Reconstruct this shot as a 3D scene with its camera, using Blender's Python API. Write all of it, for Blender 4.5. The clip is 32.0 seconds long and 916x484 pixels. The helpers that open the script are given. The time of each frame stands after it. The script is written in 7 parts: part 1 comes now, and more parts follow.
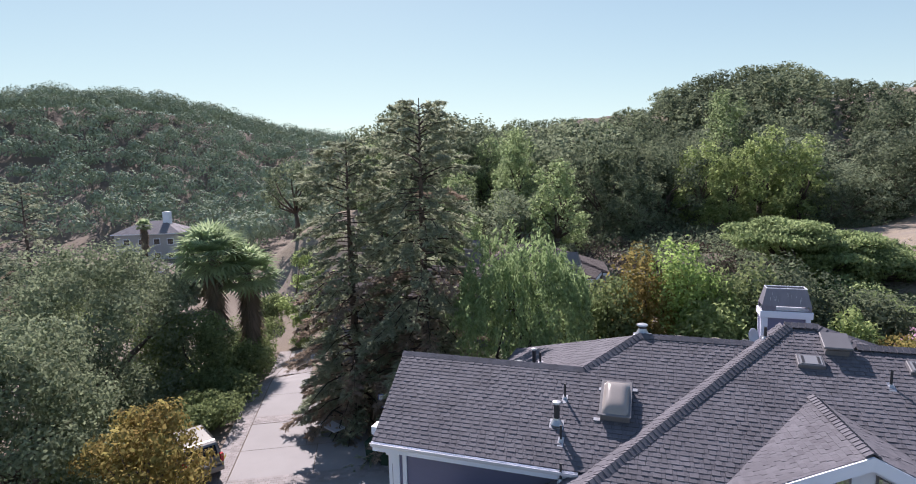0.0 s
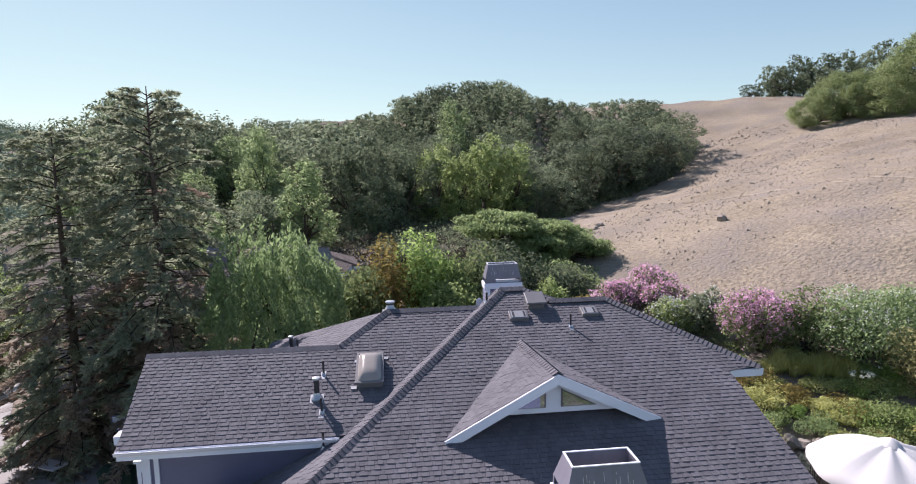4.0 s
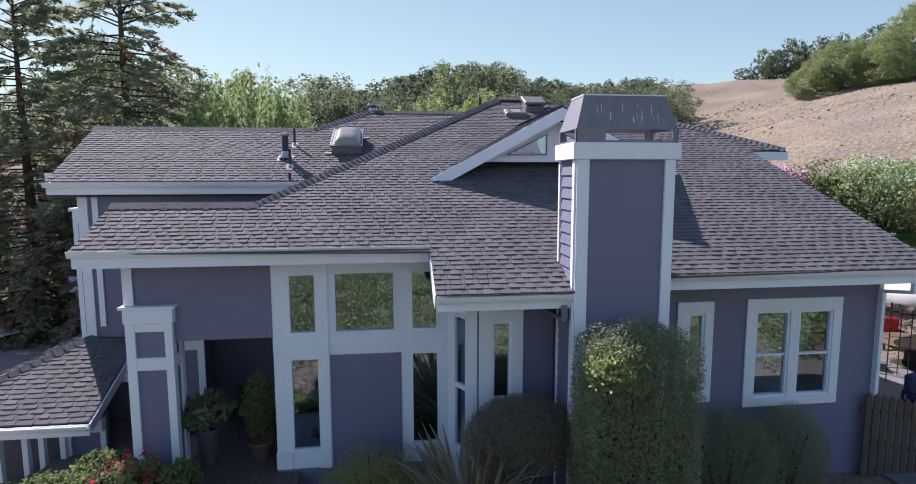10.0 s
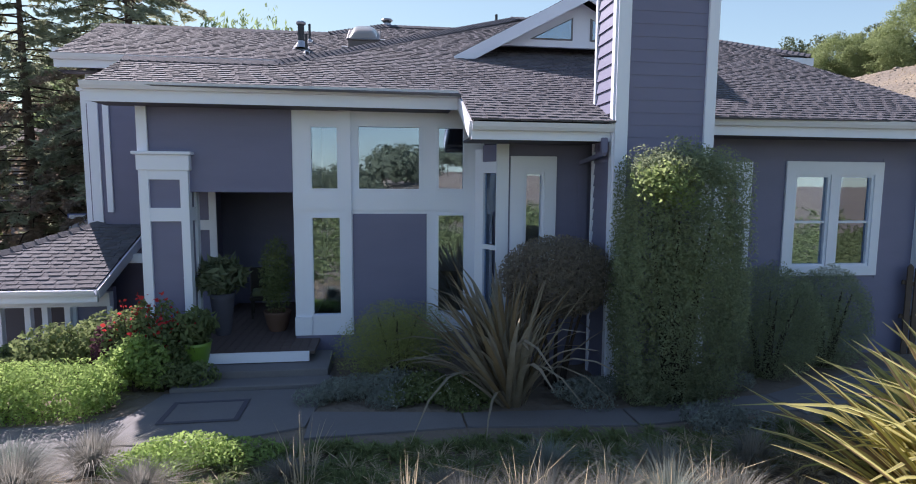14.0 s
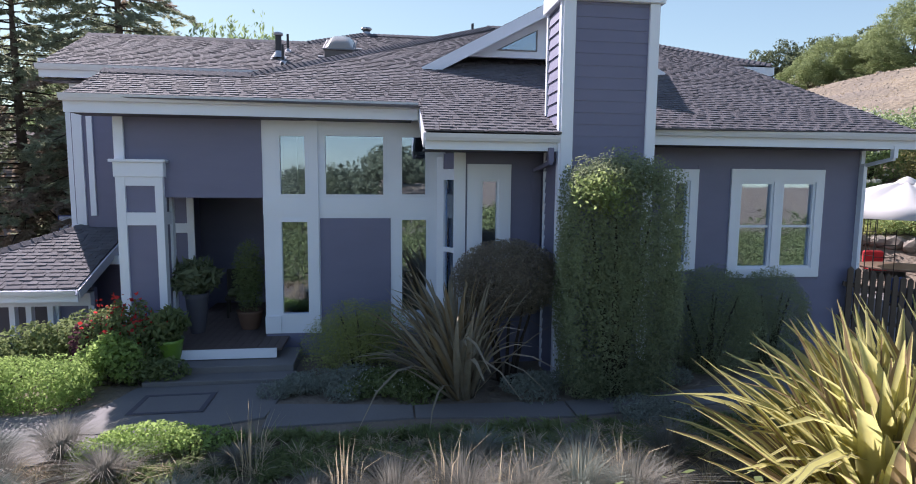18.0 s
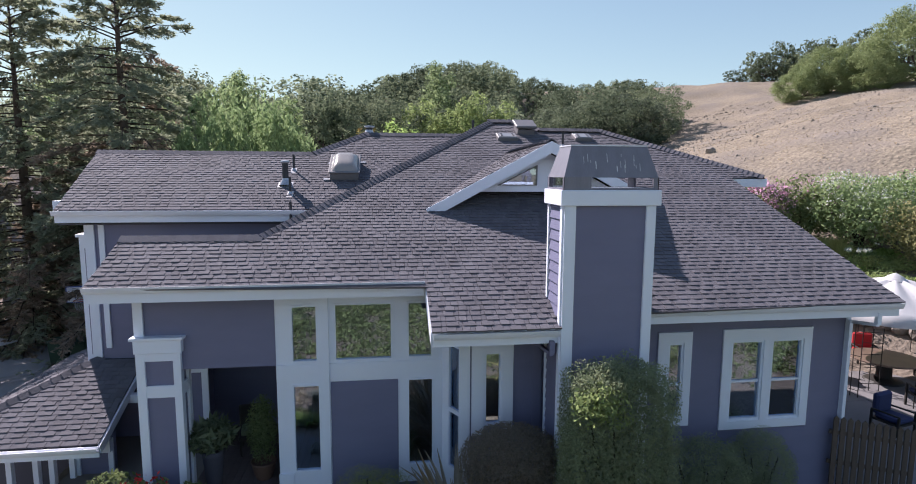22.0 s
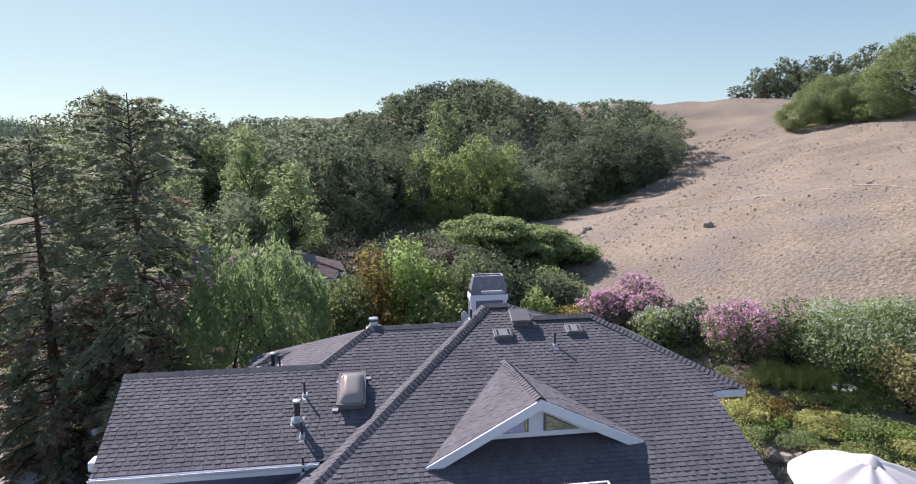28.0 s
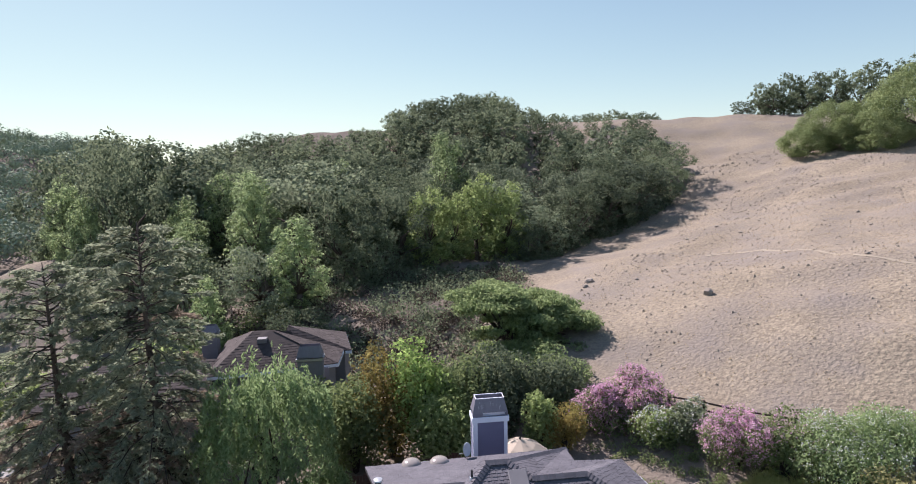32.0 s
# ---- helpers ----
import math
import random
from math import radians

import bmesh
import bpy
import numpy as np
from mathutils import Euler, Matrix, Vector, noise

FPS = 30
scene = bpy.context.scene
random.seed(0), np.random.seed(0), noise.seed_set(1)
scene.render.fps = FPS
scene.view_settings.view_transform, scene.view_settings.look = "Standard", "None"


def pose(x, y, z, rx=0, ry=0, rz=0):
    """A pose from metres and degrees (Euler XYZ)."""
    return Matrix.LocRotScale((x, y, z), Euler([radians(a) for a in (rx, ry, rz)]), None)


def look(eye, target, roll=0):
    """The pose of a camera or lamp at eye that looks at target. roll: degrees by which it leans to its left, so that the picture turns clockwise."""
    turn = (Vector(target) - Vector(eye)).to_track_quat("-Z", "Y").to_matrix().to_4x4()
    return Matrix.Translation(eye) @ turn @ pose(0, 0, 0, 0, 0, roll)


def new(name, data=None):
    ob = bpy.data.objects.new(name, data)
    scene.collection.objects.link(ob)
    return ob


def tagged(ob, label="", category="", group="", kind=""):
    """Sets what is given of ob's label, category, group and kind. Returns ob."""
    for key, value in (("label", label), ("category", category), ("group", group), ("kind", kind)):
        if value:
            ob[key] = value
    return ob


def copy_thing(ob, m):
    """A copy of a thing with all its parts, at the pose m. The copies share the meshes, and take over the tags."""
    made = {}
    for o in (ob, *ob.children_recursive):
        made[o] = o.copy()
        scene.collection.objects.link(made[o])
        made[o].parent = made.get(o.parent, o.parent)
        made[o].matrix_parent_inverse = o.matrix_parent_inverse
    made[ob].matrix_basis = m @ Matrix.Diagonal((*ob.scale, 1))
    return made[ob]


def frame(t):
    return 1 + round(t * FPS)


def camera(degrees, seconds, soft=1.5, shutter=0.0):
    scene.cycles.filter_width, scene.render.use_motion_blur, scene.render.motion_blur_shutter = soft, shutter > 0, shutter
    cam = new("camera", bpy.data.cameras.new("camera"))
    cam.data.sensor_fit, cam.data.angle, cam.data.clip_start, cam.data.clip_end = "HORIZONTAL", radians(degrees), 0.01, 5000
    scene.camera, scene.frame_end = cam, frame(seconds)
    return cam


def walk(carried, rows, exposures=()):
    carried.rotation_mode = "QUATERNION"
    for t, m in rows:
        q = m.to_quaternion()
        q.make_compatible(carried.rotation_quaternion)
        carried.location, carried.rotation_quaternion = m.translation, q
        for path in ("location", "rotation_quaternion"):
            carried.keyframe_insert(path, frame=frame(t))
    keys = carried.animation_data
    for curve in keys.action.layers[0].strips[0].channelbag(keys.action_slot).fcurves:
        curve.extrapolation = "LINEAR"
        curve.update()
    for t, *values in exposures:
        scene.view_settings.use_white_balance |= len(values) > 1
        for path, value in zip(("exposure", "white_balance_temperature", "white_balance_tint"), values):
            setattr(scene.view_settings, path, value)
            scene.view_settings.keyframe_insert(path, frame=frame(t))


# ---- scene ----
cam = camera(78.7, 32.0, soft=1.0)
PATH = [
    (0, (0.734, 0.073, 12.676), (0.077, 1.946, 12.426), -1.35),
    (0.5, (0.687, -0.060, 12.614), (0.101, 1.836, 12.366), -1.35),
    (1, (0.875, -0.242, 12.595), (0.487, 1.704, 12.347), -1.25),
    (1.5, (1.092, -0.595, 12.707), (0.954, 1.384, 12.454), -1.35),
    (2, (1.199, -0.857, 12.813), (1.182, 1.126, 12.557), -1.35),
    (2.5, (1.099, -1.039, 12.874), (1.195, 0.942, 12.617), -1.36),
    (3, (0.984, -1.189, 12.811), (1.145, 0.788, 12.554), -1.28),
    (3.5, (0.881, -1.228, 12.606), (1.075, 0.745, 12.349), -1.10),
    (5.5, (0.842, -1.076, 11.230), (1.069, 0.895, 10.979), -0.97),
    (6, (0.843, -1.080, 10.821), (1.079, 0.890, 10.570), -0.88),
    (6.5, (0.835, -1.055, 10.323), (1.079, 0.914, 10.071), -0.69),
    (7, (0.840, -1.006, 9.735), (1.086, 0.963, 9.486), -0.59),
    (7.5, (0.872, -0.892, 9.059), (1.117, 1.077, 8.812), -0.50),
    (8, (0.958, -0.764, 8.400), (1.199, 1.206, 8.154), -0.40),
    (8.5, (1.027, -0.637, 7.674), (1.268, 1.333, 7.431), -0.40),
    (9, (1.065, -0.485, 6.976), (1.305, 1.486, 6.738), -0.31),
    (9.5, (1.063, -0.330, 6.328), (1.297, 1.642, 6.092), -0.22),
    (10, (0.966, -0.172, 5.709), (1.206, 1.801, 5.479), -0.12),
    (10.5, (0.808, 0.020, 5.025), (1.056, 1.991, 4.798), -0.02),
    (11, (0.565, 0.201, 4.396), (0.816, 2.173, 4.175), 0.08),
    (11.5, (0.362, 0.265, 3.774), (0.616, 2.237, 3.562), 0.19),
    (12, (0.228, 0.292, 3.272), (0.483, 2.264, 3.060), 0.29),
    (12.5, (0.193, 0.316, 3.096), (0.451, 2.288, 2.889), 0.29),
    (13, (0.234, 0.285, 3.057), (0.492, 2.258, 2.850), 0.40),
    (13.5, (0.302, 0.189, 3.042), (0.561, 2.161, 2.837), 0.40),
    (14, (0.417, 0.032, 3.068), (0.674, 2.005, 2.860), 0.41),
    (14.5, (0.503, -0.004, 3.079), (0.764, 1.968, 2.871), 0.42),
    (16.5, (0.710, -0.382, 3.139), (0.984, 1.589, 2.930), 0.46),
    (17, (0.883, -0.532, 3.216), (1.143, 1.440, 3.007), 0.47),
    (17.5, (0.986, -0.560, 3.195), (1.245, 1.413, 2.989), 0.48),
    (18, (1.011, -0.580, 3.174), (1.273, 1.392, 2.968), 0.49),
    (18.5, (0.885, -0.519, 3.237), (1.150, 1.452, 3.031), 0.55),
    (19, (0.666, -0.309, 3.517), (0.931, 1.662, 3.304), 0.51),
    (19.5, (0.449, -0.004, 3.937), (0.719, 1.965, 3.720), 0.46),
    (20, (0.316, 0.180, 4.442), (0.593, 2.148, 4.220), 0.42),
    (20.5, (0.322, 0.038, 4.948), (0.600, 2.006, 4.720), 0.44),
    (21, (0.467, -0.202, 5.421), (0.743, 1.765, 5.188), 0.35),
    (21.5, (0.662, -0.417, 5.936), (0.936, 1.550, 5.697), 0.27),
    (22, (0.841, -0.642, 6.476), (1.113, 1.324, 6.232), 0.28),
    (22.5, (1.006, -0.859, 6.984), (1.275, 1.108, 6.738), 0.27),
    (23, (1.249, -1.028, 7.526), (1.511, 0.939, 7.277), 0.16),
    (23.5, (1.360, -1.023, 8.022), (1.624, 0.944, 7.773), 0.14),
    (24, (1.184, -0.947, 8.524), (1.450, 1.019, 8.271), 0.13),
    (24.5, (0.847, -0.902, 9.015), (1.116, 1.064, 8.762), 0.10),
    (24.8, (0.685, -0.936, 9.351), (0.960, 1.028, 9.093), -0.16),
    (25, (0.608, -0.920, 9.520), (0.876, 1.045, 9.268), -0.04),
    (25.5, (0.522, -0.904, 10.048), (0.789, 1.062, 9.794), -0.07),
    (27.5, (1.083, -0.948, 12.363), (1.332, 1.018, 12.095), -0.60),
    (28, (1.070, -0.981, 12.976), (1.317, 0.986, 12.706), -0.58),
    (28.5, (1.067, -0.942, 13.604), (1.311, 1.024, 13.331), -0.56),
    (29, (1.063, -0.882, 14.221), (1.307, 1.084, 13.946), -0.63),
    (29.5, (1.145, -0.683, 14.959), (1.383, 1.283, 14.680), -0.71),
    (30, (1.160, -0.542, 15.747), (1.397, 1.423, 15.463), -0.78),
    (30.5, (1.244, -0.473, 16.519), (1.476, 1.493, 16.234), -0.82),
    (31, (1.265, -0.608, 17.291), (1.500, 1.357, 17.007), -0.96),
    (31.5, (1.324, -0.724, 18.162), (1.558, 1.241, 17.871), -1.14),
    (32, (1.344, -0.822, 18.969), (1.573, 1.143, 18.675), -1.13),
]
walk(cam, [(t, look(eye, target, roll)) for t, eye, target, roll in PATH], [(0.0, 0.99, 6280, 25), (9.0, 1.0, 6280, 25), (12.0, 1.24, 6280, 25), (19.0, 1.27, 6280, 25), (22.0, 1.03, 6280, 25), (25.0, 0.95, 6280, 25), (32.0, 0.98, 6280, 25)])

# ---- world, sun ----
SUN_AZ, SUN_EL = radians(-33.0), radians(39.5)
world = bpy.data.worlds.new("sky")
scene.world = world
world.use_nodes = True
wn = world.node_tree
sky = wn.nodes.new("ShaderNodeTexSky")
sky.sky_type, sky.sun_disc = "NISHITA", False
sky.sun_elevation, sky.sun_rotation = SUN_EL, SUN_AZ
sky.altitude, sky.air_density, sky.dust_density, sky.ozone_density = 100, 0.75, 0.1, 3.0
# the haze of a dry day: bright sky near the horizon is levelled towards a pale limit
ratio, more, haze = (wn.nodes.new("ShaderNodeVectorMath") for _ in range(3))
ratio.operation, more.operation, haze.operation = "DIVIDE", "ADD", "DIVIDE"
ratio.inputs[1].default_value, more.inputs[1].default_value = (5.2, 6.2, 4.4), (1, 1, 1)
wn.links.new(sky.outputs[0], ratio.inputs[0])
wn.links.new(ratio.outputs[0], more.inputs[0])
wn.links.new(sky.outputs[0], haze.inputs[0])
wn.links.new(more.outputs[0], haze.inputs[1])
wn.links.new(haze.outputs[0], wn.nodes["Background"].inputs["Color"])
wn.nodes["Background"].inputs["Strength"].default_value = 0.15
sun = new("sun", bpy.data.lights.new("sun", "SUN"))
sun.data.energy, sun.data.angle, sun.data.color = 4.5, radians(0.55), (1.0, 0.94, 0.86)
to_sun = Vector((math.sin(SUN_AZ) * math.cos(SUN_EL), math.cos(SUN_AZ) * math.cos(SUN_EL), math.sin(SUN_EL)))
sun.matrix_world = look(to_sun * 300, (0, 0, 0))

# ---- materials ----


def material(name, color, rough=0.7, vary=0.25, scale=3.0, fine=60.0, bump=0.15, island=0.0, objrand=0.0,
             tint=None, metal=0.0, spec=0.3, stretch=(1, 1, 1), through_light=0.0, bump_dist=0.01, tree=0.0):
    """Principled paint, stone or leaf: two scales of noise, bump, and a random shade for each piece."""
    m = bpy.data.materials.new(name)
    m.use_nodes = True
    nt = m.node_tree
    b = nt.nodes["Principled BSDF"]
    n = nt.nodes.new
    geo = n("ShaderNodeNewGeometry")
    mp = n("ShaderNodeMapping")
    mp.inputs["Scale"].default_value = stretch
    nt.links.new(geo.outputs["Position"], mp.inputs["Vector"])
    big, small = n("ShaderNodeTexNoise"), n("ShaderNodeTexNoise")
    for nd, sc, det in ((big, scale, 4.0), (small, fine, 3.0)):
        nd.inputs["Scale"].default_value = sc
        nd.inputs["Detail"].default_value = det
        nt.links.new(mp.outputs[0], nd.inputs["Vector"])
    add = n("ShaderNodeMath")
    add.operation = "MULTIPLY_ADD"
    nt.links.new(small.outputs["Fac"], add.inputs[0])
    add.inputs[1].default_value = 0.6
    nt.links.new(big.outputs["Fac"], add.inputs[2])
    last = add.outputs[0]
    if island or objrand:
        rnd = geo.outputs["Random Per Island"]
        if objrand:
            rnd = n("ShaderNodeObjectInfo").outputs["Random"]
        mul = n("ShaderNodeMath")
        mul.operation = "MULTIPLY_ADD"
        nt.links.new(rnd, mul.inputs[0])
        mul.inputs[1].default_value = island or objrand
        nt.links.new(last, mul.inputs[2])
        last = mul.outputs[0]
    if tree:
        mul = n("ShaderNodeMath")
        mul.operation = "MULTIPLY_ADD"
        nt.links.new(n("ShaderNodeObjectInfo").outputs["Random"], mul.inputs[0])
        mul.inputs[1].default_value = tree
        off = n("ShaderNodeMath")
        off.operation = "SUBTRACT"
        nt.links.new(last, off.inputs[0])
        off.inputs[1].default_value = tree * 0.5
        nt.links.new(off.outputs[0], mul.inputs[2])
        last = mul.outputs[0]
    mid = 0.8 + 0.5 * (island or objrand)
    ramp = n("ShaderNodeMapRange")
    ramp.inputs["From Min"].default_value, ramp.inputs["From Max"].default_value = mid - 0.55 - 0.3 * (island or objrand), mid + 0.55 + 0.3 * (island or objrand)
    nt.links.new(last, ramp.inputs["Value"])
    mix = n("ShaderNodeMix")
    mix.data_type = "RGBA"
    c = np.array(color)
    lo, hi = c * (1 - vary), c * (1 + vary)
    if tint is not None:
        hi = np.array(tint)
    mix.inputs["A"].default_value, mix.inputs["B"].default_value = (*lo, 1), (*np.minimum(hi, 0.95), 1)
    nt.links.new(ramp.outputs[0], mix.inputs["Factor"])
    nt.links.new(mix.outputs["Result"], b.inputs["Base Color"])
    b.inputs["Roughness"].default_value, b.inputs["Metallic"].default_value = rough, metal
    b.inputs["Specular IOR Level"].default_value = spec
    if bump:
        bp = n("ShaderNodeBump")
        bp.inputs["Strength"].default_value, bp.inputs["Distance"].default_value = bump, bump_dist
        nt.links.new(small.outputs["Fac"], bp.inputs["Height"])
        nt.links.new(bp.outputs[0], b.inputs["Normal"])
    if through_light:
        tr = n("ShaderNodeBsdfTranslucent")
        nt.links.new(mix.outputs["Result"], tr.inputs["Color"])
        ms = n("ShaderNodeMixShader")
        ms.inputs["Fac"].default_value = through_light
        nt.links.new(b.outputs[0], ms.inputs[1])
        nt.links.new(tr.outputs[0], ms.inputs[2])
        nt.links.new(ms.outputs[0], nt.nodes["Material Output"].inputs["Surface"])
    return m


def glass_material(name, tint=(0.9, 0.95, 0.95), gloss=0.02, film=0.12):
    """A pane: light passes, and the surface mirrors more at a slant."""
    m = bpy.data.materials.new(name)
    m.use_nodes = True
    nt = m.node_tree
    nt.nodes.remove(nt.nodes["Principled BSDF"])
    tr, gl, fr, ms = (nt.nodes.new("ShaderNode" + k) for k in ("BsdfTransparent", "BsdfGlossy", "Fresnel", "MixShader"))
    tr.inputs["Color"].default_value = (*tint, 1)
    gl.inputs["Roughness"].default_value = gloss
    gl.inputs["Color"].default_value = (0.72, 0.83, 1.0, 1)
    fr.inputs["IOR"].default_value = 1.5
    up = nt.nodes.new("ShaderNodeMath")
    up.operation = "MULTIPLY_ADD"
    nt.links.new(fr.outputs[0], up.inputs[0])
    up.inputs[1].default_value, up.inputs[2].default_value = 1.0, film
    nt.links.new(up.outputs[0], ms.inputs[0])
    nt.links.new(tr.outputs[0], ms.inputs[1])
    nt.links.new(gl.outputs[0], ms.inputs[2])
    nt.links.new(ms.outputs[0], nt.nodes["Material Output"].inputs["Surface"])
    return m


SHINGLE = material("asphalt shingle", (0.090, 0.087, 0.101), 0.9, 0.25, 1.2, 140, 0.5, island=0.3, spec=0.2, tint=(0.185, 0.180, 0.202))
SHINGLE_ONE = material("asphalt shingle piece", (0.090, 0.087, 0.101), 0.9, 0.25, 1.2, 140, 0.5, objrand=0.3, spec=0.2, tint=(0.185, 0.180, 0.202))
ROOF_FAR = material("brown shingle", (0.06, 0.05, 0.048), 0.9, 0.3, 1.5, 30, 0.4, island=0.8, spec=0.2, tint=(0.105, 0.088, 0.085))
UNDERLAY = material("roof felt", (0.03, 0.03, 0.034), 0.95, 0.2, 2, 80, 0.2)
SIDING = material("slate blue painted siding", (0.178, 0.180, 0.276), 0.55, 0.10, 1.5, 90, 0.12, stretch=(1, 1, 3))
TRIM = material("white trim paint", (0.77, 0.81, 0.92), 0.5, 0.05, 1.0, 70, 0.06)
GUTTER = material("painted gutter metal", (0.70, 0.72, 0.79), 0.35, 0.08, 2.0, 40, 0.03, spec=0.5)
CAPMETAL = material("painted sheet metal", (0.19, 0.185, 0.225), 0.38, 0.22, 2.5, 25, 0.05, spec=0.5, stretch=(3, 3, 0.5))
STREAK = material("chalky white droppings", (0.6, 0.6, 0.62), 0.8, 0.2, 4, 60, 0.1)
DARKMETAL = material("dark vent pipe", (0.045, 0.045, 0.052), 0.5, 0.3, 4, 50, 0.05)
GALV = material("galvanised metal", (0.50, 0.50, 0.52), 0.35, 0.2, 5, 40, 0.05, metal=0.7)
ACRYLIC = material("smoked acrylic dome", (0.30, 0.27, 0.25), 0.18, 0.12, 1.5, 20, 0.0, spec=0.6)
SKYFRAME = material("grey skylight frame", (0.17, 0.165, 0.175), 0.5, 0.15, 3, 40, 0.05)
GLASS = glass_material("window glass", film=0.22)
DARKGLASS = glass_material("dark car glass", (0.25, 0.27, 0.28), film=0.08)
ROOM = material("dim room plaster", (0.20, 0.18, 0.16), 0.9, 0.1, 1, 30, 0.05)
# one dark tone for eave undersides, porch parts, a pot and the mat border
DARKGREY = material("dark grey-violet surface", (0.085, 0.083, 0.105), 0.7, 0.12, 1, 50, 0.08)
CONCRETE = material("worn concrete", (0.175, 0.17, 0.175), 0.85, 0.22, 0.8, 45, 0.25, spec=0.25)
DRIVE = material("driveway concrete", (0.275, 0.265, 0.262), 0.85, 0.18, 0.5, 40, 0.2)
BRICKPAVE = material("grey brick paver", (0.27, 0.25, 0.245), 0.85, 0.25, 2, 60, 0.3, island=0.8)
DECKWOOD = material("weathered deck boards", (0.11, 0.085, 0.08), 0.7, 0.3, 2, 60, 0.3, stretch=(1, 8, 1))
FENCEWOOD = material("red-brown fence boards", (0.13, 0.075, 0.055), 0.8, 0.35, 2, 50, 0.3, island=0.7, stretch=(6, 6, 1))
BARK = material("grey-brown bark", (0.11, 0.085, 0.07), 0.95, 0.4, 4, 30, 0.8, stretch=(1, 1, 0.3), bump_dist=0.03)
DARKBARK = material("dark bark", (0.055, 0.042, 0.036), 0.95, 0.4, 4, 30, 0.8, stretch=(1, 1, 0.3), bump_dist=0.03)


def leafmat(name, c, t, thru=0.25, freq=0.5, leafy=0.6, tree=0.0):
    c, t = ([.9 * q + .1 * (.3 * v[0] + .6 * v[1] + .1 * v[2]) for q in v] for v in (c, t))
    return material(name, tuple(3.1 * q for q in c), 0.8, 0.4, freq, 9, 0.0, island=leafy, tint=tuple(min(2.9 * q, .85) for q in t), spec=0.03, through_light=min(thru + .2, .6), tree=tree)


L_OAK = leafmat("oak leaves", (0.035, 0.048, 0.030), (0.090, 0.108, 0.062), 0.3, tree=0.9)
# haze is put into these two far leaf colours, paler and greyer
L_FAR = leafmat("grey hazed oak leaves", (0.045, 0.058, 0.040), (0.102, 0.122, 0.074), 0.3, tree=0.9)
L_HAZE = leafmat("haze-paled woods leaves", (0.056, 0.074, 0.054), (0.15, 0.18, 0.118), -0.18, 0.11, 0.3)
L_SILK = leafmat("silk tree leaves", (0.062, 0.088, 0.038), (0.142, 0.18, 0.075), 0.4)
L_LIGHT = leafmat("fresh green leaves", (0.072, 0.098, 0.034), (0.158, 0.196, 0.074), 0.38)
L_POPLAR = leafmat("willow green leaves", (0.070, 0.10, 0.045), (0.16, 0.20, 0.095), 0.4, tree=0.5)
L_PEPPER = leafmat("pepper tree leaves", (0.052, 0.085, 0.034), (0.135, 0.18, 0.078), 0.35)
L_PINE = leafmat("dark conifer needles", (0.084, 0.095, 0.064), (0.165, 0.182, 0.122), 0.35)
L_HILL = leafmat("hill oak leaves", (0.058, 0.078, 0.034), (0.14, 0.168, 0.072), 0.35)
L_SCRUB = leafmat("brown scrub", (0.026, 0.021, 0.018), (0.055, 0.045, 0.034), 0.1)
L_PINEDRY = leafmat("browned conifer needles", (0.095, 0.074, 0.056), (0.165, 0.132, 0.10), 0.3)
L_SHRUB = leafmat("shrub leaves", (0.038, 0.056, 0.024), (0.115, 0.14, 0.055), 0.25)
L_TOPI = leafmat("dull brownish shrub leaves", (0.086, 0.075, 0.062), (0.15, 0.13, 0.104), 0.4)
L_CLIP = leafmat("fine clipped foliage", (0.082, 0.098, 0.058), (0.15, 0.174, 0.10), 0.35)
L_DWARF = leafmat("feathery conifer shoots", (0.095, 0.112, 0.036), (0.185, 0.20, 0.066), 0.3)
L_OLEA = leafmat("oleander leaves", (0.068, 0.100, 0.042), (0.155, 0.20, 0.088), 0.4)
L_HEDGE = leafmat("hedge leaves", (0.066, 0.108, 0.030), (0.165, 0.225, 0.062), 0.35)
L_OLIVE = leafmat("grey-green leaves", (0.050, 0.066, 0.036), (0.12, 0.142, 0.085), 0.3)
L_MAPLE = leafmat("yellow and rust leaves", (0.10, 0.048, 0.018), (0.135, 0.128, 0.036), 0.35)
L_ORANGE = leafmat("orange and olive leaves", (0.085, 0.045, 0.014), (0.12, 0.11, 0.032), 0.35)
L_PINK = leafmat("pink blossom", (0.28, 0.125, 0.195), (0.32, 0.20, 0.265), 0.4)
L_WHITE = leafmat("white blossom", (0.25, 0.27, 0.23), (0.44, 0.45, 0.41), 0.35)
L_RED = leafmat("red blossom", (0.22, 0.006, 0.008), (0.38, 0.025, 0.025), 0.3)
L_PURPLE = leafmat("dark purple leaves", (0.030, 0.014, 0.020), (0.07, 0.03, 0.04), 0.25)
L_YELLOWG = leafmat("yellow-green leaves", (0.135, 0.145, 0.052), (0.26, 0.265, 0.10), 0.45)
L_REED = leafmat("yellow-green reeds", (0.17, 0.18, 0.062), (0.30, 0.31, 0.12), 0.45)
L_PALM = leafmat("palm fronds", (0.080, 0.11, 0.058), (0.175, 0.22, 0.12), 0.35)
L_THATCH = leafmat("dead palm thatch", (0.075, 0.058, 0.043), (0.14, 0.11, 0.08), 0.15)
L_FLAX = leafmat("bronze flax blades", (0.088, 0.076, 0.058), (0.185, 0.16, 0.118), 0.3)
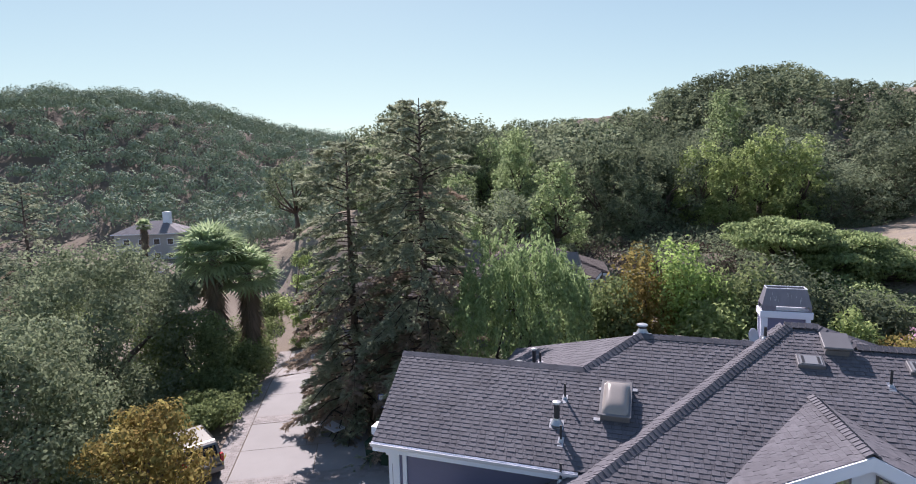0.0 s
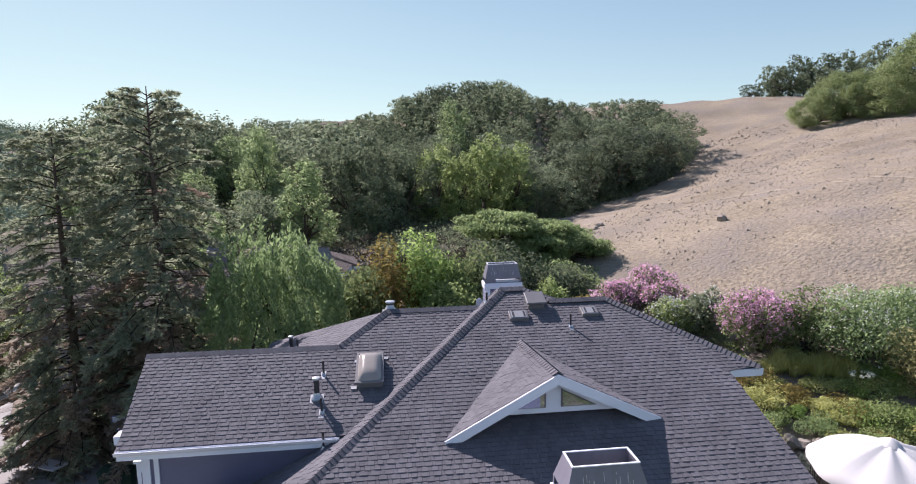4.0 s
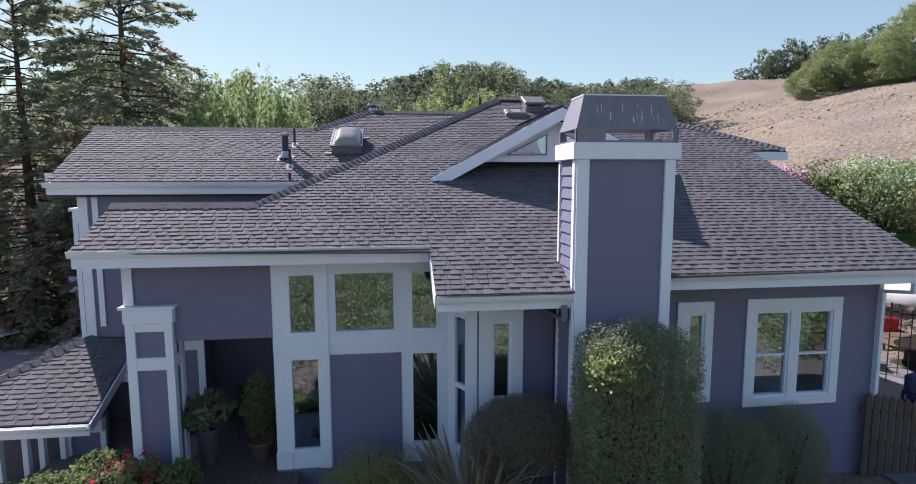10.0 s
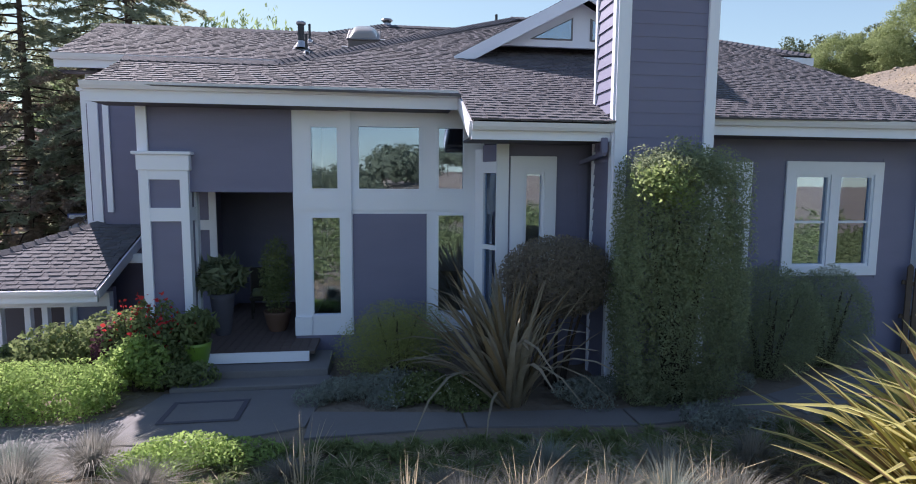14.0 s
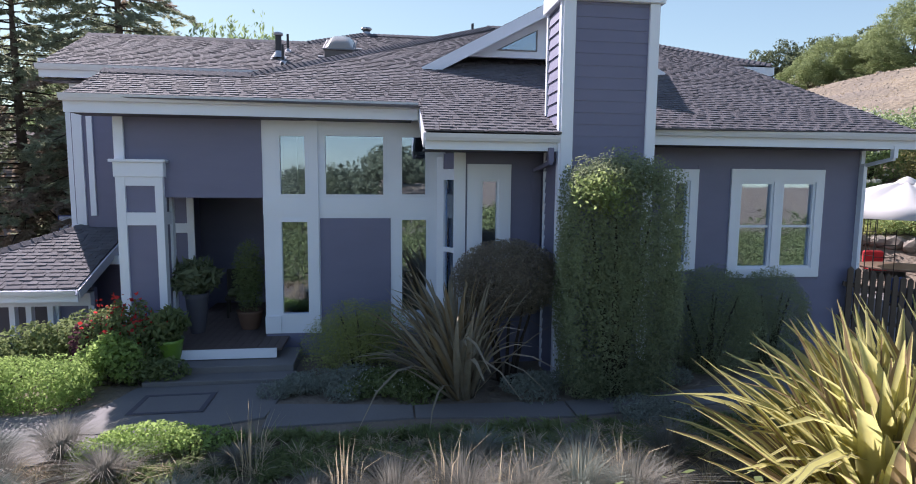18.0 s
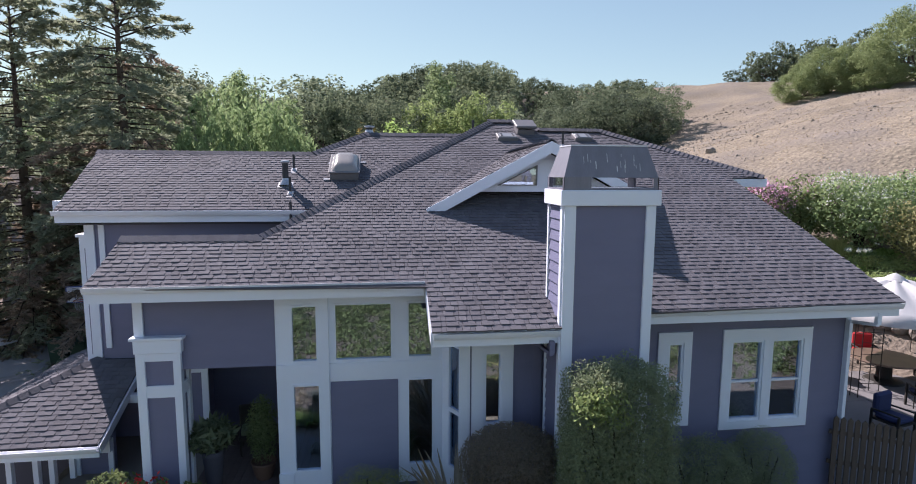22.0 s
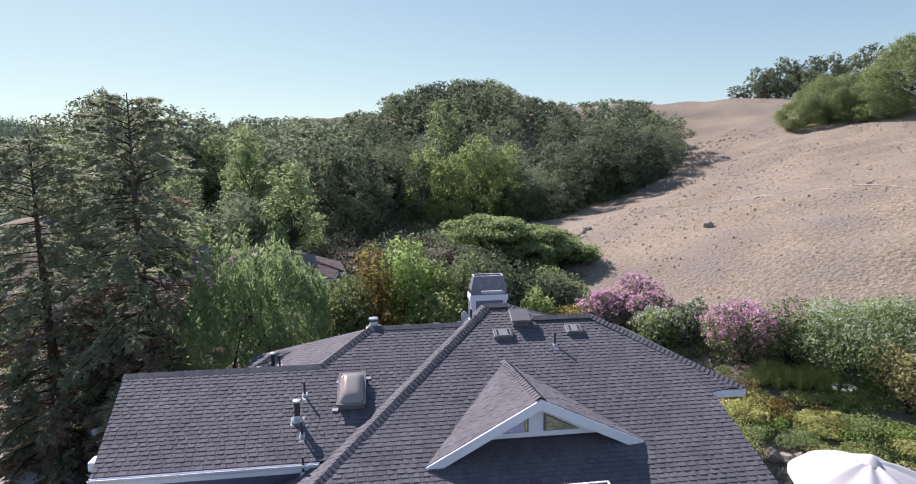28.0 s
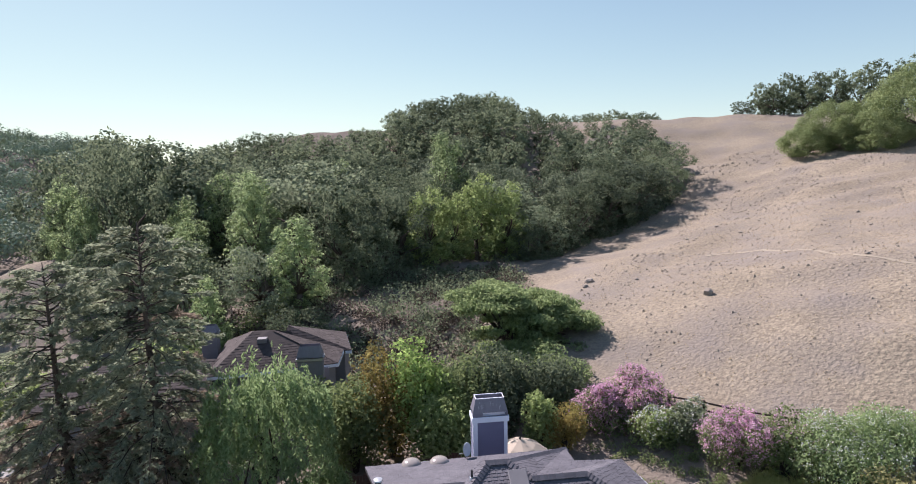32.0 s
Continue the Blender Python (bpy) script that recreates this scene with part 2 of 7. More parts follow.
L_FLAXY = leafmat("yellow flax margins", (0.215, 0.18, 0.052), (0.34, 0.30, 0.11), 0.4)
L_FLAXB = leafmat("brown and dry flax blades", (0.075, 0.055, 0.03), (0.17, 0.125, 0.07), 0.25)
L_FLAXG = leafmat("olive flax blades", (0.095, 0.092, 0.040), (0.195, 0.182, 0.08), 0.35)
L_DRY = leafmat("dry straw grass", (0.15, 0.12, 0.08), (0.26, 0.22, 0.15), 0.3)
L_PALE = leafmat("silvery straw grass", (0.072, 0.071, 0.063), (0.14, 0.135, 0.12), 0.2)
L_LAV = leafmat("silver-green lavender", (0.068, 0.080, 0.070), (0.13, 0.147, 0.13), 0.2)

# ---- mesh helpers ----


class Mesh:
    """Collects boxes, tubes and sheets into one mesh."""

    def __init__(self):
        self.v, self.f = [], []

    def add(self, verts, faces):
        k = len(self.v)
        self.v += [tuple(p) for p in verts]
        self.f += [tuple(i + k for i in f) for f in faces]
        return self

    def box(self, x0, y0, z0, x1, y1, z1, m=None):
        p = [Vector((x, y, z)) for z in (z0, z1) for y in (y0, y1) for x in (x0, x1)]
        if m is not None:
            p = [m @ q for q in p]
        return self.add(p, [(0, 2, 3, 1), (4, 5, 7, 6), (0, 1, 5, 4), (2, 6, 7, 3), (0, 4, 6, 2), (1, 3, 7, 5)])

    def bar(self, a, b, w, h, up=(0, 0, 1)):
        """A board from a to b, w wide and h deep along up, hung below the line a-b by h."""
        a, b, up = Vector(a), Vector(b), Vector(up)
        d = (b - a).normalized()
        s = d.cross(up).normalized() * w / 2
        u = s.cross(d).normalized() * h
        p = [a - s - u, a + s - u, b - s - u, b + s - u, a - s, a + s, b - s, b + s]
        return self.add(p, [(0, 2, 3, 1), (4, 5, 7, 6), (0, 1, 5, 4), (2, 6, 7, 3), (0, 4, 6, 2), (1, 3, 7, 5)])

    def slab(self, pts, thick, down=(0, 0, -1)):
        """A flat polygon with thickness below it."""
        n = len(pts)
        d = Vector(down) * thick
        p = [Vector(q) for q in pts]
        return self.add(p + [q + d for q in p], [tuple(range(n)), tuple(range(2 * n - 1, n - 1, -1))] + [(i, i + n, (i + 1) % n + n, (i + 1) % n) for i in range(n)])

    def tube(self, pts, radii, seg=8, cap=True):
        pts = [Vector(p) for p in pts]
        k = len(self.v)
        for i, p in enumerate(pts):
            d = (pts[min(i + 1, len(pts) - 1)] - pts[max(i - 1, 0)]).normalized()
            a = d.orthogonal().normalized() if i == 0 else (a - d * a.dot(d)).normalized()
            c = d.cross(a)
            for j in range(seg):
                t = 2 * math.pi * j / seg
                self.v.append(tuple(p + (a * math.cos(t) + c * math.sin(t)) * radii[i]))
        for i in range(len(pts) - 1):
            for j in range(seg):
                self.f.append((k + i * seg + j, k + i * seg + (j + 1) % seg, k + (i + 1) * seg + (j + 1) % seg, k + (i + 1) * seg + j))
        if cap:
            self.f.append(tuple(k + j for j in range(seg))[::-1])
            self.f.append(tuple(k + (len(pts) - 1) * seg + j for j in range(seg)))
        return self

    def lathe(self, profile, seg=20, at=(0, 0, 0)):
        k = len(self.v)
        for r, z in profile:
            for j in range(seg):
                t = 2 * math.pi * j / seg
                self.v.append((at[0] + r * math.cos(t), at[1] + r * math.sin(t), at[2] + z))
        for i in range(len(profile) - 1):
            for j in range(seg):
                self.f.append((k + i * seg + j, k + i * seg + (j + 1) % seg, k + (i + 1) * seg + (j + 1) % seg, k + (i + 1) * seg + j))
        return self

    def make(self, name, mat, smooth=False, bevel=0.0):
        me = bpy.data.meshes.new(name)
        me.from_pydata(self.v, [], self.f)
        if bevel:
            bm = bmesh.new()
            bm.from_mesh(me)
            bmesh.ops.bevel(bm, geom=bm.edges[:], offset=bevel, segments=1, affect="EDGES")
            bm.to_mesh(me)
            bm.free()
        me.materials.append(mat)
        if smooth:
            me.shade_smooth()
        return me


def part(name, mesh, mat, parent, label="", smooth=False, bevel=0.0):
    me = mesh if isinstance(mesh, bpy.types.Mesh) else mesh.make(name, mat, smooth, bevel)
    ob = new(name, me)
    ob.parent = parent
    return tagged(ob, label)


def thing(name, label, category, at=(0, 0, 0), group="", kind="", turn=0.0):
    ob = new(name)
    ob.empty_display_size = 0.2
    ob.matrix_basis = pose(*at, 0, 0, turn)
    return tagged(ob, label, category, group, kind)


def quads_mesh(name, v, mat, k=4):
    """A mesh of separate k-cornered leaves from an array of shape (n, k, 3)."""
    v = np.asarray(v, dtype=np.float32)
    n = len(v)
    me = bpy.data.meshes.new(name)
    me.vertices.add(n * k)
    me.vertices.foreach_set("co", v.reshape(-1))
    me.loops.add(n * k)
    me.loops.foreach_set("vertex_index", np.arange(n * k, dtype=np.int32))
    me.polygons.add(n)
    me.polygons.foreach_set("loop_start", np.arange(0, n * k, k, dtype=np.int32))
    me.update(calc_edges=True)
    me.validate()
    me.materials.append(mat)
    return me


def unit(a):
    return a / np.maximum(np.linalg.norm(a, axis=-1, keepdims=True), 1e-9)


def leaves(rng, pts, size, out=None, aspect=0.55, jitter=0.4, droop=0.0):
    """Leaf blades (diamonds) at pts, facing roughly along out."""
    n = len(pts)
    nrm = rng.normal(size=(n, 3))
    if out is not None:
        nrm = nrm * jitter * 2 + out
    nrm = unit(nrm)
    a = unit(np.cross(nrm, rng.normal(size=(n, 3))))
    if droop:
        a = unit(a + np.array([0, 0, -droop]))
    b = unit(np.cross(nrm, a))
    s = (size * rng.uniform(0.6, 1.35, n))[:, None]
    return np.stack([pts - a * s * 0.5, pts + b * s * aspect * 0.5, pts + a * s * 0.5, pts - b * s * aspect * 0.5], 1)


def blob_points(rng, centre, radii, n, shell=0.75):
    """Points in an ellipsoid, most of them near its skin; with the outward directions."""
    d = unit(rng.normal(size=(n, 3)))
    r = np.where(rng.random(n) < 0.75, rng.uniform(shell, 1.05, n), rng.uniform(0.2, 1, n))[:, None]
    return np.array(centre) + d * r * np.array(radii), d


# ---- ground ----


def smooth(t):
    t = np.clip(t, 0, 1)
    return t * t * (3 - 2 * t)


def ground_z(x, y):
    x, y = np.asarray(x, float), np.asarray(y, float)
    s, v = 0.47 * x + 0.88 * y, 0.88 * x - 0.47 * y
    r, head = np.hypot(x, y), np.degrees(np.arctan2(x, np.maximum(y, -1e9)))
    rise = lambda a, k: k * np.log1p(np.exp(np.clip((s - a) / k, -30, 30)))
    hill = 3.3 * smooth((s - 17) / 15) + 4.2 * smooth((s - 30) / 20) + 0.04 * rise(45, 3) + 0.12 * rise(78, 5) + 0.26 * rise(108, 6) - 0.55 * rise(147, 5)
    hill = hill + 0.22 * np.clip(v, -14, 30) * smooth((s - 25) / 15) * (1 - smooth((s - 100) / 42))
    hill = hill * (1 - smooth((6.8 - np.hypot(x - 13.2, (y - 11.5) * .9)) / 2.2))
    keep = np.where(r > 40, smooth((head + 40) / 34), 1.0)
    z = hill * keep - 7.0 * (1 - keep) * smooth((r - 50) / 40)
    left = smooth((-6.0 - x) / 1.4) * smooth((y - 3) / 3) * smooth((60 - y) / 20)
    z = z - 1.2 * left - 1.4 * smooth((-23 - x) / 5) * smooth((70 - r) / 20)
    z = z + 55 * np.exp(-((head + 51) / 24) ** 2) * smooth((r - 170) / 160) * (np.abs(head) < 130)
    z = z + 12.0 * np.exp(-(((x + 44) / 14) ** 2 + ((y - 73) / 13) ** 2))
    back = smooth((-y - 40) / 150)
    z = z + 8 * back * np.exp(-((x + 20) / 150) ** 2)
    rough = np.sin(x * 0.31 + 1.3 * np.sin(y * 0.17)) * np.sin(y * 0.27 + 0.9 * np.sin(x * 0.21))
    z = z + 0.35 * rough * smooth((s - 30) / 15) * keep
    step = np.sin(1.15 * s + 1.6 * np.sin(0.16 * v) + 0.9 * np.sin(0.37 * v + 0.2 * s)) * (0.5 + 0.5 * np.sin(0.23 * v + 0.11 * s))
    z = z + (0.13 + 0.05 * smooth((s - 50) / 20)) * step * smooth((s - 33) / 6) * keep * (r < 145) * smooth((x + 32) / 8)
    lump = np.sin(0.55 * x + 1.7 * np.sin(0.31 * y)) * np.sin(0.49 * y + 1.3 * np.sin(0.37 * x))
    z = z + 0.14 * lump * smooth((s - 34) / 8) * keep * (r < 145) * smooth((x + 32) / 8)
    return z


def axis(stops):
    out = []
    for a, b, d in stops:
        out += list(np.arange(a, b, d))
    return np.array(out + [stops[-1][1]])


gx = axis([(-2600, -600, 250), (-600, -160, 20), (-160, -70, 4), (-70, 60, 0.9), (60, 140, 1.6), (140, 400, 20), (400, 2600, 250)])
gy = axis([(-2600, -400, 250), (-400, -60, 20), (-60, -6, 3), (-6, 80, 0.9), (80, 190, 1.8), (190, 500, 20), (500, 2600, 250)])
GX, GY = np.meshgrid(gx, gy)
GZ = ground_z(GX, GY)
nx, ny = len(gx), len(gy)
idx = np.arange(nx * ny).reshape(ny, nx)
me = bpy.data.meshes.new("ground")
me.from_pydata(np.stack([GX, GY, GZ], -1).reshape(-1, 3).tolist(), [],
               np.stack([idx[:-1, :-1], idx[:-1, 1:], idx[1:, 1:], idx[1:, :-1]], -1).reshape(-1, 4).tolist())
me.shade_smooth()


def ground_material():
    m = material("dry grass hillside", (0.235, 0.195, 0.143), 0.95, 0.22, 0.12, 4.8, 0.6, tint=(0.405, 0.345, 0.258), spec=0.1, bump_dist=0.18)
    nt = m.node_tree
    b = nt.nodes["Principled BSDF"]
    n = nt.nodes.new
    geo = n("ShaderNodeNewGeometry")
    # garden soil and leaf litter close to the house, dry grass beyond the fence
    sep = n("ShaderNodeSeparateXYZ")
    nt.links.new(geo.outputs["Position"], sep.inputs[0])

    def math_node(op, a, b2=None, c=None):
        nd = n("ShaderNodeMath")
        nd.operation = op
        for i, q in enumerate((a, b2, c)):
            if q is None:
                continue
            if isinstance(q, (int, float)):
                nd.inputs[i].default_value = q
            else:
                nt.links.new(q, nd.inputs[i])
        return nd.outputs[0]

    s = math_node("MULTIPLY_ADD", sep.outputs[0], 0.47, math_node("MULTIPLY", sep.outputs[1], 0.88))
    wob = n("ShaderNodeTexNoise")
    wob.inputs["Scale"].default_value = 0.35
    s2 = math_node("MULTIPLY_ADD", wob.outputs["Fac"], 5.0, s)
    mr = n("ShaderNodeMapRange")
    mr.inputs["From Min"].default_value, mr.inputs["From Max"].default_value = 33.5, 35.5
    nt.links.new(s2, mr.inputs["Value"])
    fr = n("ShaderNodeMapRange")
    fr.inputs["From Min"].default_value, fr.inputs["From Max"].default_value = -13.0, -15.0
    nt.links.new(math_node("MULTIPLY_ADD", wob.outputs["Fac"], 1.5, sep.outputs[1]), fr.inputs["Value"])
    dry = math_node("MAXIMUM", mr.outputs[0], fr.outputs[0])
    soil = n("ShaderNodeTexNoise")
    soil.inputs["Scale"].default_value, soil.inputs["Detail"].default_value = 1.4, 6
    rampn = n("ShaderNodeValToRGB")
    e = rampn.color_ramp.elements
    e[0].position, e[0].color = 0.35, (0.115, 0.095, 0.08, 1)
    e[1].position, e[1].color = 0.72, (0.29, 0.245, 0.20, 1)
    nt.links.new(soil.outputs["Fac"], rampn.inputs[0])
    # tufts: dark specks and pale streaks on the slope
    tuft = n("ShaderNodeTexNoise")
    tuft.inputs["Scale"].default_value, tuft.inputs["Detail"].default_value = 3.4, 9
    tuft.inputs["Roughness"].default_value = 0.78
    turn = n("ShaderNodeMapping")
    turn.inputs["Rotation"].default_value = (0, 0, 0.49)
    turn.inputs["Scale"].default_value = (0.9, 1.05, 1.0)
    nt.links.new(geo.outputs["Position"], turn.inputs["Vector"])
    nt.links.new(turn.outputs[0], tuft.inputs["Vector"])
    tr = n("ShaderNodeMapRange")
    tr.inputs["From Min"].default_value, tr.inputs["From Max"].default_value = 0.43, 0.60
    nt.links.new(tuft.outputs["Fac"], tr.inputs["Value"])
    old = b.inputs["Base Color"].links[0].from_socket
    mt = n("ShaderNodeMix")
    mt.data_type = "RGBA"
    mt.inputs["B"].default_value = (0.14, 0.115, 0.094, 1)
    nt.links.new(math_node("MULTIPLY", tr.outputs[0], 0.68), mt.inputs["Factor"])
    nt.links.new(old, mt.inputs["A"])
    patch = n("ShaderNodeTexNoise")
    patch.inputs["Scale"].default_value, patch.inputs["Detail"].default_value, patch.inputs["Roughness"].default_value = 0.16, 5, 0.62
    nt.links.new(turn.outputs[0], patch.inputs["Vector"])
    pr = n("ShaderNodeMapRange")
    pr.inputs["From Min"].default_value, pr.inputs["From Max"].default_value = 0.42, 0.66
    nt.links.new(patch.outputs["Fac"], pr.inputs["Value"])
    mp2 = n("ShaderNodeMix")
    mp2.data_type = "RGBA"
    mp2.inputs["B"].default_value = (0.215, 0.188, 0.165, 1)
    nt.links.new(math_node("MULTIPLY", pr.outputs[0], 0.85), mp2.inputs["Factor"])
    nt.links.new(mt.outputs["Result"], mp2.inputs["A"])
    mt = mp2
    # leaf litter in the gully below the woods
    v = math_node("MULTIPLY_ADD", sep.outputs[0], 0.88, math_node("MULTIPLY", sep.outputs[1], -0.47))
    lit = n("ShaderNodeMapRange")
    lit.inputs["From Min"].default_value, lit.inputs["From Max"].default_value = -17.0, -20.0
    nt.links.new(math_node("MULTIPLY_ADD", wob.outputs["Fac"], 6.0, math_node("ADD", v, -3.0)), lit.inputs["Value"])
    here = math_node("MULTIPLY", math_node("LESS_THAN", s, 85.0), math_node("GREATER_THAN", sep.outputs[0], -25.0))
    dry = math_node("MULTIPLY", dry, math_node("SUBTRACT", 1.0, math_node("MULTIPLY", math_node("MULTIPLY", lit.outputs[0], here), 0.9)))
    # and under the far woods
    far = math_node("MAXIMUM", math_node("LESS_THAN", sep.outputs[0], -66.0), math_node("MULTIPLY", math_node("LESS_THAN", sep.outputs[0], 0.0), math_node("GREATER_THAN", sep.outputs[1], 108.0)))
    dry = math_node("MULTIPLY", dry, math_node("SUBTRACT", 1.0, far))
    mix = n("ShaderNodeMix")
    mix.data_type = "RGBA"
    nt.links.new(dry, mix.inputs["Factor"])
    nt.links.new(rampn.outputs[0], mix.inputs["A"])
    nt.links.new(mt.outputs["Result"], mix.inputs["B"])
    nt.links.new(mix.outputs["Result"], b.inputs["Base Color"])
    return m


me.materials.append(ground_material())
tagged(new("ground", me), "dry golden grass hillside with bare garden soil below", "ground", kind="structure")

# ---- the house ----
SLOPE = 0.425
L_SLOPE, K_SLOPE = 0.43, 0.49
EXP = 0.128


def m_z(y):
    return 4.55 + SLOPE * (y - 9.25)


def l_z(y):
    return 5.64 + L_SLOPE * (y - 12.56)


def k_z(x):
    return 5.196 + K_SLOPE * (x + 1.55)


def hip_x(y):
    return -1.55 + (y - 10.77) * 5.97 / 6.88


house = thing("house", "slate-blue lap-sided house with white trim and dark shingle roof", "house")
EDGE = [(-4.08, 9.32), (1.68, 9.32), (1.68, 8.06), (4.2, 8.06), (4.2, 8.43), (10.44, 8.43), (10.3, 13.66), (11.3, 13.66), (7.86, 16.93), (5.9, 16.93), (5.1, 17.63), (4.42, 17.63), (-1.55, 10.75), (-4.08, 10.75)]
roof = part("roof", Mesh().slab([(x, y, m_z(y) - .06) for x, y in EDGE], 0.12), UNDERLAY, house, "dark grey-blue asphalt shingle roof")
deck = Mesh()
deck.slab([(x, y, l_z(y) - .06) for x, y in ((-6.15, 12.62), (-.644, 12.62), (3.47, 17.23), (.42, 17.23), (-1.05, 15.7), (-6.65, 15.72))], 0.12)
deck.slab([(x, y, k_z(x) - .05) for x, y in ((-1.55, 10.77), (4.42, 17.65), (3.47, 17.25), (-.644, 12.56), (-3.5, 12.8))], 0.1)
# back slope of the entry roof, hip end, rear and side slopes
deck.slab([(-4.1, 10.77, 5.14), (-1.55, 10.77, 5.14), (-3.6, 12.95, 4.1), (-4.1, 12.95, 4.1)], 0.1)
deck.slab([(.42, 17.25, 7.60), (-1.05, 15.72, 6.94), (-4.38, 15.8, 5.47), (-4.38, 21.5, 5.47)], 0.1)
deck.slab([(-6.68, 15.76, 6.98), (-1.05, 15.74, 6.96), (-4.3, 18.5, 5.6), (-6.68, 18.5, 5.6)], 0.1)
part("roof_deck", deck, UNDERLAY, roof)


def tabs(origin, u, up, courses, span, seed, wid=(0.12, 0.25), thick=0.0175, e=None, lift=0.0):
    """Shingle tabs on a slope. origin + u * a + up * b; span(b) gives the stretch of a at plan distance b."""
    rng = random.Random(seed)
    u, up, o = Vector(u).normalized(), Vector(up), Vector(origin)
    n = u.cross(up).normalized()
    if n.z < 0:
        n = -n
    out = []
    e = e or EXP
    for k in range(courses[0], courses[1]):
        b0, b1 = k * e, (k + 1) * e
        s0, s1 = span(b0 + 1e-4), span(b1 - 1e-4)
        if s0 is None or s1 is None:
            continue
        a = min(s0[0], s1[0]) - rng.uniform(0, 0.3)
        hi = max(s0[1], s1[1])
        tooth = rng.random() < .5
        while a < hi:
            tooth = not tooth
            w = rng.uniform(wid[0], wid[1] * .85) if tooth else rng.uniform(wid[0] * .5, wid[0] * .9)
            q = [min(max(a, s0[0]), s0[1]), min(max(a + w - 0.006, s0[0]), s0[1]), min(max(a + w - 0.006, s1[0]), s1[1]), min(max(a, s1[0]), s1[1])]
            if q[1] - q[0] > 0.02 or q[2] - q[3] > 0.02:
                t = thick * rng.choice((1.0, 1.0, 1.25)) if tooth else thick * .55
                low = b0 - (rng.choice((0.0, 0.0, 0.006)) if tooth else -.005)
                base = [o + u * q[0] + up * low, o + u * q[1] + up * low, o + u * q[2] + up * (b1 + 0.01), o + u * q[3] + up * (b1 + 0.01)]
                h = [t + lift, t + lift, 0.003 + lift, 0.003 + lift]
                out.append([p + n * (g - 0.045) for p, g in zip(base, (0.03, 0.03, 0.03, 0.03))] + [p + n * g for p, g in zip(base, h)])
            a += w
    return out


TABF = [(4, 5, 6, 7), (0, 1, 5, 4), (0, 4, 7, 3), (1, 2, 6, 5)]


def lay(tab_list, parent, near=None, name="shingle"):
    """The tabs chosen by near() become pieces of their own, the rest one mesh."""
    rest, count = Mesh(), 0
    for t in tab_list:
        c = sum(t[4:], Vector()) / 4
        if near and near(c) and count < 290:
            me = bpy.data.meshes.new(name)
            me.from_pydata([tuple(p - c) for p in t], [], TABF)
            me.materials.append(SHINGLE_ONE)
            ob = new(name, me)
            ob.parent, ob.location = parent, c
            count += 1
        else:
            rest.add(t, TABF)
    return tagged(part("shingle_field", rest, SHINGLE, parent), kind="stuff")


def m_span(b):
    y = 7.9 + b
    if y < 8.28:
        return (1.62, 3.74)
    r = 10.48 - (y - 8.28) * 0.03
    if y < 9.179:
        return (1.62, r)
    if y < 10.77:
        return (-4.1, r)
    if y < 13.6:
        return (hip_x(y), r)
    if y < 16.95:
        return (hip_x(y), 11.38 - (y - 13.6) * 3.52 / 3.35)
    if y < 17.66:
        return (hip_x(y), 5.9 - (y - 16.95) * 0.8 / 0.7)
    return None


MT = tabs((0, 7.9, m_z(7.9)), (1, 0, 0), (0, 1, SLOPE), (0, 77), m_span, 1)


def l_span(b):
    y = 12.56 + b
    r = -0.644 + (y - 12.56) * 0.8776
    if y < 15.72:
        return (-6.2 - (y - 12.56) * 0.15, r)
    if y < 17.26:
        return (-1.05 + (y - 15.72) * 0.955, r)
    return None


LT = tabs((0, 12.56, 5.64), (1, 0, 0), (0, 1, L_SLOPE), (0, 37), l_span, 2)


def k_span(b):
    x = -3.5 + b
    y_valley = 12.56 + (x + 0.644) / 0.8776 if x > -0.644 else 12.56 - (x + .644) * 0.05
    y_hip = 10.77 + (x + 1.55) * 6.88 / 5.97 if x > -1.55 else 10.77 - (x + 1.55) * 1.08
    return (y_hip, y_valley) if y_valley > y_hip and x < 4.42 else None


KT = tabs((-3.5, 0, k_z(-3.5)), (0, 1, 0), (1, 0, K_SLOPE), (0, 62), k_span, 3)


def q_span(b):
    x = -4.38 + b
    lo = 15.8 if x < -1.05 else 15.74 + (x + 1.05) * 1.03
    return (lo, 21.5 - (x + 4.38) * 0.88) if x < .42 else None


QT = tabs((-4.38, 0, 5.5), (0, 1, 0), (1, 0, 0.45), (0, 38), q_span, 4)
# rear slopes
REAR = Mesh()
NW, NV, N1, N2, N3, N4 = (.42, 17.27, 7.66), (3.47, 17.27, 7.66), (4.42, 17.68, 8.12), (5.1, 17.68, 8.12), (5.9, 16.97, 7.82), (7.86, 16.97, 7.82)
FW, FE, RC, RE, RM_ = (-.2, 21.4, 6.2), (8.4, 21.1, 6.48), (11.4, 13.62, 6.38), (10.5, 20.1, 6.35), (8.2, 19.3, 6.95)
SLOPES = [[NW, NV, FW], [NV, FE, FW], [NV, N1, FE], [N1, N2, FE], [N2, N3, FE], [N3, RM_, FE], [N3, N4, RE], [N3, RE, RM_], [N4, RC, RE]]
for tri in SLOPES:
    REAR.slab(tri, 0.14)
part("rear_slope", REAR, UNDERLAY, roof)


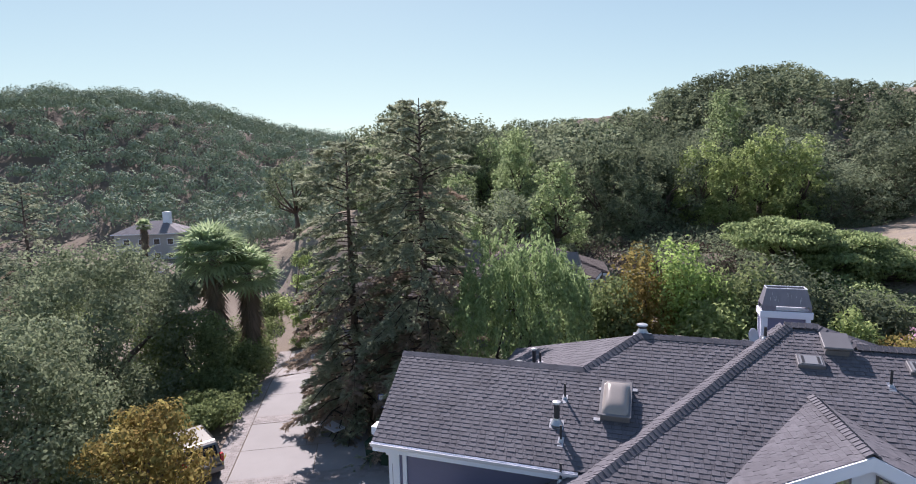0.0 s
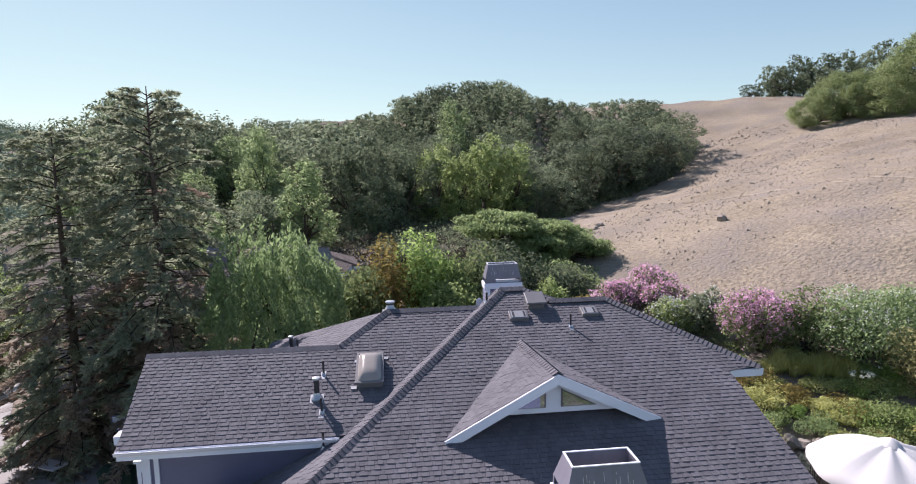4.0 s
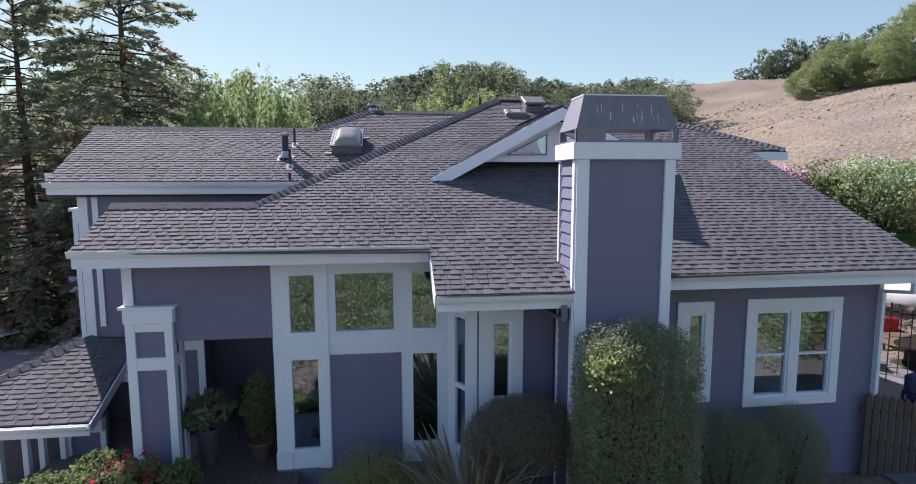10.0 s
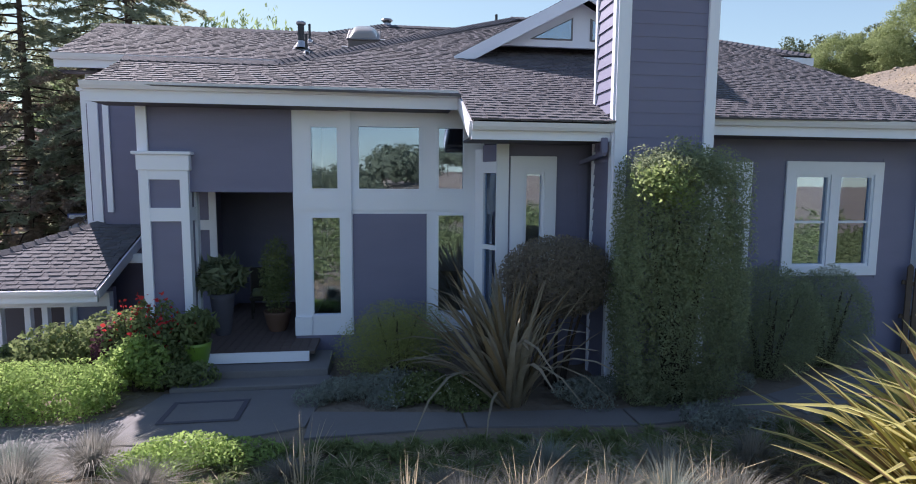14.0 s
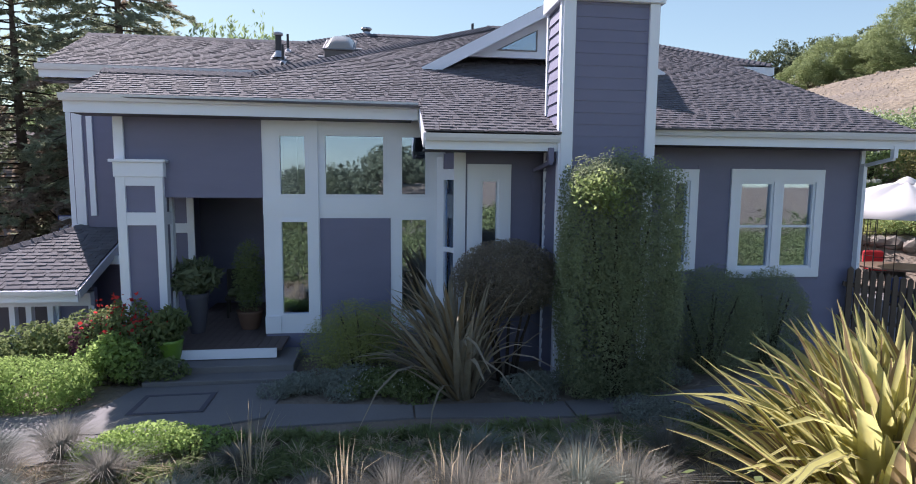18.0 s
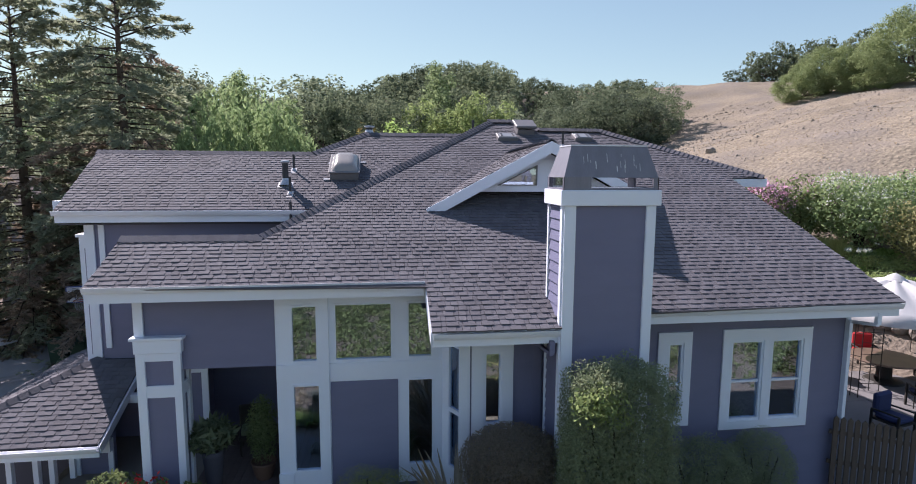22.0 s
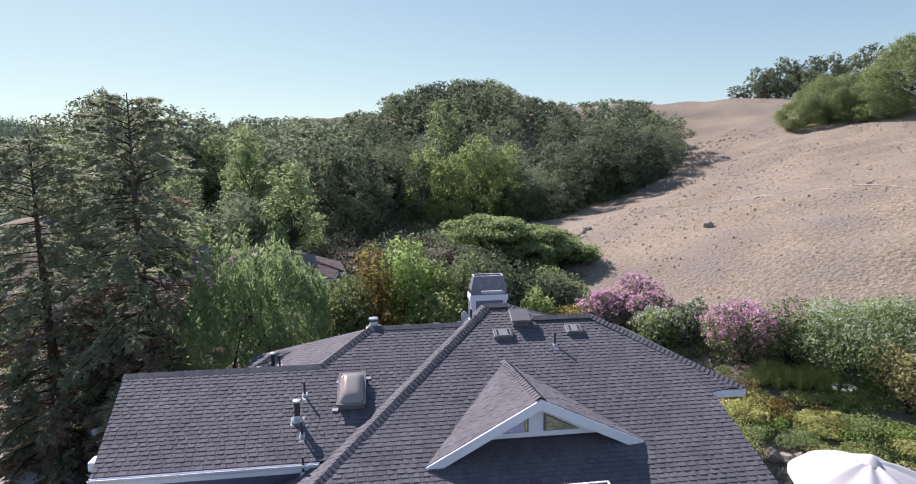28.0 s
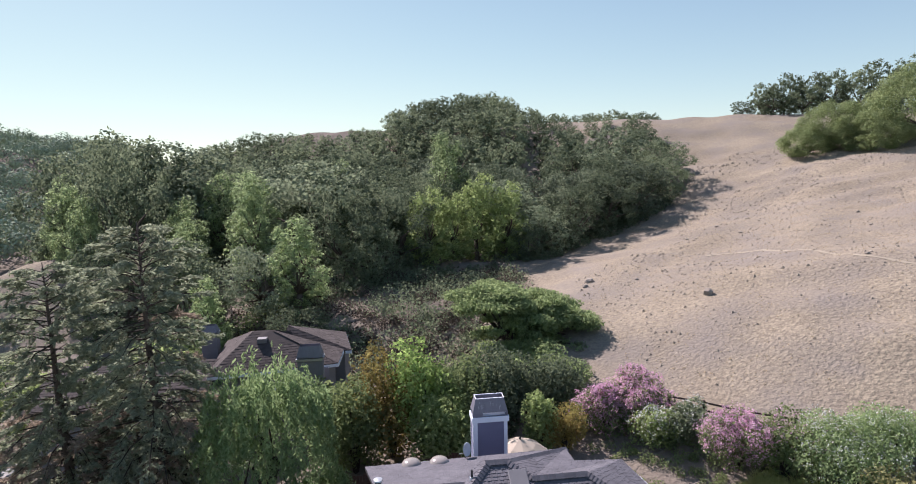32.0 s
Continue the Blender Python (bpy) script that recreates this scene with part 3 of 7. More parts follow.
def poly_tabs(pts, seed, e=None, wid=(0.12, 0.25)):
    """Shingle courses over a flat sloping polygon."""
    p = [Vector(q) for q in pts]
    n = (p[1] - p[0]).cross(p[-1] - p[0]).normalized()
    if n.z < 0:
        n = -n
    fall = Vector((n.x, n.y, 0)).normalized()
    up = -fall + Vector((0, 0, math.hypot(n.x, n.y) / n.z))
    u = Vector((-fall.y, fall.x, 0))
    ab = [((q - p[0]).dot(u), -(q - p[0]).dot(fall)) for q in p]
    b0 = min(b for _, b in ab)
    o = p[0] + up * b0 + n * .012

    def span(b):
        xs = []
        for (a1, c1), (a2, c2) in zip(ab, ab[1:] + ab[:1]):
            if (c1 - b0 - b) * (c2 - b0 - b) < 0:
                xs.append(a1 + (a2 - a1) * (b + b0 - c1) / (c2 - c1))
        return (min(xs), max(xs)) if len(xs) > 1 else None

    return tabs(o, u, up, (0, int((max(b for _, b in ab) - b0) / (e or EXP))), span, seed, wid, e=e)


for k, pts in enumerate(SLOPES):
    lay(poly_tabs(pts, 30 + k), roof)
for T, sel in ((MT, lambda c: c.y < 9.15 and c.x < 4.4 or (c.y < 8.75 and c.x > 5.2)), (LT, None), (KT, None), (QT, None)):
    lay(T, roof, sel)


def caps(a, b, parent, step=0.14, w=0.17, fall=0.09):
    """Ridge or hip caps: folded pieces, each lapping the last."""
    a, b = Vector(a), Vector(b)
    n = max(1, int((b - a).length / step))
    d = (b - a).normalized()
    s = d.cross(Vector((0, 0, 1))).normalized()
    u = s.cross(d).normalized()
    me = None
    for i in range(n):
        p = a + (b - a) * (i / n)
        if me is None:
            q = Mesh()
            L = step * 1.25
            pts = [-s * w - u * fall + u * .02, u * .038, s * w - u * fall + u * .02]
            pts2 = [x + d * L - u * 0.022 for x in pts]
            q.add(pts + pts2 + [x - u * .03 for x in pts], [(0, 1, 4, 3), (1, 2, 5, 4), (0, 6, 7, 1), (1, 7, 8, 2)])
            me = q.make("ridge_cap", SHINGLE_ONE)
        ob = new("ridge_cap", me)
        ob.parent, ob.location = parent, p


caps((-1.55, 10.77, 5.23), (4.42, 17.65, 8.2), roof)
caps((-4.1, 10.77, 5.23), (-1.5, 10.77, 5.23), roof)
caps((-6.68, 15.75, 7.03), (-1.05, 15.74, 7.03), roof)
caps((-1.05, 15.72, 7.04), (.42, 17.26, 7.72), roof)
caps((.42, 17.26, 7.70), (3.47, 17.26, 7.70), roof)
caps((4.32, 17.66, 8.21), (5.15, 17.66, 8.21), roof)
caps((5.9, 16.95, 7.89), (5.1, 17.66, 8.2), roof)
caps((5.85, 16.95, 7.9), (7.86, 16.95, 7.9), roof)
caps((11.36, 13.62, 6.44), (7.86, 16.95, 7.9), roof)
caps((8.4, 21.1, 6.53), (5.1, 17.68, 8.17), roof, 0.2)

# fascias, gutters, rakes
def fascia(a, b, h=0.2, w=0.04, name="fascia_board", mat=TRIM):
    return part(name, Mesh().bar(a, b, w, h), mat, house)


def gutter(a, b, mat=GUTTER):
    a, b = Vector(a), Vector(b)
    d = (b - a).normalized()
    s = Vector((d.y, -d.x, 0))
    m = Mesh()
    prof = [(0.0, 0.0), (0.0, -0.11), (0.075, -0.11), (0.10, -0.06), (0.115, 0.0), (0.105, 0.0), (0.085, -0.06), (0.07, -0.095), (0.012, -0.095), (0.012, 0.0)]
    k = len(prof)
    m.add([a + s * p + Vector((0, 0, q)) for p, q in prof] + [b + s * p + Vector((0, 0, q)) for p, q in prof],
          [(i, (i + 1) % k, k + (i + 1) % k, k + i) for i in range(k)] + [tuple(range(k))[::-1], tuple(range(k, 2 * k))])
    return part("gutter", m, mat, house, "white painted metal gutter")


fascia((-4.07, 9.29, 4.53), (1.6, 9.29, 4.53), 0.26)
gutter((-4.09, 9.27, 4.56), (1.6, 9.27, 4.56))
fascia((1.64, 8.03, 3.95), (3.73, 8.03, 3.95), 0.25)
gutter((1.64, 8.01, 3.94), (3.73, 8.01, 3.94))
fascia((5.24, 8.38, 4.11), (10.46, 8.4, 4.11), 0.25)
gutter((5.24, 8.36, 4.12), (10.46, 8.38, 4.12))
fascia((-6.2, 12.58, 5.6), (-.8, 12.58, 5.6), 0.24)
gutter((-6.22, 12.56, 5.62), (-.8, 12.56, 5.62))
fascia((1.63, 8.0, 3.95), (1.63, 9.3, 4.53), 0.24, name="rake_board")
fascia((10.49, 8.38, 4.08), (10.33, 13.6, 6.32), 0.22, name="rake_board")
fascia((10.3, 13.62, 6.36), (11.4, 13.62, 6.36), 0.22)
fascia((11.42, 13.6, 6.37), (10.53, 20.1, 6.34), 0.2)
fascia((-4.05, 9.28, 4.49), (-4.05, 10.77, 5.13), 0.22, name="rake_board")
fascia((-4.12, 10.77, 5.17), (-4.12, 12.95, 4.12), 0.24, name="rake_board")
fascia((-6.18, 12.6, 5.56), (-6.64, 15.73, 6.92), 0.22, name="rake_board")
fascia((-6.7, 15.75, 6.98), (-6.7, 18.5, 5.6), 0.24, name="rake_board")
part("return_board", Mesh().box(-6.42, 12.95, 5.60, -6.2, 13.3, 5.82), TRIM, house)
part("return_board", Mesh().box(-4.42, 15.7, 5.22, -4.32, 21.5, 5.46), TRIM, house)


# walls
def wall_box(x0, y0, z0, x1, y1, z1):
    return part("wall", Mesh().box(x0, y0, z0, x1, y1, z1), SIDING, house)


def wall_with_holes(x0, x1, z0, z1, y, holes, mat=SIDING, t=0.14, name="wall"):
    """A front wall in the plane y, with openings (x0, z0, x1, z1) cut right through."""
    xs = sorted({x0, x1, *[h[0] for h in holes], *[h[2] for h in holes]})
    zs = sorted({z0, z1, *[h[1] for h in holes], *[h[3] for h in holes]})
    m = Mesh()
    for a, b in zip(xs, xs[1:]):
        run = None
        for c, d in zip(zs, zs[1:]):
            hole = any(h[0] <= a and b <= h[2] and h[1] <= c and d <= h[3] for h in holes)
            if hole:
                if run:
                    m.box(a, y, run[0], b, y + t, run[1])
                run = None
            else:
                run = (run[0], d) if run else (c, d)
        if run:
            m.box(a, y, run[0], b, y + t, run[1])
    return part(name, m, mat, house)


def boards(x0, x1, z0, z1, y, parent, holes=(), step=0.18, side=None):
    """Lap siding: one tapered board a course; side: (x, y0, y1) for a wall that faces -x."""
    z = z0
    while z < z1 - 0.02:
        top = min(z + step + 0.012, z1)
        cuts = [(x0, x1)]
        for h in holes:
            if h[1] < z + step * 0.6 and h[3] > z + step * 0.3:
                cuts = [c for a, b in cuts for c in ((a, min(b, h[0])), (max(a, h[2]), b)) if c[1] - c[0] > 0.03]
        for a, b in cuts:
            m = Mesh()
            if side is None:
                m.add([(a, y - .013, z), (b, y - .013, z), (b, y - .006, top), (a, y - .006, top), (a, y, z), (b, y, z), (b, y, top), (a, y, top)],
                      [(0, 1, 2, 3), (0, 4, 5, 1), (3, 2, 6, 7), (0, 3, 7, 4), (1, 5, 6, 2)])
            else:
                m.add([(y - .032, b, z), (y - .032, a, z), (y - .006, a, top), (y - .006, b, top), (y, b, z), (y, a, z), (y, a, top), (y, b, top)],
                      [(0, 1, 2, 3), (0, 4, 5, 1), (3, 2, 6, 7), (0, 3, 7, 4), (1, 5, 6, 2)])
            part("siding_board", m, SIDING, parent)
        z += step


def board(x0, z0, x1, z1, y, proud=0.045, name="trim_board", parent=None, mat=TRIM):
    return part(name, Mesh().box(x0, y - proud, z0, x1, y, z1), mat, parent or house)


def window(x0, z0, x1, z1, y, sash=0.0, fr=0.045, parent=None):
    """A fixed or sash window in a wall at y: frame, panes, inner stops."""
    w = part("window", Mesh().box(x0, y - .02, z0, x0 + fr, y + .09, z1).box(x1 - fr, y - .02, z0, x1, y + .09, z1).box(x0 + fr, y - .02, z0, x1 - fr, y + .09, z0 + fr).box(x0 + fr, y - .02, z1 - fr, x1 - fr, y + .09, z1), TRIM, parent or house, "white framed window")
    zz = [z0 + fr, z1 - fr]
    if sash:
        part("sash_rail", Mesh().box(x0 + fr, y, sash - .022, x1 - fr, y + .05, sash + .022), TRIM, w)
        zz = [z0 + fr, sash - .022, sash + .022, z1 - fr]
    for a, b in zip(zz[::2], zz[1::2]):
        ob = part("pane", Mesh().box(x0 + fr, y + .03, a, x1 - fr, y + .038, b), GLASS, w)
        ob.visible_shadow = False
    return w


# tall entry window wall
UH = [(-.82, 2.97, -.39, 4.0), (-.03, 2.97, 1.0, 4.02), (1.34, 2.98, 1.77, 4.02), (-.82, .79, -.36, 2.47), (1.34, .79, 1.79, 2.51)]
UH = [(a - .035, b - .035, c + .035, d + .035) for a, b, c, d in UH]
wall_with_holes(-1.13, 2.14, -.3, 4.36, 9.79, UH, TRIM)
for q in UH:
    window(*q, 9.79, fr=.035)
boards(-.14, 1.13, .2, 2.54, 9.785, house)
board(-.36, .43, -.16, 4.36, 9.79, 0.06, "downpipe")
board(-1.13, 2.6, 2.14, 2.9, 9.79, 0.02)
board(-1.14, .43, -.86, .75, 9.79, 0.03)
boards(-1.13, 2.14, -.3, .42, 9.79, house)
# entry: upper wall and recess
wall_with_holes(-3.54, -1.13, 2.9, 4.36, 9.79, [])
boards(-3.4, -1.13, 2.9, 4.36, 9.79, house)
board(-3.55, 3.5, -3.39, 4.4, 9.77, 0.04)
# recess walls
wall_box(-3.6, 12.9, -.1, -.9, 13.04, 2.9)
boards(-3.6, -.9, .25, 2.9, 12.9, house)
wall_box(-1.13, 9.93, .2, -1.0, 12.9, 2.9)
part("porch_ceiling", Mesh().box(-3.6, 9.93, 2.9, -1.0, 12.9, 2.98), DARKGREY, house)
# wall behind left of the porch with white corner boards
wall_box(-3.4, 12.2, .2, -3.3, 12.9, 2.9)
# lower-right step wall and small window wall
# the slanting return between the two window walls
ra, rb_ = Vector((1.98, 9.76, 0)), Vector((2.40, 9.0, 0))
rd = (rb_ - ra).normalized()
rn = Vector((-rd.y, rd.x, 0)) * -1
if rn.y > 0:
    rn = -rn
RL = (rb_ - ra).length
RM = Matrix(((rd.x, -rn.x, 0, ra.x), (rd.y, -rn.y, 0, ra.y), (0, 0, 1, 0), (0, 0, 0, 1)))
part("return_wall", Mesh().box(0, 0, -.3, .2, .08, 3.66, RM).box(RL - .2, 0, -.3, RL, .08, 3.66, RM).box(.2, 0, -.3, RL - .2, .08, .8, RM).box(.2, 0, 3.3, RL - .2, .08, 3.44, RM), TRIM, house)
part("wall", Mesh().box(.2, .01, 3.44, RL - .2, .08, 3.72, RM), SIDING, house)
rw = part("window", Mesh().box(.2, -.02, .8, .25, .06, 3.3, RM).box(RL - .25, -.02, .8, RL - .2, .06, 3.3, RM).box(.25, -.02, .8, RL - .25, .06, .85, RM).box(.25, -.02, 3.25, RL - .25, .06, 3.3, RM).box(.25, -.02, 1.95, RL - .25, .06, 2.03, RM), TRIM, house, "narrow white framed corner window")
for z0, z1 in ((.85, 1.95), (2.03, 3.25)):
    part("pane", Mesh().box(.25, .02, z0, RL - .25, .028, z1, RM), GLASS, rw).visible_shadow = False
SW = [(2.69, 1.9, 2.97, 3.24)]
wall_with_holes(2.28, 3.74, -.3, 3.72, 9.0, SW)
window(2.66, 1.87, 3.0, 3.27, 9.0)
board(2.43, 1.7, 2.66, 3.52, 9.0)
board(3.0, 1.7, 3.2, 3.52, 9.0)
board(2.66, 3.27, 3.0, 3.52, 9.0)
board(2.2, -.3, 2.4, 3.72, 9.0, 0.05)
boards(2.4, 3.74, -.3, 3.72, 9.0, house, [(2.43, 1.7, 3.2, 3.52)])
wall_box(3.74, 9.04, -.3, 5.1, 9.18, 4.1)
# right wall with its windows
RW = [(7.59, 1.65, 8.24, 3.25), (8.45, 1.65, 9.1, 3.25), (6.28, 1.75, 6.56, 3.25)]
wall_with_holes(5.1, 10.1, -.4, 4.05, 9.1, RW)
boards(5.1, 10.1, -.4, 4.05, 9.1, house, [(7.39, 1.46, 9.29, 3.5), (6.05, 1.6, 6.74, 3.48)])
for a, b in ((7.39, 7.57), (8.26, 8.43), (9.12, 9.29)):
    board(a, 1.46, b, 3.5, 9.1)
for a, b in ((7.57, 8.26), (8.43, 9.12)):
    board(a, 1.46, b, 1.63, 9.1)
    board(a, 3.27, b, 3.5, 9.1)
    window(a, 1.63, b, 3.27, 9.1, 2.43)
board(6.05, 1.6, 6.26, 3.48, 9.1)
board(6.58, 1.6, 6.74, 3.48, 9.1)
board(6.26, 3.27, 6.58, 3.48, 9.1)
board(6.26, 1.6, 6.58, 1.73, 9.1)
window(6.26, 1.73, 6.58, 3.27, 9.1, 2.43)
board(10.02, -.4, 10.1, 4.05, 9.1, 0.05, "corner_board")
wall_box(9.96, 9.24, -.4, 10.1, 18.16, 4.4)
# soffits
part("soffit", Mesh().box(-4.0, 9.31, 4.27, 1.5, 9.79, 4.31), DARKGREY, house)
part("soffit", Mesh().box(1.66, 8.05, 3.71, 3.7, 9.0, 3.75), DARKGREY, house)
part("soffit", Mesh().box(5.26, 8.42, 3.87, 10.3, 9.1, 3.91), DARKGREY, house)
# left wing
wall_box(-5.8, 13.0, -1.3, -1.0, 13.14, 5.4)
boards(-5.45, -1.0, 1.4, 5.32, 13.0, house)
board(-5.82, -1.3, -5.62, 5.34, 13.0, 0.04, "corner_board")
board(-5.52, 2.4, -5.4, 5.34, 13.0, 0.05)
wall_box(-5.8, 13.14, -1.3, -5.66, 18.3, 5.6)
wall_box(-5.66, 18.16, -1.3, 10.1, 18.3, 5.3)
part("soffit", Mesh().box(-6.2, 12.7, 5.30, -.9, 13.0, 5.33), DARKGREY, house)
bay = part("window_bay", Mesh().box(-6.04, 13.16, 1.6, -5.8, 14.5, 4.98), TRIM, house, "white boxed window bay")
part("bay_cap", Mesh().box(-6.09, 13.11, 4.98, -5.8, 14.55, 5.05), TRIM, bay)
part("bay_panel", Mesh().box(-5.93, 13.150, 2.2, -5.86, 13.158, 4.72), SIDING, bay, "slate-blue siding strip")
# floor inside closes the place below
part("floor_slab", Mesh().box(-5.7, 9.95, -.3, 11.5, 18.2, .2), ROOM, house)

# chimney with its sheet-metal shroud
def chimney(x0, x1, y0, y1, z0, z1, ztop, name_label):
    c = part("chimney", Mesh().box(x0, y0, z0, x1, y1, z1), SIDING, house, name_label)
    boards(x0 + .17, x1 - .14, z0, z1 - .25, y0, c)
    boards(y0 + .10, y1 - .05, z0, z1 - .25, x0, c, side=True)
    for a, b in ((x0 - .02, x0 + .17), (x1 - .14, x1 + .02)):
        board(a, z0, b, z1 - .2, y0, 0.05, "corner_board", c)
    part("corner_board", Mesh().box(x0 - .045, y0, z0, x0, y0 + .10, z1 - .2), TRIM, c)
    part("corner_board", Mesh().box(x0 - .045, y1 - .05, z0, x0, y1 + .02, z1 - .2), TRIM, c)
    part("cap_trim", Mesh().box(x0 - .09, y0 - .09, z1 - .25, x1 + .09, y1 + .09, z1), TRIM, c, bevel=0.01)
    s = Mesh()
    ix, iy, h1 = .15, .14, z1 + .2
    xa, xb, ya, yb = x0 - .04, x1 + .04, y0 - .04, y1 + .04
    # sloping shroud with slots along its foot
    low = [(xa, ya), (xb, ya), (xb, yb), (xa, yb)]
    top = [(xa + ix, ya + iy), (xb - ix, ya + iy), (xb - ix, yb - iy), (xa + ix, yb - iy)]
    v = [(p[0], p[1], h1) for p in low] + [(p[0], p[1], ztop) for p in top]
    tt = 0.03
    inn = [(xa + tt, ya + tt), (xb - tt, ya + tt), (xb - tt, yb - tt), (xa + tt, yb - tt)]
    inn2 = [(xa + ix + tt, ya + iy + tt), (xb - ix - tt, ya + iy + tt), (xb - ix - tt, yb - iy - tt), (xa + ix + tt, yb - iy - tt)]
    v += [(p[0], p[1], h1) for p in inn] + [(p[0], p[1], ztop) for p in inn2]
    f = []
    for i in range(4):
        j = (i + 1) % 4
        f += [(i, j, 4 + j, 4 + i), (8 + i, 12 + i, 12 + j, 8 + j), (4 + i, 4 + j, 12 + j, 12 + i), (i, 8 + i, 8 + j, j)]
    s.add(v, f)
    sh = part("shroud", s, CAPMETAL, c, "dark painted sheet-metal chimney shroud with white streaks")
    for i, ((ax, ay), (bx, by)) in enumerate(zip(low, low[1:] + low[:1])):
        dx, dy = bx - ax, by - ay
        for f0, f1, za, zb in ((0, 1, z1, z1 + .035), (0, .28 if i == 0 else .08, z1 + .035, h1 + .005), (.95, 1, z1 + .035, h1 + .005)):
            part("shroud_skirt", Mesh().box(min(ax + dx * f0, ax + dx * f1) - .006, min(ay + dy * f0, ay + dy * f1) - .006, za, max(ax + dx * f0, ax + dx * f1) + .006, max(ay + dy * f0, ay + dy * f1) + .006, zb), CAPMETAL, sh)
    rs = random.Random(int(x0 * 10))
    for i in range(16):
        fx, fz, ln = rs.uniform(.08, .92), rs.uniform(.35, .8), rs.uniform(.04, .16)
        yy = ya + iy * fz
        xx = xa + ix * fz + (xb - xa - 2 * ix * fz) * fx
        zz = h1 + (ztop - h1) * fz
        nn = Vector((0, -(ztop - h1), iy)).normalized() * .004
        dn = Vector((0, -iy, -(ztop - h1))).normalized() * ln
        p0 = Vector((xx, yy, zz)) + nn
        part("streak", Mesh().slab([p0, p0 + Vector((.008, 0, 0)), p0 + Vector((.010, 0, 0)) + dn, p0 + Vector((.002, 0, 0)) + dn], .002, (0, 1, 0)), STREAK, sh, "white dropping")
    part("shroud_rim", Mesh().box(xa + ix - .01, ya + iy - .01, ztop, xb - ix + .01, ya + iy + .03, ztop + .02).box(xa + ix - .01, yb - iy - .03, ztop, xb - ix + .01, yb - iy + .01, ztop + .02).box(xa + ix - .01, ya + iy + .03, ztop, xa + ix + .03, yb - iy - .03, ztop + .02).box(xb - ix - .03, ya + iy + .03, ztop, xb - ix + .01, yb - iy - .03, ztop + .02), GUTTER, sh, "bright metal rim")
    part("flue_tray", Mesh().box(x0 + .05, y0 + .05, z1, x1 - .05, y1 - .05, z1 + .03), GUTTER, sh)
    return c


chimney(3.75, 5.25, 7.95, 8.72, -.2, 6.22, 6.92, "slate-blue sided chimney with white corner boards")
chimney(4.68, 6.22, 23.0, 23.7, 2.0, 7.28, 8.1, "slate-blue sided rear chimney with white corner boards")

# dormer gable
DX, DZ0, DZ1 = 4.68, 5.80, 7.2
dl_, dr_, dap, drt = Vector((1.83, 11.82, 5.68)), Vector((7.56, 12.12, 5.80)), Vector((4.72, 11.88, 7.22)), Vector((4.48, 15.08, 7.08))
dorm = part("dormer", Mesh().slab([dl_, dap, drt], 0.06).slab([dap, dr_, drt], 0.06), UNDERLAY, house, "white-trimmed gable dormer with two triangular windows")


def dormer_tabs(a, seed, flip):
    """Tabs on one side of the gable: courses run back from the gable edge."""
    d = (drt - dap)
    out = []
    rng = random.Random(seed)
    n = int((a - dap).length / 0.12)
    nrm = (a - dap).cross(d).normalized()
    if nrm.z < 0:
        nrm = -nrm
    for i in range(n):
        f0, f1 = 1 - i / n, 1 - (i + 1) / n
        p0, p1 = dap + (a - dap) * f0, dap + (a - dap) * f1
        l0, l1 = (1 - f0), (1 - f1)
        u = -rng.uniform(0, .2)
        L = d.length
        while u < L * l1:
            w = rng.uniform(.12, .22)
            q = [min(max(u, 0), L * l0), min(max(u + w - .006, 0), L * l0), min(max(u + w - .006, 0), L * l1), min(max(u, 0), L * l1)]
            dd = d.normalized()
            t = rng.choice((.010, .016, .024))
            base = [p0 + dd * q[0], p0 + dd * q[1], p1 + dd * q[2], p1 + dd * q[3]]
            out.append([p - nrm * .015 for p in base] + [p + nrm * g for p, g in zip(base, (t, t, .003, .003))])
            u += w
    return out


lay(dormer_tabs(dl_, 5, False) + dormer_tabs(dr_, 6, True), dorm)
caps(dap + Vector((0, 0, .03)), drt + Vector((0, 0, .03)), dorm, 0.15, .14, .07)
for a in (dl_, dr_):
    part("rake_board", Mesh().bar(dap + Vector((0, -.02, -.005)), a + Vector((0, -.02, -.005)), 0.05, 0.24), TRIM, dorm)
gw = Mesh()
yb = 12.25
gw.slab([(2.9, yb, 6.05), (6.5, yb, 6.05), (4.7, yb, 7.0)], 0.1, (0, 1, 0))
part("gable_wall", gw, TRIM, dorm)
for pts in ([(3.55, 6.2), (4.5, 6.2), (4.5, 6.68)], [(4.9, 6.2), (5.85, 6.2), (4.9, 6.68)]):
    w = part("window", Mesh().slab([(p[0], yb - .03, p[1]) for p in pts], 0.03, (0, 1, 0)), SKYFRAME, dorm, "triangular window with wooden blinds")
    c = np.mean(pts, 0)
    ins = [tuple(c + (np.array(p) - c) * .86) for p in pts]
    part("blind", Mesh().slab([(p[0], yb - .036, p[1]) for p in ins], 0.004, (0, 1, 0)), material("tan blind", (0.33, 0.24, 0.15), 0.8, 0.15, 2, 30, 0.1, stretch=(1, 1, 20)), w)
    ob = part("pane", Mesh().slab([(p[0], yb - .046, p[1]) for p in ins], 0.004, (0, 1, 0)), GLASS, w)
    ob.visible_shadow = False

# ---- trees and shrubs ----


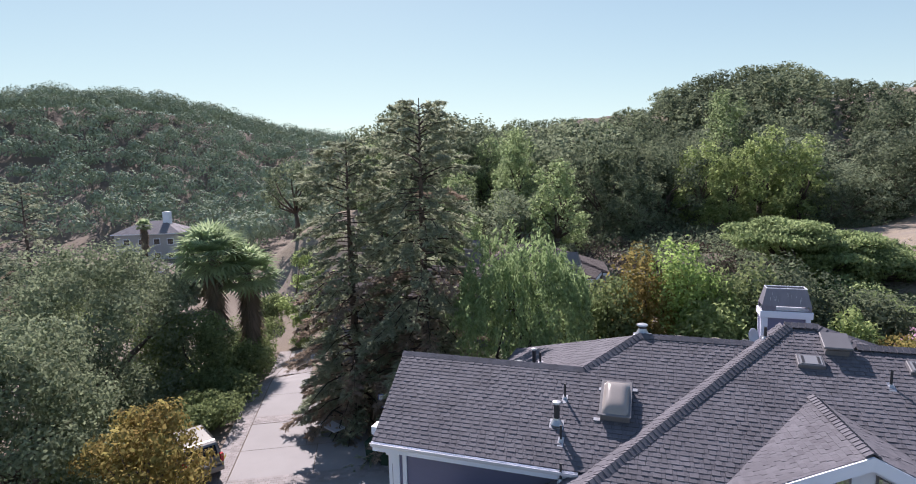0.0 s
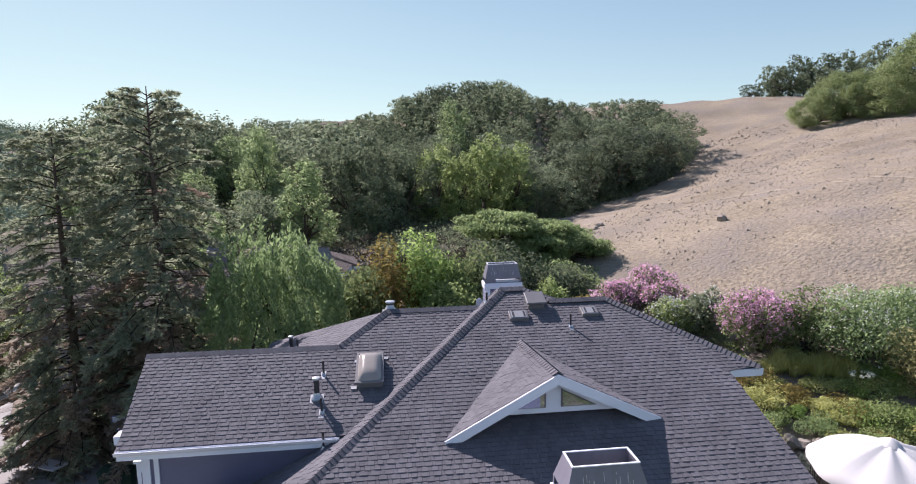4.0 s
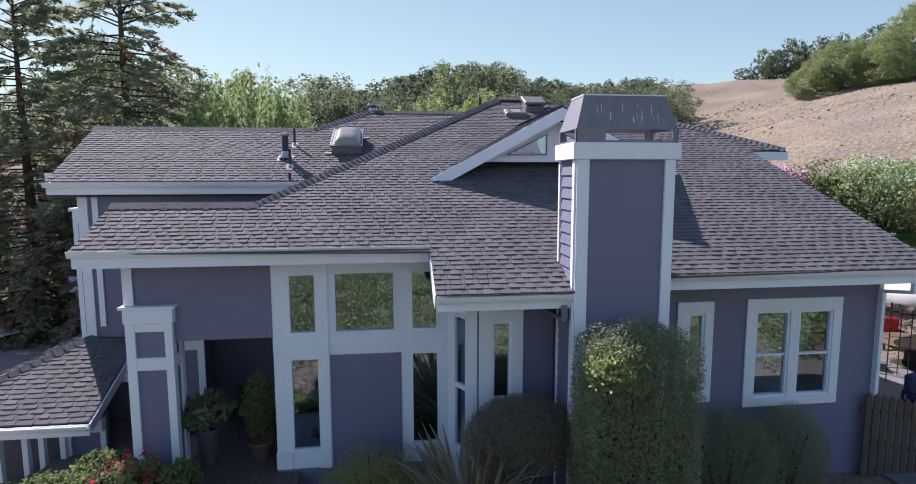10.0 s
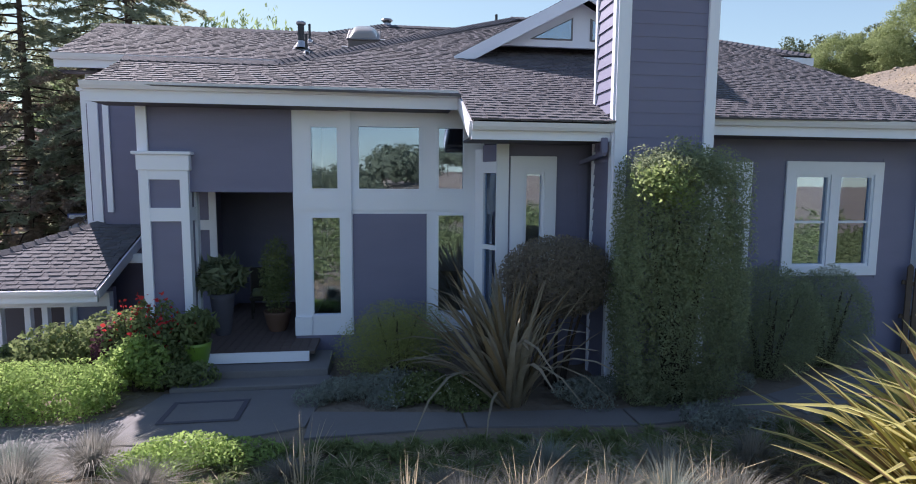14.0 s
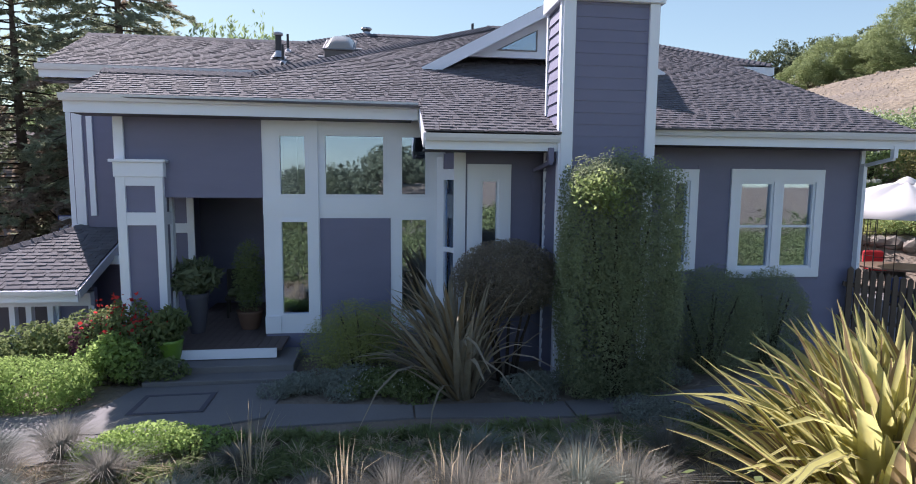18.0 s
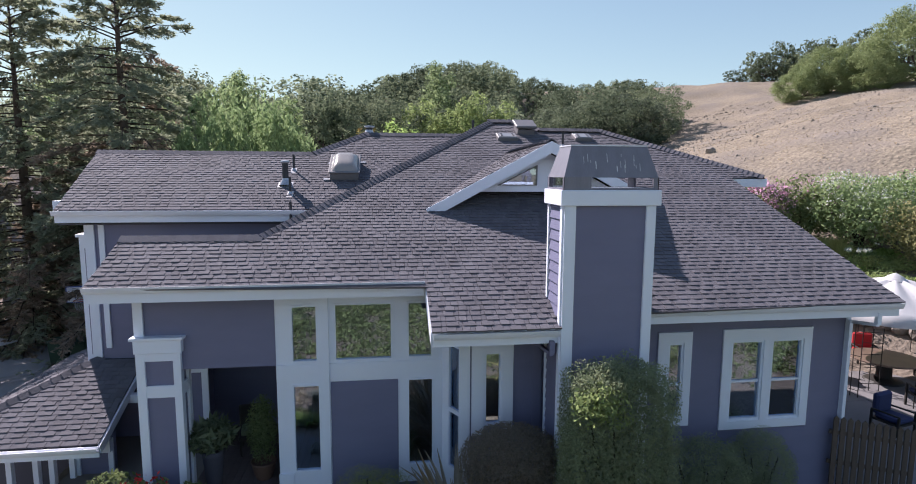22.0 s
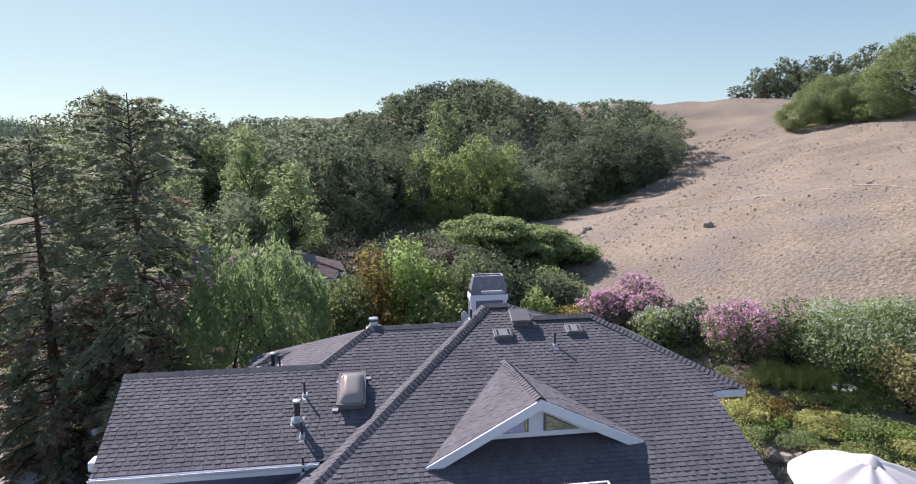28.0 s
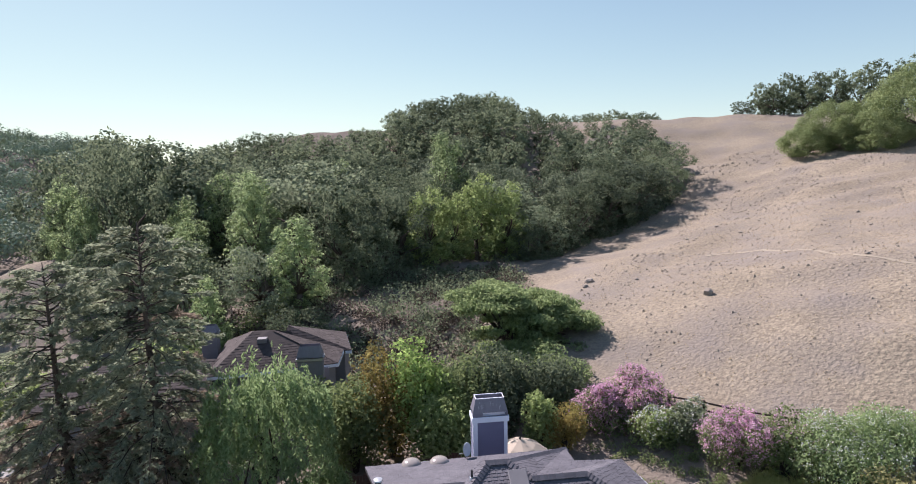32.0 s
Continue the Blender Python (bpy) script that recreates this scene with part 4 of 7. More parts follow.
def limb_mesh(rng, base, targets, r0, seg=7):
    """A trunk that forks towards the targets."""
    m = Mesh()
    base = Vector(base)
    mean = sum((Vector(t) for t in targets), Vector()) / len(targets)
    fork = base.lerp(mean, 0.42)
    fork.x += rng.normal() * 0.06 * fork.z
    pts = [base, base.lerp(fork, 0.5) + Vector((rng.normal() * .05 * r0 * 10, rng.normal() * .05 * r0 * 10, 0)), fork]
    m.tube([pts[0] - Vector((0, 0, .4)), *pts], [r0 * 1.35, r0 * 1.15, r0 * 0.9, r0 * 0.72], seg)
    for t in targets:
        t = Vector(t)
        a = fork.lerp(t, 0.5) + Vector((rng.normal(), rng.normal(), rng.normal())) * (t - fork).length * 0.09
        m.tube([fork - (t - fork) * .02, a, t], [r0 * 0.55, r0 * 0.34, r0 * 0.08], 5)
    return m


def crown(rng, lobe_list, n, clump, per=13):
    """Leaf places for a crown: lobes covered with small clumps of leaves."""
    tot = sum(r * r for _, r, _ in lobe_list)
    P, O = [], []
    for c, r, rz in lobe_list:
        m = max(4, int(n / per * r * r / tot))
        p, o = blob_points(rng, c, (r, r, rz), m, 0.72)
        k = rng.uniform(.6, 1.4, m)[:, None, None]
        d = unit(rng.normal(size=(m, per, 3)))
        q = p[:, None, :] + d * k * clump * rng.uniform(.35, 1, (m, per, 1)) * np.array((1, 1, .75))
        P.append(q.reshape(-1, 3))
        O.append((d * .7 + o[:, None, :] * .6).reshape(-1, 3))
    return np.concatenate(P), np.concatenate(O)


def broad_tree(name, label, at, height, radius, mat, n, leaf, seed, lobes=14, low=0.06, r0=None, bark=BARK, squash=0.85, group="", category="tree", aspect=0.6, droop=0.0, point=0.0, gap=0.0):
    """A broad-leaved tree: forked trunk and a lobed crown of leaf clumps; point: 0 round, 1 pointed top."""
    rng = np.random.default_rng(seed)
    z = float(ground_z(at[0], at[1])) if len(at) == 2 else at[2]
    t = thing(name, label, category, (at[0], at[1], z), group, turn=rng.uniform(0, 360))
    ls = []
    for i in range(lobes):
        f = (i + rng.uniform(.1, .9)) / lobes
        wide = math.sin(math.pi * min(max(.12 + .80 * f, 0), 1)) ** .55 * (1 - point * .55 * f)
        lr = radius * rng.uniform(.24, .37) * (14 / max(lobes, 14)) ** .3 * (1 - .35 * point * f)
        rr = max(radius * wide - lr * .75, 0) * math.sqrt(rng.uniform(.4, 1))
        a = 2.39996 * i + rng.normal() * .3
        hz = height * (low + (1 - low) * f) - lr * squash * .6 * f
        ls.append(((rr * math.cos(a), rr * math.sin(a), max(hz, lr * squash * .5)), lr, lr * squash * rng.uniform(.85, 1.2)))
    pts, outs = crown(rng, ls, n, radius * .07 + .22)
    ok = pts[:, 2] > .05
    pts, outs = pts[ok], outs[ok]
    if gap:
        keep = np.sin(pts[:, 0] * 2.1 + 1) * np.sin(pts[:, 1] * 1.9) * np.sin(pts[:, 2] * 2.3) < gap
        pts, outs = pts[keep], outs[keep]
    part("trunk", limb_mesh(rng, (0, 0, 0), [l[0] for l in ls[lobes // 3:]][:9], r0 or height * 0.028), bark, t, smooth=True)
    part("crown", quads_mesh("crown", leaves(rng, pts, leaf, outs + np.array([0, 0, .25]), aspect, .24, droop), mat), mat, t)
    return t


def shrub(name, label, at, size, mat, n, leaf, seed, lobes=6, category="shrub", blossom=None, stem=True, group="", box=0.0, aspect=0.55, top=None):
    """A bush: leafy lobes down to the ground; box: 0 round, 1 clipped square; blossom: (material, number, size)."""
    rng = np.random.default_rng(seed)
    z = float(ground_z(at[0], at[1])) if len(at) == 2 else at[2]
    t = thing(name, label, category, (at[0], at[1], z - .03), group)
    sx, sy, sz = size
    pts, outs = [], []
    for i in range(lobes):
        f = 0.0 if lobes == 1 else 1.0
        a = 2.4 * i + seed
        k = 0.5 * math.sqrt(i / lobes) * f
        lr = 0.5 if lobes == 1 else rng.uniform(.28, .4)
        hz = 0.5 if lobes == 1 else rng.uniform(.3, 1 - lr * .95)
        c = np.array((k * math.cos(a) * sx, k * math.sin(a) * sy, hz * sz))
        p, o = blob_points(rng, (0, 0, 0), (1, 1, 1), n // lobes, .78)
        if box:
            mx = np.abs(p).max(1, keepdims=True)
            p = p * (1 - box) + box * p / np.maximum(mx, .3) * np.linalg.norm(p, axis=1, keepdims=True)
        lump = 1 + .10 * np.sin(p[:, :1] * 7 + i) * np.sin(p[:, 1:2] * 6) * np.sin(p[:, 2:] * 7)
        p = p * lump * np.array((lr * sx, lr * sy, (0.5 if lobes == 1 else max(lr, .33)) * sz)) + c
        pts.append(p)
        outs.append(o)
    pts, outs = np.concatenate(pts), np.concatenate(outs)
    ok = pts[:, 2] > 0.0
    pts, outs = pts[ok], outs[ok]
    if stem:
        m = Mesh()
        for j in range(4):
            a = j * 1.7 + seed
            m.tube([(0.05 * math.cos(a), .05 * math.sin(a), -.1), (.12 * sx * math.cos(a), .12 * sy * math.sin(a), .35 * sz), (.25 * sx * math.cos(a), .25 * sy * math.sin(a), .75 * sz)], [.05 * sz ** .5, .03 * sz ** .5, .01], 5)
        part("stem_base", m, DARKBARK, t)
    part("foliage", quads_mesh("foliage", leaves(rng, pts, leaf, outs + np.array([0, 0, .3]), aspect, .5), mat), mat, t)
    if blossom:
        bm_, bn, bs = blossom
        w = np.clip(pts[:, 2] / sz, 0, 1) ** 1.5 + .05
        k = rng.choice(len(pts), bn, p=w / w.sum())
        c = pts[k] * 1.03
        allp = (c[:, None, :] + rng.normal(size=(bn, 5, 3)) * bs * .9).reshape(-1, 3)
        part("blossom", quads_mesh("blossom", leaves(rng, allp, bs, None, .8), bm_), bm_, t)
    return t


def conifer(name, label, at, height, radius, seed, n_branch=120, per=85, sparse_top=0.25):
    """A redwood: straight tapering trunk, drooping branches and needle sprays, thin at the top."""
    rng = np.random.default_rng(seed)
    z = float(ground_z(*at))
    t = thing(name, label, "tree", (at[0], at[1], z - .1))
    trunk = Mesh().tube([(0, 0, -.2), (.05, 0, height * .3), (-.05, .04, height * .65), (0, 0, height)], [height * .019, height * .014, height * .008, .02], 10)
    part("trunk", trunk, BARK, t, smooth=True)
    pts, dry = [], []
    for i in range(n_branch):
        f = (i + rng.uniform(0, 1)) / n_branch
        hz = height * (0.015 + 0.965 * f ** 1.2)
        a = i * 2.39996 + rng.normal() * .3
        L = radius * (1.03 - f) ** 0.5 * rng.uniform(.55, 1.15) + .25
        if f > .72:
            L *= 1.0 + .3 * math.sin((f - .72) / .28 * math.pi)
        d = np.array((math.cos(a), math.sin(a), 0))
        rise = .35 if f > .8 else -.10
        p0 = np.array((0, 0, hz))
        p1 = p0 + d * L * .55 + np.array((0, 0, rise * L * .5 + .1))
        p2 = p0 + d * L + np.array((0, 0, rise * L - .15 * L))
        part("branch", Mesh().tube([p0, p1, p2], [.014 + .012 * L, .008 + .007 * L, .004], 4, False), BARK if i % 5 == 0 else DARKBARK, t)
        # twigs off the branch, each a flat spray of needles
        k = int(per * (L / radius + .25) * (1.0 if f < .5 else .72))
        tw = max(6, k // 17)
        u = rng.uniform(.15, 1.0, tw) ** .75
        side = np.cross(d, (0, 0, 1))
        root = p0 + (u[:, None] * 2 * (1 - u[:, None])) * (p1 - p0) + u[:, None] ** 2 * (p2 - p0)
        sg = rng.choice([-1.0, 1.0], tw)
        ax = unit(d * .75 + side * (sg * rng.uniform(.4, 1.0, tw))[:, None] + np.stack([np.zeros(tw), np.zeros(tw), rng.normal(size=tw) * .25 - .2], 1))
        ln = (.3 + .22 * L * (1.1 - u)) * rng.uniform(.7, 1.3, tw)
        q = (root[:, None, :] + ax[:, None, :] * (ln[:, None] * rng.uniform(.05, 1, (tw, 17)))[:, :, None]).reshape(-1, 3)
        q = q + rng.normal(size=q.shape) * .035
        a2 = unit(np.repeat(ax, 17, 0) + rng.normal(size=q.shape) * .45)
        w2 = unit(np.cross(a2, rng.normal(size=q.shape))) * .030
        h2 = a2 * (rng.uniform(.09, .17, len(q)))[:, None]
        (dry if rng.random() < (.38 if f < .6 else .04) else pts).append(np.stack([q - h2, q + w2, q + h2, q - w2], 1))
    for nm, P, mt in (("needles", pts, L_PINE), ("dry_needles", dry, L_PINEDRY)):
        part(nm, quads_mesh(nm, np.concatenate(P), mt), mt, t)
    return t


conifer("redwood", "tall dark redwood with a thin ragged top beside the driveway", (-10.45, 26.5), 17.6, 4.6, 11, 220, 640)
conifer("redwood", "slender dark redwood with browned inner needles", (-14.9, 26.8), 15.9, 4.1, 12, 200, 580)
conifer("redwood", "short dense redwood under the taller ones", (-12.6, 29.0), 9.0, 3.6, 13, 100, 520)
conifer("pine_tree", "broad dark pine far down the drive", (-58.0, 38.0), 17.5, 5.5, 14, 110, 240)

# the woods on the slope: a few kinds, each built once and copied
rngw = np.random.default_rng(77)
KINDS = [
    broad_tree("oak_tree", "dark green live oak in the woods on the slope", (-1.9, 74), 11.0, 6.0, L_OAK, 9500, .30, 21, 20, group="woodland trees"),
    broad_tree("oak_tree", "grey-green live oak in the woods on the slope", (28.5, 84), 9.0, 6.0, L_FAR, 8500, .30, 22, 18, group="woodland trees"),
    broad_tree("bay_tree", "tall willow-green bay tree in the woods", (-15.0, 66), 13.6, 3.7, L_POPLAR, 9000, .27, 23, 18, squash=1.5, point=.5, group="woodland trees"),
    broad_tree("bay_tree", "light yellow-green bay tree in the woods", (9.3, 72), 8.6, 3.6, L_LIGHT, 8500, .26, 24, 13, squash=1.5, point=.3, group="woodland trees"),
    broad_tree("oak_tree", "dark oak high on the wooded slope", (18.0, 118), 10.0, 6.2, L_OAK, 4200, .46, 25, 16, group="woodland trees"),
    broad_tree("oak_tree", "rounded grey-green oak high on the wooded slope", (8.0, 112), 9.0, 5.6, L_FAR, 3800, .46, 26, 13, group="woodland trees"),
]
TALL = (11.0, 9.0, 13.6, 8.6, 10.0, 9.0)


def plant_tree(k, x, y, h, w=1.0):
    sc = h / TALL[k]
    copy_thing(KINDS[k], pose(x, y, float(ground_z(x, y)) - .2, 0, 0, rngw.uniform(0, 360)) @ Matrix.Diagonal((sc * w, sc * w, sc, 1)))


STAND = [(2, -8.4, 56, 10.2, 1.35), (0, -4.6, 66, 10.8, .85), (0, 2.0, 69, 10.6, .95), (3, 16.6, 73, 10.2, 1.0), (3, 5.8, 70, 9.8, 1.05), (3, 12.6, 73.5, 11.4, 1.0),
         (0, -1.5, 64, 7.0, 1.2), (1, 21.5, 73, 6.6, 1.2), (0, 19.0, 70.5, 4.6, 1.2)]
STAND += [(2, -15.5, 50, 8.6, 1.0), (0, -20, 57, 10, 1.0), (2, -21, 62, 11, 1.0), (0, -27, 60, 11, 1.0), (0, -30.5, 70, 18, .62), (2, -33, 66, 13, .8), (1, -12.5, 57, 7, 1.2), (0, 27.0, 75, 8.4, 1.2), (0, 32.5, 77, 9.2, 1.2), (1, 38.0, 80, 8.6, 1.2), (0, 36.0, 84, 10.2, 1.2),
          (0, 43.0, 84, 8.2, 1.2), (0, 47.0, 90, 9.2, 1.2), (1, 29.5, 82, 9.6, 1.2), (0, -7.5, 48, 5.2, 1.2)]
for row in STAND:
    plant_tree(*row)
# trees whose tops stand out: kind, place, height of the top, width
CRESTS = [(2, -16.0, 72, 18.2, 1.15), (1, -8.8, 76, 18.8, 1.3), (0, -4.0, 79, 19.2, 1.2), (0, -38.6, 89, 23.8, 1.0), (0, -43.5, 90, 22.0, .9), (0, -34.5, 92, 22.6, 1.0), (1, -30.0, 90, 21.6, 1.1), (0, -24.5, 88, 20.6, 1.1)]
for k, x, y, top, w in CRESTS:
    plant_tree(k, x, y, top - float(ground_z(x, y)), w)
STAND += [c[:3] for c in CRESTS]
BX = np.array([(58, -4), (62, 6), (67, 14), (70, 24), (79, 42), (100, 52), (127, 64), (175, 88)], float)
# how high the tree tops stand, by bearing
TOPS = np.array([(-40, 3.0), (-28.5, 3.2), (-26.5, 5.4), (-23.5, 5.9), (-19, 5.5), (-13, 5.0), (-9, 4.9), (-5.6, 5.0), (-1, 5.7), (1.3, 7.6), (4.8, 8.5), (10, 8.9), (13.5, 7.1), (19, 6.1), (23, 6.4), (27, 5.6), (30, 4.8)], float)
placed = [(r[1], r[2]) for r in STAND]
tries = 0
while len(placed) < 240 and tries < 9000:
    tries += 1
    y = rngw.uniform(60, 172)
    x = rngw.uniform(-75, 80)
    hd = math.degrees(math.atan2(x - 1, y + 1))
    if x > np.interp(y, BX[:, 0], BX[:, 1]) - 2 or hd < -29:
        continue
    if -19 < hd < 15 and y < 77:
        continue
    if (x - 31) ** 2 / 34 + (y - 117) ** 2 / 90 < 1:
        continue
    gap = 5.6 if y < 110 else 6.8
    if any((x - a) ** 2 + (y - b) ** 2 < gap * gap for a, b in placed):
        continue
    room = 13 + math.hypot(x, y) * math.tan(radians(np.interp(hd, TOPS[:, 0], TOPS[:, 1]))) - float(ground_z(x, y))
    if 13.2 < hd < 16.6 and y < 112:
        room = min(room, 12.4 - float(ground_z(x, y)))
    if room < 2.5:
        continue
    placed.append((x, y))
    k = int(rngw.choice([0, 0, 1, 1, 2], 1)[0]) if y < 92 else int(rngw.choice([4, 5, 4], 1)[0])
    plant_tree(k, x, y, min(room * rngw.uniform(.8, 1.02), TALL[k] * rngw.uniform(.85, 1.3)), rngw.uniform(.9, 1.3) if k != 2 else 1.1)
# oaks on the open hill
OAKS = ((47.0, 113, 33.0, 1.1), (41.2, 111, 30.6, 1.0), (39.3, 108, 25.5, 1.2), (43.8, 107, 28.0, 1.1), (52.0, 118, 35.0, 1.0))
DARKOAKS = ((33.9, 152, 32.0, 1.5), (35.5, 152, 36.6, .9), (37.2, 153, 38.8, .85), (39.0, 153, 38.4, .9), (40.6, 153, 38.8, .9), (42.4, 154, 38.2, 1.0), (43.9, 155, 40.6, .9), (46.2, 155, 41.0, 1.0), (48.5, 156, 41.5, 1.0), (36.4, 149, 35.0, 1.1), (38.6, 149, 34.6, 1.2))
hill_oak = broad_tree("oak_tree", "spreading live oak alone on the dry hillside", (82.6, 77.0), 15.0, 11.0, L_HILL, 46000, .34, 31, 70, .02, squash=.8, group="hillside oaks")
for kind_of, rows_ in ((hill_oak, OAKS), (KINDS[4], DARKOAKS)):
    for bearing, far, top, w in rows_:
        x, y = far * math.sin(radians(bearing)), far * math.cos(radians(bearing))
        g = float(ground_z(x, y)) - .4
        sc = max(top - g, 3) / (16.8 if kind_of is hill_oak else 12.2)
        if kind_of is hill_oak and bearing == 47.0:
            kind_of.matrix_basis = pose(x, y, g, 0, 0, 60) @ Matrix.Diagonal((sc * w, sc * w, sc, 1))
        else:
            copy_thing(kind_of, pose(x, y, g, 0, 0, bearing * 37) @ Matrix.Diagonal((sc * w, sc * w, sc, 1)))
broad_tree("oak_tree", "open-branched oak on a dry knoll", (-48.5, 69.0), 11.0, 5.6, L_OAK, 5200, .36, 32, 12, .42, r0=.38, gap=.25)


def woods(name, label, spots, mat, seed, per=70, leaf=1.5, tall=(7, 12)):
    """Far trees: each a dome of leaves with two or three shoulders."""
    rng = np.random.default_rng(seed)
    P, O = [], []
    for x, y in spots:
        h = rng.uniform(*tall)
        z = float(ground_z(x, y))
        for j in range(3):
            k = (1.0, .6, .5)[j]
            r = h * .47 * k
            c = (x + (rng.normal() * h * .26 if j else 0), y + (rng.normal() * h * .26 if j else 0), z + h - r - (rng.uniform(.1, .25) * h if j else 0))
            p, o = blob_points(rng, c, (r, r, r), int(per * k * k), .9)
            up = o[:, 2] > -.35
            P.append(p[up])
            O.append(o[up])
    P, O = np.concatenate(P), np.concatenate(O)
    return tagged(new(name, quads_mesh(name, leaves(rng, P, leaf, O + np.array([0, 0, .1]), .8, .12), mat)), label, "woods", kind="stuff")


spots = []
tries = 0
while len(spots) < 1500 and tries < 16000:
    tries += 1
    r, hd = math.sqrt(rngw.uniform(130 ** 2, 370 ** 2)), rngw.uniform(-82, -9)
    x, y = r * math.sin(radians(hd)), r * math.cos(radians(hd))
    if hd < -44 and r < 185 or hd > -38 and r < 165 or hd > -24:
        continue
    if any((x - a) ** 2 + (y - b) ** 2 < 44 for a, b in spots):
        continue
    spots.append((x, y))
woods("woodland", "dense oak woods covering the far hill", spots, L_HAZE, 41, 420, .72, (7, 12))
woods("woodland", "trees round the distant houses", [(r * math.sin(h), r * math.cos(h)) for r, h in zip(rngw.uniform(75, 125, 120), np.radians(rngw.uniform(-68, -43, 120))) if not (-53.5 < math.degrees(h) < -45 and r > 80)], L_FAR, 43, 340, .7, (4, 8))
# this wood lies out of view, added for the window reflections
woods("woodland", "dark woods on a hill out of view, added for the windows to mirror", [(rngw.uniform(-150, 6), rngw.uniform(-190, -85)) for _ in range(380)] + [(rngw.uniform(-30, 7), rngw.uniform(-100, -68)) for _ in range(60)] + [(rngw.uniform(6, 130), rngw.uniform(-200, -150)) for _ in range(140)], L_FAR, 42, 150, .9, (5, 9))


def undergrowth(name, label, spots, mat, seed, h, n, leaf):
    rng = np.random.default_rng(seed)
    P, O = [], []
    for x, y in spots:
        hh = h * rng.uniform(.5, 1.3)
        p, o = blob_points(rng, (x, y, float(ground_z(x, y)) + hh * .35), (hh * .9, hh * .9, hh * .6), n, .5)
        P.append(p)
        O.append(o)
    P, O = np.concatenate(P), np.concatenate(O)
    return tagged(new(name, quads_mesh(name, leaves(rng, P, leaf, O + np.array([0, 0, .4]), .6, .5), mat)), label, "undergrowth", kind="stuff")


gully = [(rngw.uniform(-15, 15), rngw.uniform(41.5, 65)) for _ in range(430)]
undergrowth("undergrowth", "brown tangled scrub in the gully below the woods", gully[:230], L_SCRUB, 44, 1.4, 100, .26)
undergrowth("undergrowth", "dark green scrub in the gully below the woods", gully[230:], L_OAK, 45, 1.9, 130, .26)
edge = [(float(np.interp(y, BX[:, 0], BX[:, 1])) - rngw.uniform(-.5, 9), y) for y in rngw.uniform(56, 80, 120)]
undergrowth("undergrowth", "dark scrub along the foot of the woods", edge, L_OAK, 46, 1.2, 110, .28)
# three plantings out of view, added so the panes mirror greenery
undergrowth("undergrowth", "low mixed garden planting before the house", [(rngw.uniform(-7, 26), rngw.uniform(-12, 3.6)) for _ in range(800)], L_SHRUB, 49, .8, 120, .13)
undergrowth("undergrowth", "taller garden planting out of view, added for the windows to mirror", [(x, y) for x, y in zip(rngw.uniform(-12, 18, 110), rngw.uniform(-12, -5.5, 110))], L_SHRUB, 50, 1.0, 170, .16)
undergrowth("undergrowth", "green shrubs on a slope out of view, added for the windows to mirror", [(rngw.uniform(-22, 28), rngw.uniform(-42, -11)) for _ in range(260)], L_SHRUB, 48, 1.5, 110, .3)
# a few unseen trees, also there only for the panes to mirror
for x, y, h in ((-14, -38, 5.0), (-6, -44, 4.5), (19, -30, 6.5), (24, -24, 6.0), (30, -34, 8), (-22, -33, 7)):
    plant_tree(0 if x < 10 else 1, x, y, h, 1.2)
verge = [(float(np.interp(y, [14, 19, 39], [-22.5, -22.5, -32.5])) - rngw.uniform(0, 11), y) for y in rngw.uniform(14, 40, 150)]
undergrowth("undergrowth", "leafy shrubs and ivy beside the driveway", verge, L_SHRUB, 51, 1.1, 190, .17)
low = [(rngw.uniform(-23, -8), rngw.uniform(38, 56)) for _ in range(90)]
undergrowth("undergrowth", "mixed low scrub behind the neighbouring house", low, L_SHRUB, 47, 1.9, 150, .26)

# trees along the drive
broad_tree("olive_tree", "large grey-green tree beside the driveway", (-31.0, 24.0), 11.6, 6.6, L_OLIVE, 42000, .20, 51, 22, .04)
broad_tree("olive_tree", "dense grey-green tree over the lower garden", (-24.5, 14.6), 8.4, 5.2, L_OLIVE, 42000, .18, 52, 28, .02)
broad_tree("olive_tree", "grey-green tree in the lower garden", (-36.0, 16.0), 8.6, 6.5, L_OLIVE, 30000, .2, 53, 18, .02)
broad_tree("maple_tree", "small maple turning yellow and rust", (-18.1, 15.6), 5.0, 2.8, L_MAPLE, 9000, .19, 54, 14, .1)
broad_tree("garden_tree", "dark leafy tree at the edge of the driveway", (-27.6, 28.5), 6.5, 3.6, L_SHRUB, 16000, .2, 55, 14, .02)
broad_tree("garden_tree", "yellow-green young tree behind the redwoods", (-28.6, 42.0), 8.6, 2.8, L_LIGHT, 9000, .2, 56, 12, .05, point=.3)
for i, (x, y, sx, sz) in enumerate(((-22.6, 23.2, 3, 2.2), (-24.6, 27, 3.4, 2.6), (-26.6, 31, 3.6, 3.0), (-29.0, 35.0, 3.5, 3.2), (-32, 39, 4, 3.2), (-21.8, 19.0, 3, 2.0))):
    shrub("hedge_shrub", "dark hedge shrub along the edge of the driveway", (x, y), (sx, 3.2, sz), L_SHRUB, 5200, .2, 60 + i, 8, group="drive hedge")
